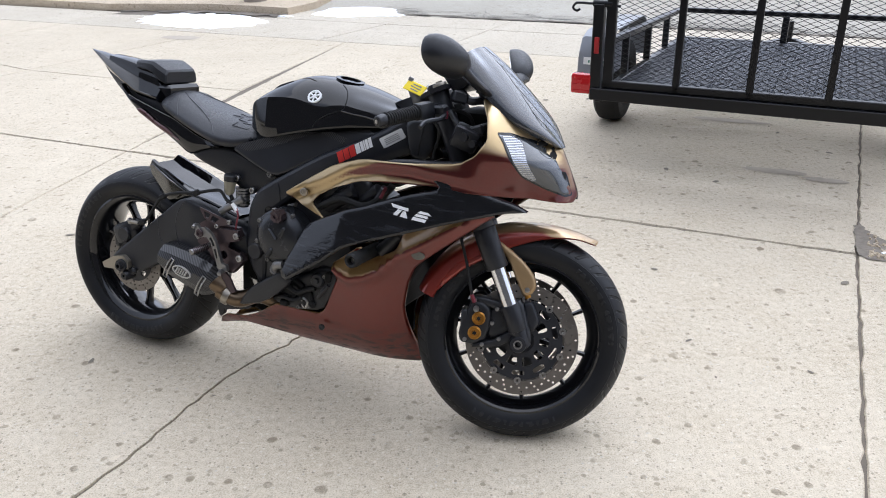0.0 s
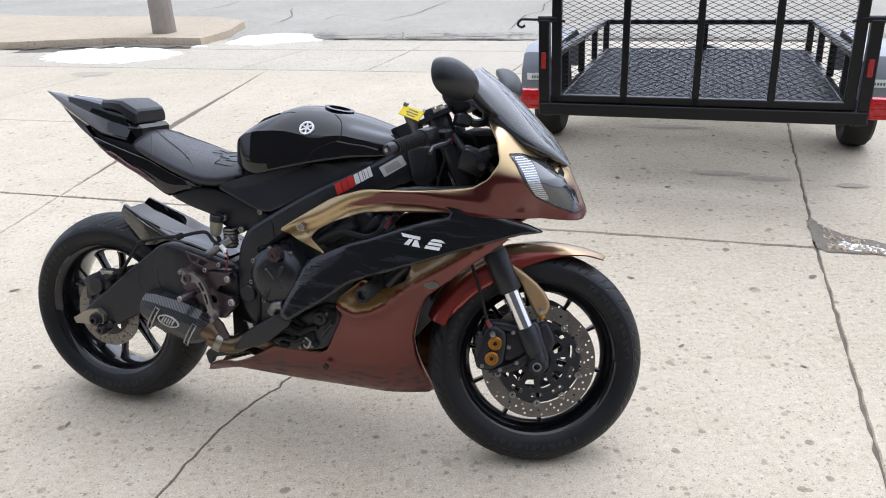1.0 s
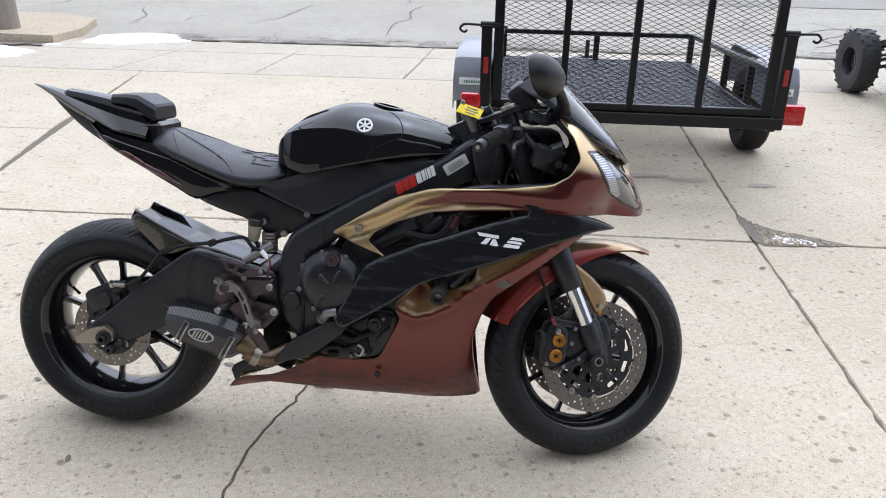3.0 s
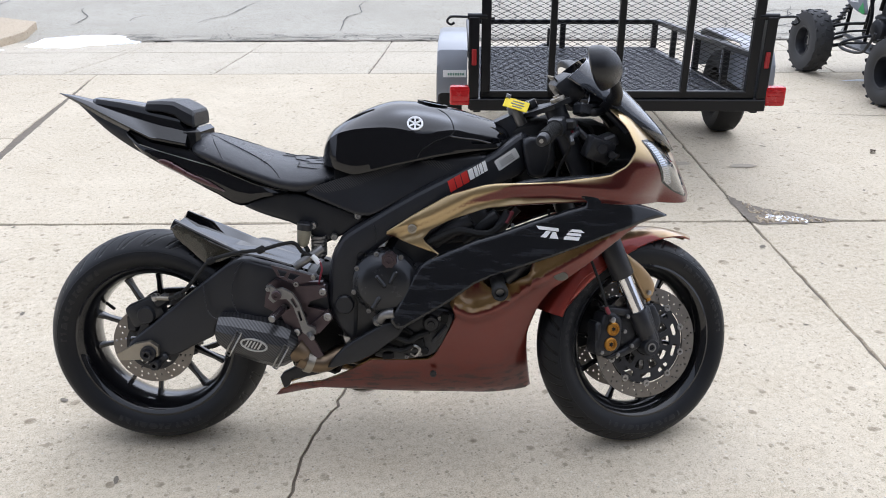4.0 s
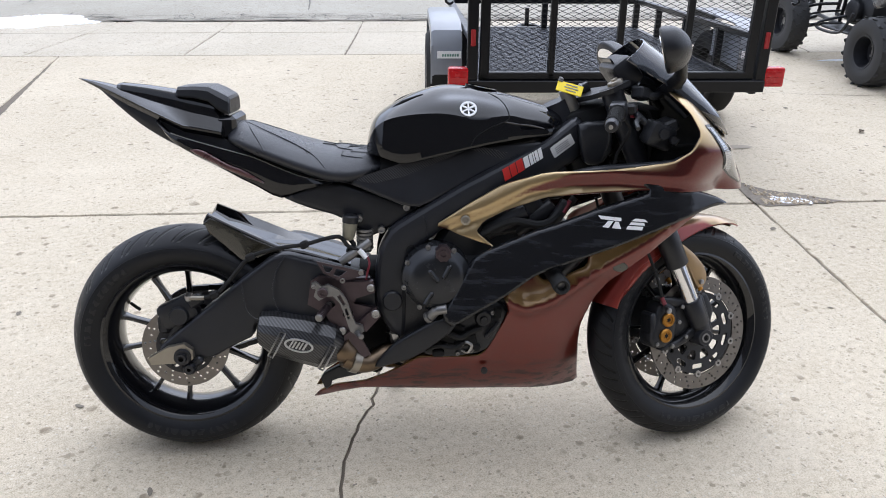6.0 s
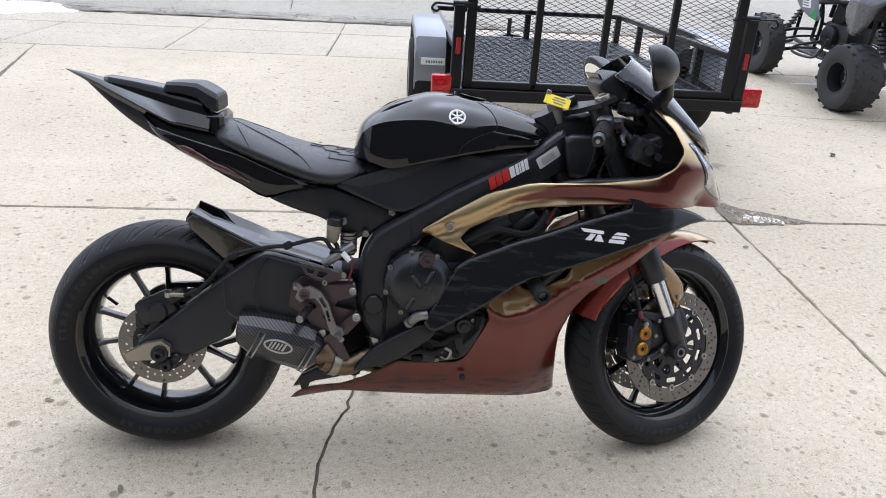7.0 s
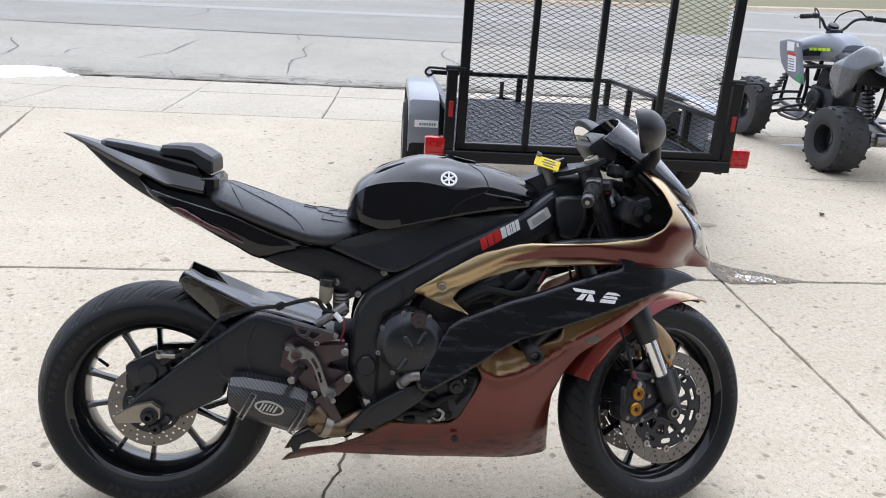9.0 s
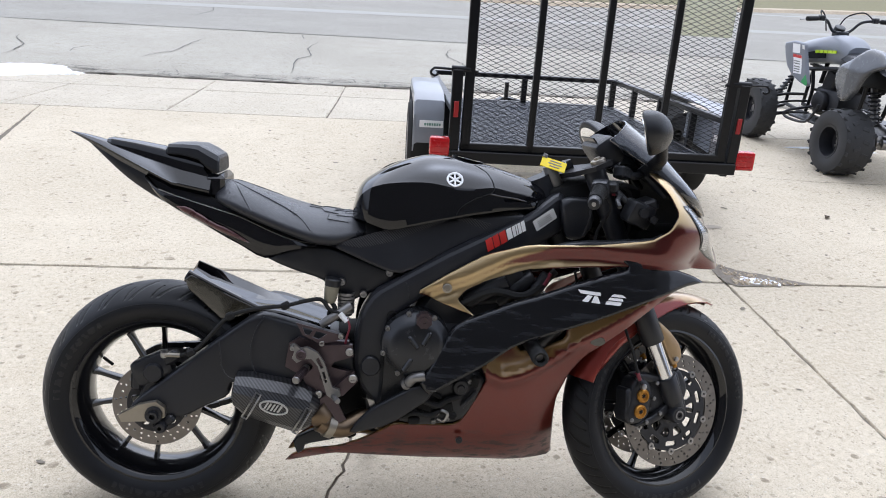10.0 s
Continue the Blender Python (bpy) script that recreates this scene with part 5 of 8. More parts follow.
# rearset, brake pedal, reservoir
bracket_out = [(0.366, 0.49), (0.389, 0.505), (0.43, 0.495), (0.47, 0.498), (0.512, 0.497), (0.522, 0.47), (0.48, 0.45), (0.47, 0.43), (0.53, 0.415), (0.532, 0.395), (0.49, 0.352), (0.441, 0.35), (0.416, 0.362), (0.40, 0.405), (0.356, 0.43)]
rearset = part("rearset_bracket", plate(bmesh.new(), [bracket_out, circle(0.455, 0.405, 0.013, 16), circle(0.415, 0.43, 0.009, 12)], -0.148, -0.132), M["anod"], bike, "faded anodised footrest bracket")
part("lug", plate(bmesh.new(), [[(0.44, 0.49), (0.52, 0.492), (0.525, 0.463), (0.45, 0.44)]], -0.162, -0.146), M["anod"], rearset)
part("lug", plate(bmesh.new(), [[(0.47, 0.375), (0.525, 0.425), (0.537, 0.40), (0.50, 0.36)]], -0.162, -0.146), M["anod"], rearset)
for p, r in (((0.514, -0.162, 0.475), 0.01), ((0.524, -0.162, 0.407), 0.011), ((0.44, -0.15, 0.36), 0.01), ((0.446, -0.165, 0.497), 0.007), ((0.492, -0.165, 0.516), 0.007)):
    bolt(p, r, rearset, "steel")
heel = [(0.383, 0.548), (0.486, 0.521), (0.492, 0.508), (0.444, 0.495), (0.40, 0.517)]
part("heel_guard", plate(bmesh.new(), [heel, [(0.398, 0.538), (0.425, 0.531), (0.416, 0.517), (0.405, 0.519)], [(0.432, 0.528), (0.458, 0.521), (0.438, 0.507), (0.424, 0.512)]], -0.168, -0.163), M["anod"], rearset, "cut-out heel guard plate")
pedal = [(0.372, 0.497), (0.383, 0.499), (0.396, 0.488), (0.412, 0.492), (0.438, 0.478), (0.455, 0.452), (0.466, 0.418), (0.475, 0.39), (0.492, 0.385), (0.496, 0.370), (0.478, 0.358), (0.461, 0.372), (0.45, 0.41), (0.438, 0.445), (0.423, 0.463), (0.405, 0.462), (0.388, 0.452), (0.376, 0.464), (0.382, 0.48)]
slots = [[(0.433, 0.462), (0.440, 0.467), (0.452, 0.442), (0.446, 0.438)], [(0.449, 0.43), (0.455, 0.432), (0.462, 0.405), (0.457, 0.402)]]
pedal_ob = part("brake_pedal", plate(bmesh.new(), [pedal] + slots, -0.186, -0.174), M["alloy"], bike, "slotted alloy brake pedal")
bolt((0.398, -0.186, 0.473), 0.013, pedal_ob, "anod")
bolt((0.377, -0.186, 0.49), 0.006, pedal_ob)
b = bmesh.new()
rod(b, (0.476, -0.18, 0.367), (0.490, -0.215, 0.367), 0.007, seg=12, bev=0.001)
part("pedal_tip", b, M["alloy"], pedal_ob)
peg = bmesh.new()
rod(peg, (0.41, -0.15, 0.43), (0.388, -0.218, 0.418), 0.0085, 0.0095, 16, 0.002)
peg_ob = part("footpeg", peg, M["alloy"], bike, "knurled alloy footpeg")
b = bmesh.new()
for k in range(9):
    t = 0.25 + 0.08 * k
    p = Vector((0.41, -0.15, 0.43)).lerp(Vector((0.388, -0.218, 0.418)), t)
    lathe(b, [(0.0085, -0.0018), (0.0106, -0.0018), (0.0106, 0.0018), (0.0085, 0.0018)], (0, 0, 0), 14, Matrix.Translation(p) @ Vector((0.034, 0.095, 0.016)).to_track_quat("Y", "Z").to_matrix().to_4x4())
part("knurl", b, M["anod"], peg_ob)
res = bmesh.new()
lathe(res, [(0.001, -0.026), (0.010, -0.026), (0.015, -0.018), (0.0185, 0.012), (0.0185, 0.018), (0.001, 0.018)], (0, 0, 0), 24, Matrix.Translation((0.464, -0.125, 0.615)) @ pose(0, 0, 0, 90, 16, 0) @ pose(0, 0, 0, 0, 0, 8), closed=False)
reservoir = part("fluid_reservoir", res, M["milky"], bike, "milky brake fluid reservoir")
b = bmesh.new()
lathe(b, [(0.001, 0.018), (0.0195, 0.018), (0.020, 0.034), (0.0175, 0.037), (0.001, 0.038)], (0, 0, 0), 24, Matrix.Translation((0.464, -0.125, 0.615)) @ pose(0, 0, 0, 90, 16, 0) @ pose(0, 0, 0, 0, 0, 8), closed=False)
part("cap", b, M["plastic"], reservoir, "black ribbed cap")
b = bmesh.new()
tube(b, [(0.466, -0.125, 0.59), (0.474, -0.128, 0.575), (0.46, -0.13, 0.562), (0.478, -0.132, 0.552), (0.492, -0.13, 0.548)], 0.006, 8)
part("outlet_hose", b, M["rubber"], reservoir)
b = bmesh.new()
rod(b, (0.44, -0.14, 0.535), (0.515, -0.128, 0.585), 0.011, 0.012, 16, 0.002)
mc = part("master_cylinder", b, M["alloy"], bike, "alloy rear brake master cylinder")
b = bmesh.new()
rod(b, (0.487, -0.142, 0.567), (0.505, -0.145, 0.548), 0.007, seg=12)
part("banjo", b, M["white"], mc, "white cable sleeve")
b = bmesh.new()
tube(b, [(0.505, -0.146, 0.556), (0.512, -0.15, 0.535), (0.506, -0.15, 0.51), (0.50, -0.148, 0.48)], 0.0028, 6)
part("wire", b, M["pipe_red"], mc, "thin red wire")
b = bmesh.new()
rod(b, (0.50, -0.11, 0.555), (0.503, -0.11, 0.61), 0.018, 0.016, 20, 0.004)
part("shock_absorber", b, M["engine"], bike, "rear shock body")
b = bmesh.new()
for k in range(6):
    lathe(b, [(0.016, -0.003), (0.021, -0.003), (0.021, 0.003), (0.016, 0.003)], (0.501, -0.11, 0.565 + 0.009 * k), 20, pose(0, 0, 0, 90))
part("shock_ring", b, M["alloy"], bike, "rear shock clamp rings")["kind"] = "stuff"
for p in ((0.606, -0.118, 0.668), (0.543, -0.118, 0.612), (0.489, -0.118, 0.642)):
    bolt(p, 0.0095, bike, "steel", h=0.008)

# frame
SPAR = [(1.050, 0.868), (1.031, 0.880), (0.954, 0.826), (0.772, 0.742), (0.644, 0.668), (0.566, 0.620), (0.538, 0.573), (0.525, 0.513), (0.521, 0.424), (0.540, 0.374), (0.563, 0.343), (0.586, 0.312), (0.60, 0.335), (0.603, 0.40), (0.604, 0.486), (0.612, 0.547), (0.645, 0.575), (0.70, 0.615), (0.844, 0.690), (0.95, 0.73), (1.058, 0.780)]
spar_y = along([(0.5, 0.132), (0.6, 0.14), (0.8, 0.14), (0.95, 0.115), (1.06, 0.07)])
for s in (-1, 1):
    f_ob = part("frame_spar", shell(SPAR, lambda x, z: spar_y(x), s, 0.03, 0.012, 0.024, 0.018), M["matte"], bike, "matte black alloy frame spar", angle=18)
    if s < 0:
        spar = f_ob
b = bmesh.new()
tube(b, [(0.642, -0.128, 0.662), (0.648, -0.139, 0.648), (0.653, -0.142, 0.635), (0.655, -0.140, 0.60)], 0.0014, 5)
part("weld_seam", b, M["matte"], spar)
b = bmesh.new()
lathe(b, [(0.001, -0.148), (0.022, -0.148), (0.025, -0.144), (0.025, -0.13), (0.001, -0.13)], (0.567, 0, 0.433), 28, closed=False)
part("pivot_cover", b, M["matte"], spar)
b = bmesh.new()
lathe(b, [(0.001, -0.134), (0.012, -0.134), (0.012, -0.1425), (0.0135, -0.1425), (0.0135, -0.13)], (0.616, 0, 0.563), 20, closed=False)
part("bolt_recess", b, M["deep"], spar)
b = bmesh.new()
rod(b, (1.06, 0, 0.74), (0.985, 0, 0.91), 0.045, 0.04, 24)
part("steering_head", b, M["matte"], bike)
SUB = [(0.302, 0.694), (0.42, 0.735), (0.605, 0.672), (0.648, 0.667), (0.60, 0.63), (0.548, 0.606), (0.515, 0.590), (0.47, 0.62), (0.435, 0.645), (0.371, 0.664), (0.332, 0.679)]
for s in (-1, 1):
    part("subframe_cover", shell(SUB, lambda x, z: 0.108, s, 0.02, 0.02, 0.012, 0.008), M["plastic"], bike, "matte black subframe cover")

# engine behind the panels
b = bmesh.new()
box(b, (0.72, 0, 0.42), (0.34, 0.26, 0.26), bev=0.03, seg=2)
box(b, (0.80, 0, 0.58), (0.22, 0.24, 0.18), pose(0, 0, 0, 0, 30, 0), bev=0.02)
box(b, (0.70, 0, 0.27), (0.30, 0.16, 0.10), bev=0.03, seg=2)
engine = part("engine", b, M["engine"], bike, "dusty black engine block")
b = bmesh.new()
box(b, (0.84, 0, 0.70), (0.36, 0.19, 0.12), pose(0, 0, 0, 0, -12, 0), bev=0.03, seg=2)
part("airbox", b, M["deep"], bike, "black airbox")
b = bmesh.new()
box(b, (1.0, 0, 0.47), (0.05, 0.22, 0.28), pose(0, 0, 0, 0, -14, 0), bev=0.006)
radiator = part("radiator", b, M["deep"], bike, "black radiator")
b = bmesh.new()
for k in range(24):
    box(b, (1.027, 0, 0.345 + 0.011 * k), (0.008, 0.21, 0.003), pose(0, 0, 0, 0, -14, 0))
part("fins", b, M["engine"], radiator)
for y in (-0.075, -0.025, 0.025, 0.075):
    b = bmesh.new()
    tube(b, [(0.90, y, 0.52), (0.97, y, 0.42), (0.95, y * 0.9, 0.30), (0.86, y * 0.7, 0.24)], 0.017, 10)
    part("header_pipe", b, M["titanium"], exhaust)
b = bmesh.new()
m = Matrix.Translation((0.676, 0, 0.497))
prof = [(0.001, -0.196), (0.03, -0.196), (0.055, -0.193), (0.07, -0.184), (0.078, -0.172), (0.084, -0.168), (0.086, -0.155), (0.088, -0.12), (0.001, -0.12)]
lathe(b, prof, (0, 0, 0), 48, m, closed=False)
clutch = part("clutch_cover", b, M["clutch"], engine, "round dark grey clutch cover")
for x, z, t in ((0.668, 0.512, -38), (0.700, 0.522, 28), (0.655, 0.455, 32)):
    b = bmesh.new()
    box(b, (x, -0.195, z), (0.012, 0.014, 0.040), pose(0, 0, 0, 0, t, 0), bev=0.004)
    part("cover_rib", b, M["clutch"], clutch)
for a in range(0, 360, 45):
    bolt((0.676 + 0.083 * math.cos(radians(a + 14)), -0.169, 0.497 + 0.083 * math.sin(radians(a + 14))), 0.0065, clutch, "alloy")
b = bmesh.new()
star = [(0.691 + (0.0205 if k % 2 else 0.0175) * math.cos(2 * math.pi * k / 16), 0.571 + (0.0205 if k % 2 else 0.0175) * math.sin(2 * math.pi * k / 16)) for k in range(16)]
plate(b, [star], -0.212, -0.185)
cap = part("oil_filler_cap", b, M["anod"], engine, "anodised oil filler cap")
b = bmesh.new()
lathe(b, [(0.006, -0.216), (0.011, -0.216), (0.012, -0.21), (0.006, -0.21)], (0.691, 0, 0.571), 20)
part("cap_ring", b, M["anod"], cap)
b = bmesh.new()
LOWC = [(0.632, 0.29), (0.66, 0.35), (0.76, 0.405), (0.80, 0.425), (0.845, 0.42), (0.862, 0.395), (0.83, 0.333), (0.802, 0.29), (0.704, 0.276)]
shell(LOWC, lambda x, z: 0.15, -1, 0.04, 0.02, 0.015, 0.012, bm=b)
sump = part("pump_cover", b, M["engine"], engine, "black water pump cover")
b = bmesh.new()
lathe(b, [(0.001, -0.168), (0.008, -0.168), (0.01, -0.162), (0.018, -0.162), (0.022, -0.157), (0.023, -0.148), (0.001, -0.148)], (0.795, 0, 0.385), 28, closed=False)
part("pump_boss", b, M["engine"], sump)
for p in ((0.818, 0.40), (0.66, 0.31), (0.73, 0.292), (0.765, 0.30), (0.70, 0.315), (0.645, 0.33)):
    bolt((p[0], -0.152, p[1]), 0.006, sump, "alloy")
for pts, r, m in (([(0.66, -0.158, 0.345), (0.70, -0.166, 0.352), (0.735, -0.166, 0.34), (0.76, -0.162, 0.352), (0.79, -0.16, 0.362)], 0.008, "rubber"), ([(0.65, -0.157, 0.305), (0.68, -0.163, 0.318), (0.72, -0.163, 0.312), (0.745, -0.16, 0.325)], 0.0065, "rubber"), ([(0.80, -0.158, 0.335), (0.815, -0.163, 0.355), (0.835, -0.161, 0.378)], 0.006, "engine")):
    b = bmesh.new()
    tube(b, pts, r, 8)
    part("hose", b, M[m], sump, "black coolant hose")
for x, z, w, h, t in ((0.70, 0.335, 0.05, 0.02, 20), (0.76, 0.33, 0.035, 0.03, -12), (0.83, 0.40, 0.02, 0.03, 10), (0.68, 0.295, 0.03, 0.018, 0), (0.775, 0.31, 0.026, 0.018, 30), (0.73, 0.365, 0.04, 0.014, 28)):
    b = bmesh.new()
    box(b, (x, -0.152, z), (w, 0.018, h), pose(0, 0, 0, 0, t, 0), bev=0.004)
    part("casting_rib", b, M["deep"], sump)
b = bmesh.new()
tube(b, [(0.66, -0.17, 0.40), (0.675, -0.185, 0.42), (0.70, -0.188, 0.425)], 0.013, 12)
rod(b, (0.655, -0.165, 0.395), (0.662, -0.172, 0.402), 0.016, seg=14)
part("water_fitting", b, M["alloy"], engine)
b = bmesh.new()
tube(b, [(0.74, -0.15, 0.31), (0.75, -0.16, 0.325), (0.765, -0.16, 0.315), (0.755, -0.155, 0.295), (0.74, -0.15, 0.30)], 0.004, 6)
part("hose_clamp", b, M["steel"], engine)
b = bmesh.new()
plate(b, [[(0.548, 0.352), (0.562, 0.348), (0.570, 0.322), (0.578, 0.312), (0.588, 0.318), (0.578, 0.345)]], -0.150, -0.145)
part("bracket", b, M["steel"], spar, "bright steel tab")
for p0, p1, r in (((0.80, -0.12, 0.60), (0.90, -0.13, 0.66), 0.022), ((0.88, -0.11, 0.60), (0.97, -0.12, 0.67), 0.02), ((0.95, -0.13, 0.60), (1.0, -0.14, 0.68), 0.016), ((0.99, -0.14, 0.50), (1.05, -0.14, 0.56), 0.02)):
    b = bmesh.new()
    rod(b, p0, p1, r, seg=16, bev=0.004)
    part("throttle_body", b, M["engine"], engine)
b = bmesh.new()
tube(b, [(0.79, -0.14, 0.60), (0.86, -0.15, 0.635), (0.93, -0.15, 0.625), (0.97, -0.145, 0.64), (1.02, -0.14, 0.69)], 0.01, 8)
part("coolant_hose", b, M["rubber"], engine)
b = bmesh.new()
shell([(0.79, 0.585), (0.83, 0.66), (0.93, 0.70), (0.95, 0.66), (0.90, 0.60)], lambda x, z: 0.128, -1, 0.01, 0.02, 0.012, 0.01, bm=b)
part("inner_duct", b, M["plastic"], engine)
b = bmesh.new()
rod(b, (0.99, -0.152, 0.655), (1.005, -0.152, 0.685), 0.005, seg=10)
part("cable_end", b, M["pipe_red"], engine)

# dark blocks added to close the bright gap where the linkage sits
b = bmesh.new()
box(b, (0.525, 0.0, 0.37), (0.13, 0.15, 0.26), bev=0.02, seg=2)
box(b, (0.50, 0.0, 0.25), (0.10, 0.08, 0.10), pose(0, 0, 0, 0, 20, 0), bev=0.012)
part("linkage_filler", b, M["deep"], bike, "plain dark block filling in for the linkage behind the footrest bracket")

# slider bobbin
b = bmesh.new()
lathe(b, [(0.010, -0.250), (0.011, -0.268), (0.016, -0.271), (0.020, -0.266), (0.021, -0.250), (0.019, -0.22), (0.019, -0.12), (0.010, -0.12)], (0.968, 0, 0.501), 32)
bobbin = part("frame_slider", b, M["rubber"], bike, "black round frame slider")
b = bmesh.new()
lathe(b, [(0.001, -0.252), (0.010, -0.252), (0.010, -0.24), (0.001, -0.24)], (0.968, 0, 0.501), 20, closed=False)
part("slider_bolt", b, M["alloy"], bobbin)

# bodywork: half widths in side view
nose_x = along([(0.66, 1.49), (0.69, 1.494), (0.72, 1.478), (0.78, 1.449), (0.80, 1.436), (0.82, 1.416), (0.84, 1.396), (0.868, 1.37), (0.94, 1.31), (0.97, 1.28)])
upper_side = along([(0.66, 0.150), (0.75, 0.155), (0.9, 0.178), (1.05, 0.203), (1.15, 0.214), (1.3, 0.218)])
channel_z = along([(0.66, 0.60), (0.80, 0.655), (0.90, 0.708), (1.0, 0.733), (1.1, 0.738), (1.25, 0.728), (1.40, 0.715)])
ridge_x = along([(0.66, 1.487), (0.69, 1.497), (0.72, 1.490), (0.78, 1.462), (0.82, 1.443), (0.86, 1.398), (0.94, 1.318), (0.97, 1.28)])
narrow = lambda z: 1.0 - 0.56 * min(1.0, max(0.0, (z - 0.80) / 0.15)) ** 2.0


def upper_half(x, z):
    y = upper_side(x)
    xf = nose_x(z)
    if x > 1.25:
        y *= max(0.0, 1 - ((x - 1.25) / (xf - 1.25 + 1e-6)) ** 2.7) ** 0.5 if x < xf else 0.0
        dip = min(1.0, max(0.0, (0.82 - z) / 0.13))
        y *= 1 - 0.5 * min(1.0, (x - 1.25) / 0.14) ** 1.5 * dip * dip * (3 - 2 * dip)
    y *= narrow(z)
    c = channel_z(x)
    fade = min(1.0, max(0.0, (1.42 - x) / 0.15))
    y -= fade * 0.011 * math.exp(-((z - c + 0.006) / 0.016) ** 2)
    lip = z - c - 0.028
    if lip > 0:
        y -= min(lip * 0.40, 0.022) * min(1.0, max(0.0, (1.30 - x) / 0.12))
    # a narrow rounded ridge down the middle of the nose
    y = max(y, 0.005)
    if x > xf - 0.02:
        way = (x - xf + 0.02) / max(ridge_x(z) - xf + 0.02, 0.02)
        y = max(y, 0.030 * max(0.0, 1 - way * way) ** 0.5)
    return y


UPPER = [(0.672, 0.626), (0.757, 0.680), (0.841, 0.729), (0.942, 0.760), (1.093, 0.768), (1.235, 0.784), (1.278, 0.809), (1.302, 0.848), (1.285, 0.895), (1.248, 0.940), (1.262, 0.946), (1.376, 0.872), (1.440, 0.824), (1.472, 0.76), (1.494, 0.705), (1.487, 0.686), (1.364, 0.700), (1.282, 0.710), (1.175, 0.718), (1.065, 0.712), (1.001, 0.706), (0.938, 0.698), (0.845, 0.664), (0.794, 0.636), (0.774, 0.612), (0.822, 0.571), (0.746, 0.598)]
LOWER = [(0.347, 0.128), (0.478, 0.168), (0.524, 0.166), (0.638, 0.157), (0.715, 0.152), (0.831, 0.149), (0.953, 0.144), (1.080, 0.138), (1.066, 0.22), (1.056, 0.288), (1.054, 0.345), (1.077, 0.425), (1.107, 0.480), (1.160, 0.525), (1.245, 0.592), (1.335, 0.660), (1.182, 0.632), (1.070, 0.590), (1.050, 0.522), (1.013, 0.500), (0.95, 0.476), (0.918, 0.505), (0.842, 0.445), (0.858, 0.404), (0.848, 0.380), (0.803, 0.288), (0.782, 0.275), (0.633, 0.277), (0.600, 0.256), (0.545, 0.222), (0.490, 0.196), (0.410, 0.184), (0.372, 0.162)]
MID = [(1.137, 0.749), (1.196, 0.745), (1.282, 0.719), (1.37, 0.690), (1.408, 0.670), (1.346, 0.664), (1.212, 0.626), (1.098, 0.586), (0.914, 0.518), (0.839, 0.461), (0.712, 0.380), (0.686, 0.402), (0.723, 0.473), (0.762, 0.545), (0.785, 0.563), (0.812, 0.576), (0.908, 0.620), (0.965, 0.638), (1.041, 0.668), (1.10, 0.689), (1.19, 0.714)]
STRIP = [(0.692, 0.405), (0.571, 0.331), (0.536, 0.292), (0.512, 0.256), (0.622, 0.290), (0.73, 0.376)]
mid_side = along([(0.5, 0.165), (0.7, 0.192), (0.9, 0.214), (1.1, 0.226), (1.2, 0.218), (1.3, 0.190), (1.41, 0.142)])
low_side = along([(0.13, 0.045), (0.15, 0.06), (0.167, 0.077), (0.20, 0.10), (0.244, 0.123), (0.32, 0.142), (0.434, 0.163), (0.52, 0.185), (0.62, 0.196), (0.7, 0.19)])
low_x = along([(0.35, 0.92), (0.5, 0.96), (0.7, 1.0), (1.2, 1.0), (1.35, 0.8)])
low_curl = along([(0.14, 0.92), (0.22, 0.62), (0.30, 0.40), (0.42, 0.12), (0.5, 0.0)])


def mid_half(x, z):
    crest = along([(0.7, 0.44), (0.9, 0.575), (1.1, 0.665), (1.25, 0.70), (1.4, 0.68)])(x)
    return mid_side(x) - 0.27 * (z - crest) + (0.05 * (z - crest) if z < crest else 0.0)


low_crease = along([(0.80, 0.462), (0.84, 0.438), (0.899, 0.411), (0.95, 0.424), (0.991, 0.445), (1.03, 0.478), (1.066, 0.512), (1.163, 0.571), (1.3, 0.665)])


def low_half(x, z):
    y = low_side(z) * low_x(x)
    crease = low_crease(x)
    y += 0.012 * math.exp(-((z - crease) / 0.02) ** 2) if x > 0.85 else 0.0
    if z > crease and x > 0.82:
        y -= min(0.6 * (z - crease), 0.045)
    if x > 0.92:
        y *= 1 - low_curl(z) * min(1.0, ((x - 0.92) / 0.155) ** 2)
    return max(y, 0.004)


for s in (-1, 1):
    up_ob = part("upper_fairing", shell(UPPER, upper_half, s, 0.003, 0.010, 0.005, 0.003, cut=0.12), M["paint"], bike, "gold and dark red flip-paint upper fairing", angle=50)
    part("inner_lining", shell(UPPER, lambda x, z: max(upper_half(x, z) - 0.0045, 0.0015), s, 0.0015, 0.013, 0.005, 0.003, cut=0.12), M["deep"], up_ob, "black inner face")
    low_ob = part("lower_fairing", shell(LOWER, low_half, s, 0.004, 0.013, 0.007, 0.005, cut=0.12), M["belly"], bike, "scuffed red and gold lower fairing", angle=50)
    mid_ob = part("side_panel", shell(MID, mid_half, s, 0.006, 0.012, 0.009, 0.008, cut=0.12), M["panel"], bike, "glossy scuffed black side panel with reflection streaks in its colour", angle=50)
    part("belly_strut", shell(STRIP, lambda x, z: mid_side(x) - 0.006, s, 0.006, 0.015, 0.008, 0.006), M["plastic"], bike, "matte black strut of the side panel")
    part("belly_fin", shell([(0.385, 0.170), (0.372, 0.212), (0.432, 0.243), (0.526, 0.232), (0.484, 0.214), (0.405, 0.199), (0.400, 0.182)], lambda x, z: 0.088, s, 0.012, 0.012, 0.004, 0.003), M["plastic"], low_ob, "dark inner fin at the rear of the fairing")
    if s < 0:
        upper_r, lower_r, mid_r = up_ob, low_ob, mid_ob

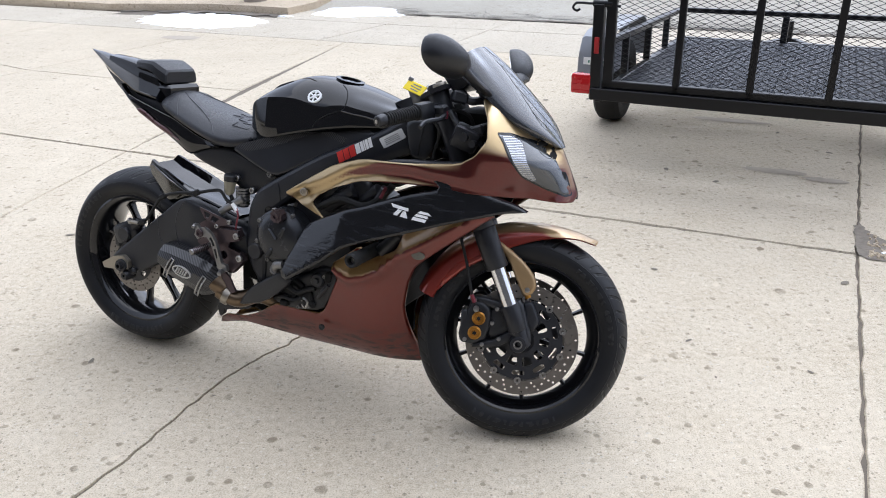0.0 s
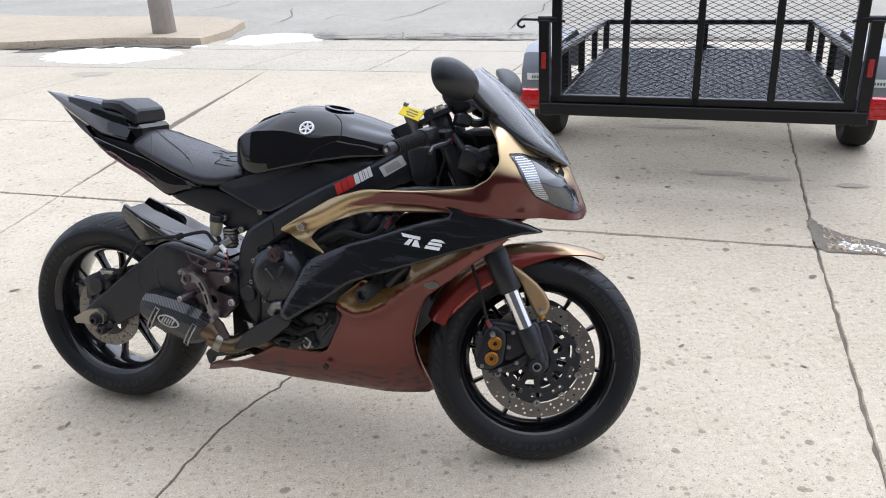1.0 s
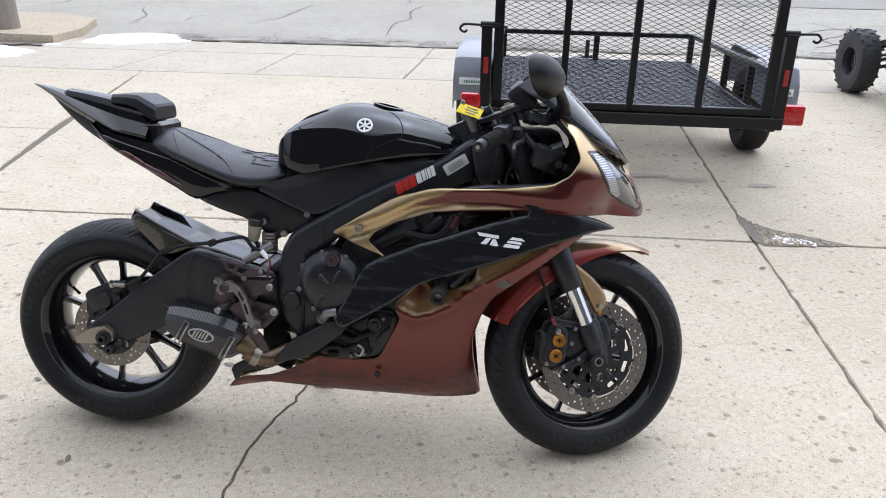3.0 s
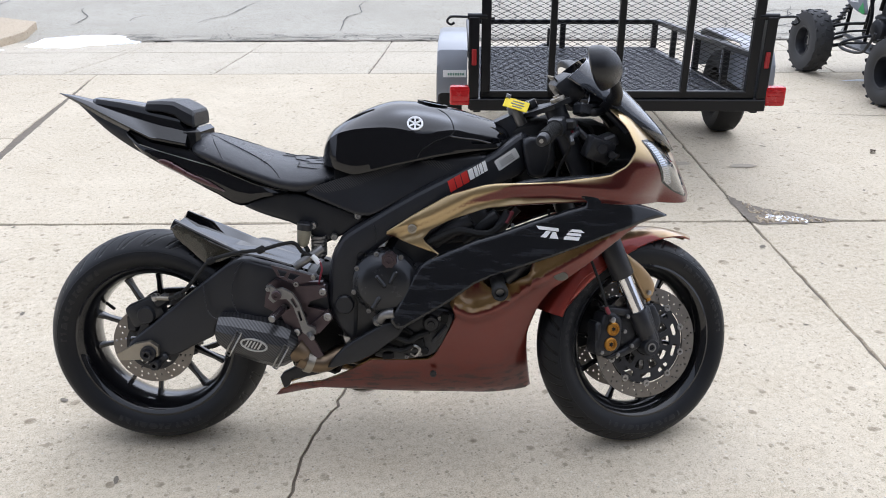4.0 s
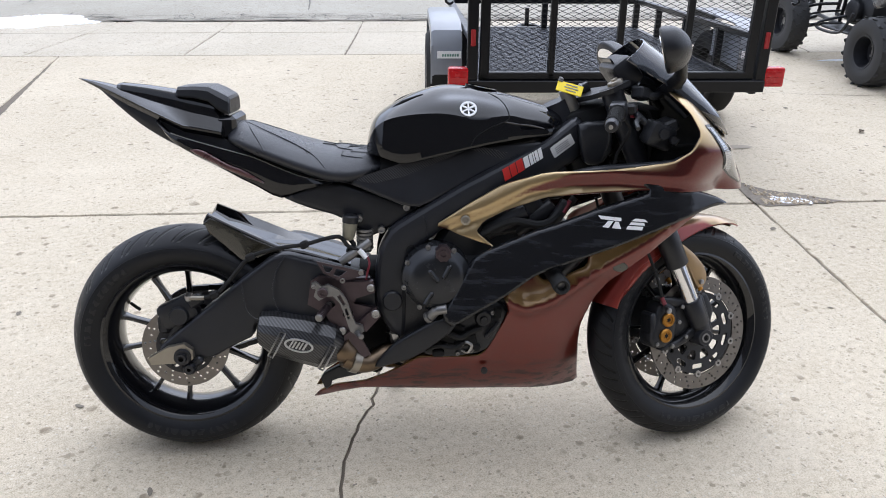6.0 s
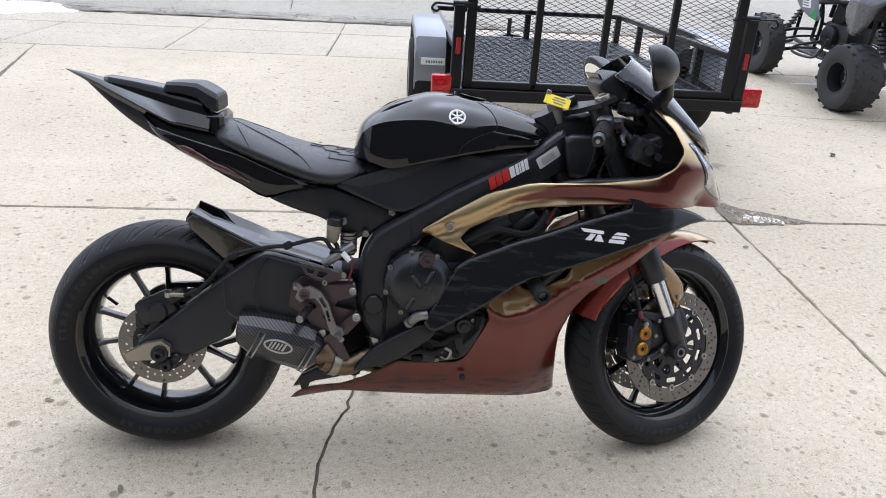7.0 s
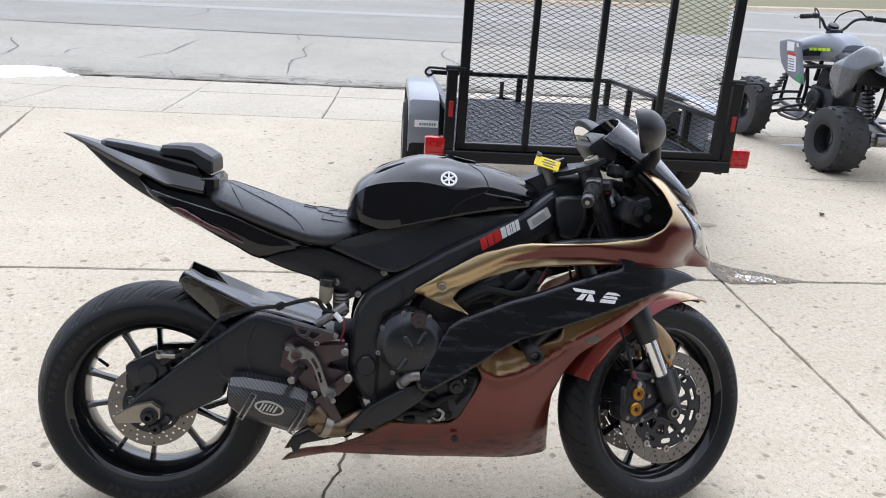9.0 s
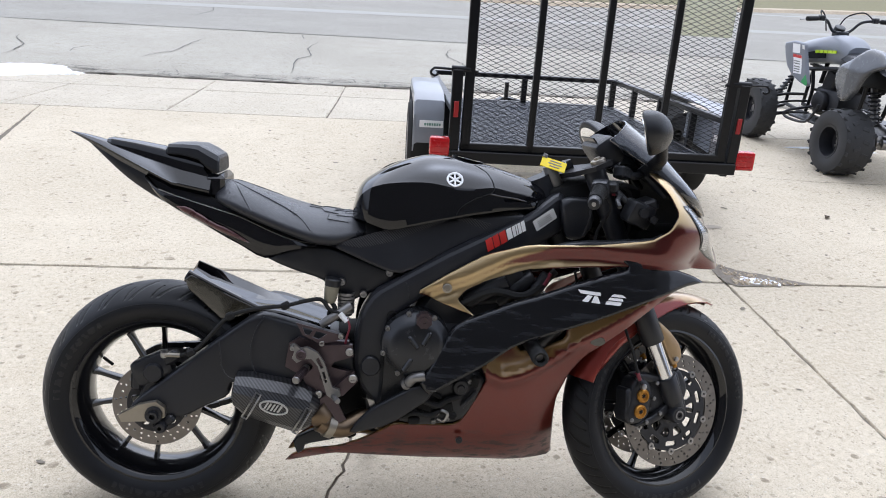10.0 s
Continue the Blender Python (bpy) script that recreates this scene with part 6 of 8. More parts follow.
# fairing fasteners and marks
bolt((0.748, -0.158, 0.641), 0.012, upper_r, "raw", h=0.004)
bolt((0.80, -0.139, 0.236), 0.009, lower_r, "engine", h=0.002)
b = bmesh.new()
lathe(b, [(0.001, -0.003), (0.017, -0.003), (0.019, 0.0), (0.019, 0.006), (0.001, 0.006)], (0, 0, 0), 28, Matrix.Translation((1.127, -0.191, 0.524)) @ pose(0, 0, 0, -8, 0, -2) @ Matrix.Diagonal((1.0, 1.0, 0.62, 1)), closed=False)
part("emblem", b, M["emblem"], lower_r, "dull oval emblem")
# slanted badge shapes on the side panel
b = bmesh.new()
lean = lambda x, t: (x + 0.012 * t, 0.636 + 0.025 * t - 0.09 * (x - 1.06))
for quad in (((1.056, 0.70), (1.104, 0.70), (1.100, 1.0), (1.046, 1.0)), ((1.068, 0.0), (1.082, 0.0), (1.086, 0.62), (1.074, 0.62)), ((1.090, 0.0), (1.112, 0.0), (1.098, 0.62), (1.090, 0.62)),
             ((1.124, 0.0), (1.162, 0.0), (1.162, 0.32), (1.124, 0.32)), ((1.126, 0.42), (1.164, 0.42), (1.160, 0.66), (1.128, 0.66)), ((1.128, 0.76), (1.168, 0.76), (1.156, 1.0), (1.134, 1.0))):
    shell([lean(x, t) for x, t in quad], mid_half, -1, 0.001, 0.006, 0, 0, 0.0015, 0, b)
part("badge", b, M["white"], mid_r, "slanted silver-white badge blocks")
# red and white slanted bars on the frame
b = bmesh.new()
def slant(x0, x1, lo=0.0, hi=1.0, drop=0.0):
    """A slice of the sticker's band on the frame."""
    at = lambda x, t: (x - 0.0085 * t, 0.731 + (x - 0.847) * 0.547 + 0.029 * t)
    return [at(x0, lo), at(x1, lo), at(x1, hi), at(x0, hi)]
spar_half = lambda x, z: spar_y(x)
for x0, x1 in ((0.847, 0.8625), (0.8645, 0.8785), (0.8805, 0.896)):
    shell(slant(x0, x1), spar_half, -1, 0.001, 0.012, 0, 0, 0.0012, 0, b)
part("sticker", b, M["red_vinyl"], spar, "red slanted bars of a sticker")
b = bmesh.new()
for x0, x1 in ((0.898, 0.910), (0.912, 0.9195), (0.921, 0.9245), (0.926, 0.933), (0.9345, 0.943)):
    shell(slant(x0, x1, 0.06, 0.95), spar_half, -1, 0.001, 0.012, 0, 0, 0.0012, 0, b)
part("sticker", b, M["white"], spar, "white slanted bars of a sticker")
b = bmesh.new()
shell([(0.958, 0.808), (1.013, 0.841), (1.027, 0.816), (0.972, 0.782)], spar_half, -1, 0.001, 0.012, 0, 0, 0.0015, 0.06, b)
sticker = part("warning_sticker", b, M["grey_vinyl"], spar, "grey warning sticker with illegible lines")
b = bmesh.new()
for k in range(4):
    t0, t1 = 0.2 + 0.18 * k, 0.28 + 0.18 * k
    at = lambda a, t: (0.963 + 0.012 * t + 0.047 * a, 0.808 - 0.023 * t + 0.028 * a)
    shell([at(0.12, t0), at(0.85, t0), at(0.85, t1), at(0.12, t1)], spar_half, -1, 0.0006, 0.02, 0, 0, 0.0022, 0, b)
part("print", b, M["ink"], sticker)

# headlights, conforming to the nose
HL = [(1.318, 0.868), (1.342, 0.867), (1.384, 0.846), (1.417, 0.820), (1.444, 0.790), (1.466, 0.755), (1.485, 0.706), (1.472, 0.704), (1.425, 0.727), (1.384, 0.756), (1.371, 0.785), (1.357, 0.812), (1.337, 0.845)]
HL_in = [(x + (1.40 - x) * 0.06, z + (0.79 - z) * 0.07) for x, z in HL]
for s in (-1, 1):
    hl = part("headlight", shell(HL, upper_half, s, 0.004, 0.005, 0, 0, 0.0015, 0.1), M["gloss"], bike, "slanted headlight with a striped reflector")
    part("lens", shell(HL_in, upper_half, s, 0.0015, 0.005, 0.006, 0.003, 0.0045, 0.1), M["smoke_lens"], hl, "dark clear lens")
    part("reflector", shell([(1.331, 0.861), (1.352, 0.859), (1.370, 0.846), (1.390, 0.812), (1.414, 0.752), (1.402, 0.749), (1.386, 0.764), (1.374, 0.793), (1.358, 0.824)], upper_half, s, 0.001, 0.005, 0, 0, 0.0058, 0.12), M["ribbed"], hl, "bright fluted reflector")

b = bmesh.new()
box(b, (1.32, 0, 0.75), (0.16, 0.13, 0.09), bev=0.03, seg=2)
part("headlight_housing", b, M["deep"], bike, "black housing behind the nose")
b = bmesh.new()
box(b, (1.20, 0, 0.71), (0.2, 0.20, 0.03), bev=0.01)
part("inner_panel", b, M["deep"], bike, "black inner fairing panel")
for s in (-1, 1):
    part("cockpit_panel", shell([(0.96, 0.745), (1.05, 0.772), (1.24, 0.784), (1.275, 0.80), (1.26, 0.77), (1.10, 0.75)], lambda x, z: upper_half(x, z) - 0.012, s, 0.02, 0.016, 0.006, 0.004), M["plastic"], bike, "black inner cockpit panel")
    part("inner_fairing", shell([(0.93, 0.20), (1.03, 0.21), (1.01, 0.28), (1.03, 0.36), (1.075, 0.44), (1.13, 0.51), (1.26, 0.60), (1.28, 0.66), (1.12, 0.60), (1.03, 0.50), (0.97, 0.40)], lambda x, z: low_half(x, z) - 0.045, s, 0.01, 0.02, 0.01, 0.006), M["deep"], bike, "black inner fairing")

# black blocks added so bright ground doesn't show through below the yoke
b = bmesh.new()
box(b, (1.085, 0.02, 0.845), (0.15, 0.15, 0.12), pose(0, 0, 0, 0, -14, 0), bev=0.03, seg=2)
box(b, (1.20, 0.05, 0.83), (0.14, 0.16, 0.14), bev=0.03, seg=2)
part("duct_filler", b, M["deep"], bike, "black filler blocks for the intake duct and dark mass under the yoke")

# windscreen
b = bmesh.new()
centre = spline([(1.446, 0.824), (1.400, 0.884), (1.330, 0.958), (1.262, 1.022), (1.203, 1.066)], 6)
edge = spline([(1.425, 0.832), (1.352, 0.878), (1.262, 0.945), (1.198, 0.985), (1.145, 1.018)], 6)
wide = spline([(0.03, 0), (0.112, 0), (0.118, 0), (0.108, 0), (0.092, 0)], 6)
nw = 14
grid = []
for c, e, w in zip(centre, edge, wide):
    row = []
    for k in range(-nw, nw + 1):
        t = k / nw
        q = c * (1 - abs(t) ** 2.2) + e * abs(t) ** 2.2
        row.append((q[0], w[0] * math.sin(t * math.pi / 2) / 1.0, q[1]))
    grid.append(row)
outer = [[b.verts.new(p) for p in r] for r in grid]
inner = [[b.verts.new((p[0] - 0.0025, p[1] * 0.98, p[2] - 0.0018)) for p in r] for r in grid]
R, C = len(grid), len(grid[0])
for i in range(R - 1):
    for j in range(C - 1):
        b.faces.new((outer[i][j], outer[i][j + 1], outer[i + 1][j + 1], outer[i + 1][j]))
        b.faces.new((inner[i][j], inner[i + 1][j], inner[i + 1][j + 1], inner[i][j + 1]))
for i in range(R - 1):
    for j in (0, C - 1):
        b.faces.new((outer[i][j], outer[i + 1][j], inner[i + 1][j], inner[i][j]))
for j in range(C - 1):
    for i in (0, R - 1):
        b.faces.new((outer[i][j], outer[i][j + 1], inner[i][j + 1], inner[i][j]))
part("windscreen", b, M["smoke"], bike, "dark smoked windscreen")

# mirrors
def mirror_at(s):
    c = Vector((1.209, s * 0.240, 1.043)) if s < 0 else Vector((1.222, 0.262, 1.006))
    b = bmesh.new()
    rows = []
    # a tear-drop shell: rear face flat, front face bulged
    turn = pose(0, 0, 0, 0, 0, 18 * s) @ pose(0, 0, 0, 0, -14, 0) @ pose(0, 0, 0, 24 * s)
    for x, k in ((-0.026, 0.90), (-0.022, 1.0), (-0.008, 0.99), (0.010, 0.88), (0.024, 0.66), (0.034, 0.36), (0.037, 0.08)):
        row = []
        for i in range(28):
            a = 2 * math.pi * i / 28
            yy = 0.076 * math.copysign(abs(math.cos(a)) ** 0.85, math.cos(a)) * k
            zz = 0.044 * math.copysign(abs(math.sin(a)) ** 0.85, math.sin(a)) * k * (1.0 + 0.16 * math.cos(a) * s)
            row.append(c + turn @ Vector((x, yy, zz)))
        rows.append(row)
    mir = part("mirror", loft(rows, 2, True, b), M["plastic"], bike, "black tear-drop mirror on a curved stalk")
    b = bmesh.new()
    oval = [c + turn @ Vector((-0.0275, 0.062 * math.cos(2 * math.pi * i / 28), 0.032 * math.sin(2 * math.pi * i / 28))) for i in range(28)]
    back = [p + turn.to_3x3() @ Vector((0.003, 0, 0)) for p in oval]
    vo, vb = [b.verts.new(p) for p in oval], [b.verts.new(p) for p in back]
    b.faces.new(vo)
    b.faces.new(vb[::-1])
    for i in range(28):
        b.faces.new((vo[i], vo[(i + 1) % 28], vb[(i + 1) % 28], vb[i]))
    part("glass", b, M["mirror"], mir, "mirror glass")
    b = bmesh.new()
    rows = []
    for p, w, h in (((1.262, s * 0.075, 0.934), 0.036, 0.012), ((1.258, s * 0.098, 0.948), 0.026, 0.012), ((1.256, s * 0.13, 0.967), 0.018, 0.012), ((1.252, s * 0.17, 0.983), 0.016, 0.012), (tuple(c + Vector((0.024, -s * 0.025, -0.026))), 0.015, 0.012), (tuple(c + Vector((0.008, -s * 0.01, -0.012))), 0.014, 0.012)):
        rows.append([Vector(p) + Vector((w * math.cos(a), 0, h * math.sin(a) - 0.3 * w * math.cos(a))) for a in (2 * math.pi * i / 12 for i in range(12))])
    part("stalk", loft(rows, 3, True, b), M["plastic"], mir, "curved black mirror stalk")


mirror_at(-1)
mirror_at(1)

# fuel tank: an upright flank, a crease and a rounded top
TANK = [(0.510, 0.815, 0.808, 0.800, 0.050), (0.520, 0.856, 0.838, 0.800, 0.085), (0.535, 0.880, 0.862, 0.797, 0.106), (0.56, 0.899, 0.880, 0.789, 0.121), (0.60, 0.922, 0.891, 0.780, 0.132), (0.65, 0.943, 0.896, 0.790, 0.138), (0.70, 0.955, 0.896, 0.802, 0.141), (0.76, 0.953, 0.886, 0.815, 0.141),
        (0.80, 0.947, 0.885, 0.823, 0.137), (0.855, 0.935, 0.889, 0.831, 0.128), (0.895, 0.924, 0.881, 0.835, 0.118), (0.957, 0.904, 0.868, 0.837, 0.096), (0.993, 0.889, 0.858, 0.838, 0.072), (1.005, 0.872, 0.855, 0.840, 0.045)]
tank_at = lambda x: [float(np.interp(x, [r[0] for r in TANK], [r[k] for r in TANK])) for k in (1, 2, 3, 4)]


def tank_y(x, z):
    """The tank's half width at a height."""
    zt, zc, zb, w = tank_at(x)
    return 0.95 * w * min(1.0, max(0.0, (zt - z) / (zt - zc))) ** (1 / 2.8) if z > zc else w * (0.96 + 0.04 * (zc - z) / (zc - zb))


b = bmesh.new()
rows = []
for x, zt, zc, zb, w in TANK:
    h = zt - zc
    half = [(0, zb - 0.008), (w * 0.9, zb - 0.006), (w * 0.985, zb - 0.002), (w, zb + 0.003), (w * 0.985, zb + 0.4 * (zc - zb)), (w * 0.968, zc - 0.10 * (zc - zb)), (w * 0.955, zc)]
    half += [(w * 0.95 * t, zt - h * t ** 2.8) for t in (0.97, 0.93, 0.87, 0.78, 0.66, 0.5, 0.34, 0.17, 0)]
    rows.append([(x, y, z) for y, z in half] + [(x, -y, z) for y, z in half[-2:0:-1]])
tank = part("fuel_tank", loft(rows, 5, True, b), M["gloss"], bike, "glossy black fuel tank with a sharp crease", angle=26)
b = bmesh.new()
lathe(b, [(0.03, -0.006), (0.04, -0.004), (0.042, 0.002), (0.03, 0.003)], (0, 0, 0), 32, Matrix.Translation((0.80, 0, 0.948)) @ pose(0, 0, 0, 90, 12, 0))
part("filler_cap", b, M["gloss"], tank)
for s in (-1, 1):
    b = bmesh.new()
    tube(b, [(x, s * (tank_y(x, z) + 0.0004), z) for x, z in ((0.812, 0.938), (0.835, 0.926), (0.849, 0.910), (0.855, 0.891), (0.849, 0.877), (0.807, 0.861), (0.774, 0.840), (0.762, 0.820))], 0.0013, 5)
    part("cover_seam", b, M["deep"], tank, "seam of the front tank cover")
    b = bmesh.new()
    tube(b, [(x, s * (tank_y(x, z) - 0.0008), z) for x, z in ((0.845, 0.874), (0.875, 0.868), (0.915, 0.862), (0.95, 0.852))], 0.0028, 6)
    part("cover_crease", b, M["gloss"], tank)
    # dark bead on the surface draws the shade of a recess in the tank
    b = bmesh.new()
    tube(b, [(x, s * y, z + 0.001) for x, y, z in ((0.56, 0.055, 0.892), (0.60, 0.060, 0.9165), (0.65, 0.064, 0.9365))], lambda t: 0.0035 * (1 - abs(2 * t - 1)) + 0.001, 6)
    part("tank_slot_shade", b, M["deep"], tank)
# round emblem: ring and three crossed bars
b = bmesh.new()
m = Matrix.Translation((0.757, -tank_y(0.757, 0.905) - 0.0012, 0.905)) @ pose(0, 0, 0, -38, 0, 0)
plate(b, [circle(0, 0, 0.0205, 32), circle(0, 0, 0.0160, 32)], -0.003, 0.004, m)
for k in range(3):
    plate(b, [[(-0.0165, -0.0018), (0.0165, -0.0018), (0.0165, 0.0018), (-0.0165, 0.0018)]], -0.003, 0.004, m @ pose(0, 0, 0, 0, 60 * k + 30, 0))
part("emblem", b, M["white"], tank, "white ring emblem with crossed bars")
CARB = [(0.458, 0.731), (0.563, 0.763), (0.598, 0.772), (0.66, 0.782), (0.756, 0.807), (0.86, 0.820), (0.932, 0.825), (0.957, 0.815), (0.772, 0.737), (0.645, 0.669), (0.605, 0.670), (0.53, 0.70)]
for s in (-1, 1):
    part("tank_side_cover", shell(CARB, lambda x, z: 0.118 - 0.2 * (z - 0.74), s, 0.02, 0.014, 0.01, 0.008), M["matte"], bike, "black side cover below the tank with a stippled patch")
    part("stippled_patch", shell([(0.470, 0.737), (0.586, 0.772), (0.70, 0.797), (0.757, 0.806), (0.68, 0.775), (0.595, 0.742), (0.53, 0.728)], lambda x, z: 0.118 - 0.2 * (z - 0.74), s, 0.002, 0.014, 0, 0, 0.0012, 0), M["carbon_fine"], bike, "stippled grip patch")
    part("stippled_patch", shell([(0.765, 0.806), (0.80, 0.811), (0.855, 0.797), (0.842, 0.782)], lambda x, z: 0.118 - 0.2 * (z - 0.74), s, 0.002, 0.014, 0, 0, 0.0012, 0), M["carbon_fine"], bike, "stippled grip patch")
b = bmesh.new()
box(b, (0.74, 0, 0.765), (0.42, 0.2, 0.10), pose(0, 0, 0, 0, -10, 0), bev=0.02)
part("tank_base", b, M["deep"], bike)

# rider seat
SEAT = [(0.172, 0.846, 0.835, 0.060), (0.180, 0.862, 0.828, 0.088), (0.200, 0.870, 0.818, 0.104), (0.225, 0.867, 0.806, 0.112), (0.27, 0.851, 0.788, 0.121), (0.347, 0.827, 0.760, 0.134), (0.415, 0.810, 0.738, 0.138), (0.47, 0.804, 0.732, 0.128), (0.52, 0.800, 0.746, 0.108), (0.552, 0.790, 0.76, 0.085), (0.566, 0.782, 0.77, 0.060)]


def seat_z(x, y):
    """The height of the seat's top."""
    zt, zb, w = (float(np.interp(x, [r[0] for r in SEAT], [r[k] for r in SEAT])) for k in (1, 2, 3))
    return zt - 0.7 * (zt - zb) * min(1.0, abs(y) / w) ** 3.2


b = bmesh.new()
rows = []
for x, zt, zb, w in SEAT:
    h = zt - zb
    half = [(0, zb), (w * 0.92, zb), (w * 0.98, zb + 0.06 * h), (w, zb + 0.18 * h)] + [(w * t, zt - 0.7 * h * t ** 3.2) for t in (0.995, 0.96, 0.9, 0.8, 0.66, 0.5, 0.3, 0)]
    rows.append([(x, y, z) for y, z in half] + [(x, -y, z) for y, z in half[-2:0:-1]])
seat = part("rider_seat", loft(rows, 4, True, b), M["seat"], bike, "black stitched vinyl rider seat", angle=60)
for s in (-1, 1):
    for pts in ([(0.215, 0.030), (0.232, 0.070), (0.250, 0.098), (0.268, 0.120)], [(0.222, 0.028), (0.27, 0.052), (0.33, 0.078), (0.38, 0.104), (0.41, 0.130)], [(0.205, 0.0), (0.212, 0.02), (0.222, 0.028)]):
        b = bmesh.new()
        tube(b, [(x, s * y, seat_z(x, y) + 0.0004) for x, y in pts], 0.0015, 5)
        part("stitching", b, M["stitch"], seat)
    for pts in ([(0.400, 0.020), (0.430, 0.012), (0.440, 0.045), (0.475, 0.052)], [(0.452, 0.066), (0.448, 0.088), (0.500, 0.086), (0.512, 0.060), (0.470, 0.064)], [(0.462, 0.030), (0.468, 0.012), (0.515, 0.010), (0.522, 0.034), (0.490, 0.036)]):
        b = bmesh.new()
        tube(b, [(x, s * y, seat_z(x, y) + 0.0004) for x, y in pts], 0.0012, 5, smooth=False)
        part("stitching", b, M["stitch"], seat)

# tail: a folded wedge with a raised riser on it
b = bmesh.new()
rows = []
for x, zr, zc, w in ((-0.188, 0.9772, 0.9766, 0.0015), (-0.15, 0.970, 0.966, 0.022), (-0.10, 0.957, 0.948, 0.045), (-0.06, 0.944, 0.931, 0.062), (0.0, 0.925, 0.904, 0.080), (0.074, 0.903, 0.869, 0.092), (0.10, 0.896, 0.864, 0.094), (0.165, 0.884, 0.852, 0.098)):
    k = min(1.0, w / 0.06)
    half = [(0, zc - 0.022 * k), (w * 0.86, zc - 0.016 * k), (w * 0.985, zc - 0.005 * k), (w, zc), (w * 0.97, zc + 0.0015 * k), (w * 0.70, zr - 0.001 * k), (w * 0.66, zr), (0, zr + 0.002 * k)]
    rows.append([(x, y, z) for y, z in half] + [(x, -y, z) for y, z in half[-2:0:-1]])
tail = part("tail_cowl", loft(rows, 1, True, b), M["gloss"], bike, "pointed glossy black tail cowl", angle=20)
b = bmesh.new()
rows = []
for x, zt, zb, w in ((-0.094, 0.9615, 0.950, 0.020), (-0.080, 0.9640, 0.940, 0.036), (-0.02, 0.957, 0.925, 0.047), (0.036, 0.948, 0.908, 0.055), (0.10, 0.935, 0.890, 0.063), (0.146, 0.922, 0.880, 0.067), (0.160, 0.893, 0.876, 0.068)):
    h = zt - zb
    half = [(0, zb), (w * 1.04, zb), (w, zb + 0.5 * h), (w * 0.90, zt - 0.16 * h), (w * 0.84, zt - 0.05 * h), (w * 0.74, zt), (0, zt + 0.003)]
    rows.append([(x, y, z) for y, z in half] + [(x, -y, z) for y, z in half[-2:0:-1]])
part("cowl_riser", loft(rows, 1, True, b), M["gloss"], tail, "faceted raised middle of the cowl", angle=20)
b = bmesh.new()
rows = []
for x, zt, zb, w in ((-0.135, 0.953, 0.946, 0.010), (-0.098, 0.935, 0.914, 0.03), (-0.041, 0.905, 0.865, 0.045), (0.024, 0.885, 0.824, 0.06), (0.091, 0.862, 0.792, 0.07), (0.166, 0.835, 0.756, 0.076), (0.227, 0.80, 0.718, 0.08), (0.297, 0.77, 0.688, 0.085), (0.40, 0.74, 0.66, 0.085), (0.50, 0.72, 0.63, 0.085)):
    rows.append(ring(x, [(0, zb), (w * 0.8, zb + 0.004), (w, zb + 0.3 * (zt - zb)), (w * 0.95, zt), (0, zt)], 2))
part("undertail", loft(rows, 3, True, b), M["plastic"], bike, "black undertail tray", angle=40)
SIDE = [(0.012, 0.882, 0.874), (0.042, 0.850, 0.832), (0.09, 0.834, 0.798), (0.146, 0.818, 0.770), (0.20, 0.803, 0.741), (0.239, 0.792, 0.722), (0.30, 0.766, 0.692), (0.36, 0.744, 0.712), (0.428, 0.733, 0.728)]
for s in (-1, 1):
    rows, lip = [], []
    for x, zt, zb in SIDE:
        y = 0.082 + 0.10 * max(0.0, x)
        h = zt - zb
        rows.append([(x, s * q, z) for q, z in ((y - 0.006, zt), (y - 0.001, zt - 0.02 * h), (y, zt - 0.1 * h), (y + 0.003, zt - 0.45 * h), (y - 0.002, zb + 0.12 * h), (y - 0.010, zb), (y - 0.020, zb), (y - 0.018, zt))])
        lip.append((x, s * (y - 0.003), zt + 0.0005))
    side_ob = part("tail_side_panel", loft(rows, 3, True), M["gloss"], bike, "glossy black tail side panel", angle=40)
    # added bright bead stands in for the reflection along the panel's top edge
    b = bmesh.new()
    tube(b, lip[1:], 0.0011, 6, 4)
    part("edge_glint", b, M["alloy"], side_ob, "thin bright bead drawn for the reflection along the edge")
    b = shell([(0.084, 0.812), (0.114, 0.815), (0.18, 0.775), (0.209, 0.765), (0.275, 0.724), (0.188, 0.757)], lambda x, z: 0.106 + 0.03 * x, s, 0.004, 0.012, 0.005, 0.003)
    part("tail_trim", b, M["trim"], bike, "faded dark red trim under the tail")
b = bmesh.new()
rows = []
for x, zt, zb, w in ((0.054, 0.946, 0.936, 0.056), (0.061, 0.958, 0.934, 0.064), (0.10, 0.960, 0.932, 0.072), (0.134, 0.959, 0.924, 0.076), (0.158, 0.948, 0.902, 0.076), (0.180, 0.935, 0.892, 0.072), (0.184, 0.928, 0.896, 0.068)):
    h = zt - zb
    half = [(0, zb), (w * 0.95, zb), (w, zb + 0.15 * h), (w * 0.97, zb + 0.7 * h), (w * 0.86, zt - 0.03 * h), (w * 0.8, zt), (0, zt)]
    rows.append([(x, y, z) for y, z in half] + [(x, -y, z) for y, z in half[-2:0:-1]])
part("seat_hump", loft(rows, 1, True, b), M["plastic"], bike, "black pad on the tail cowl", angle=22)
b = bmesh.new()
box(b, (0.172, 0, 0.86), (0.05, 0.15, 0.06), bev=0.01)
part("seat_lock_panel", b, M["gloss"], bike)

# side stand on the far side
b = bmesh.new()
tube(b, [(0.60, 0.10, 0.27), (0.585, 0.17, 0.18), (0.575, 0.215, 0.06), (0.573, 0.225, 0.047)], 0.012, 10)
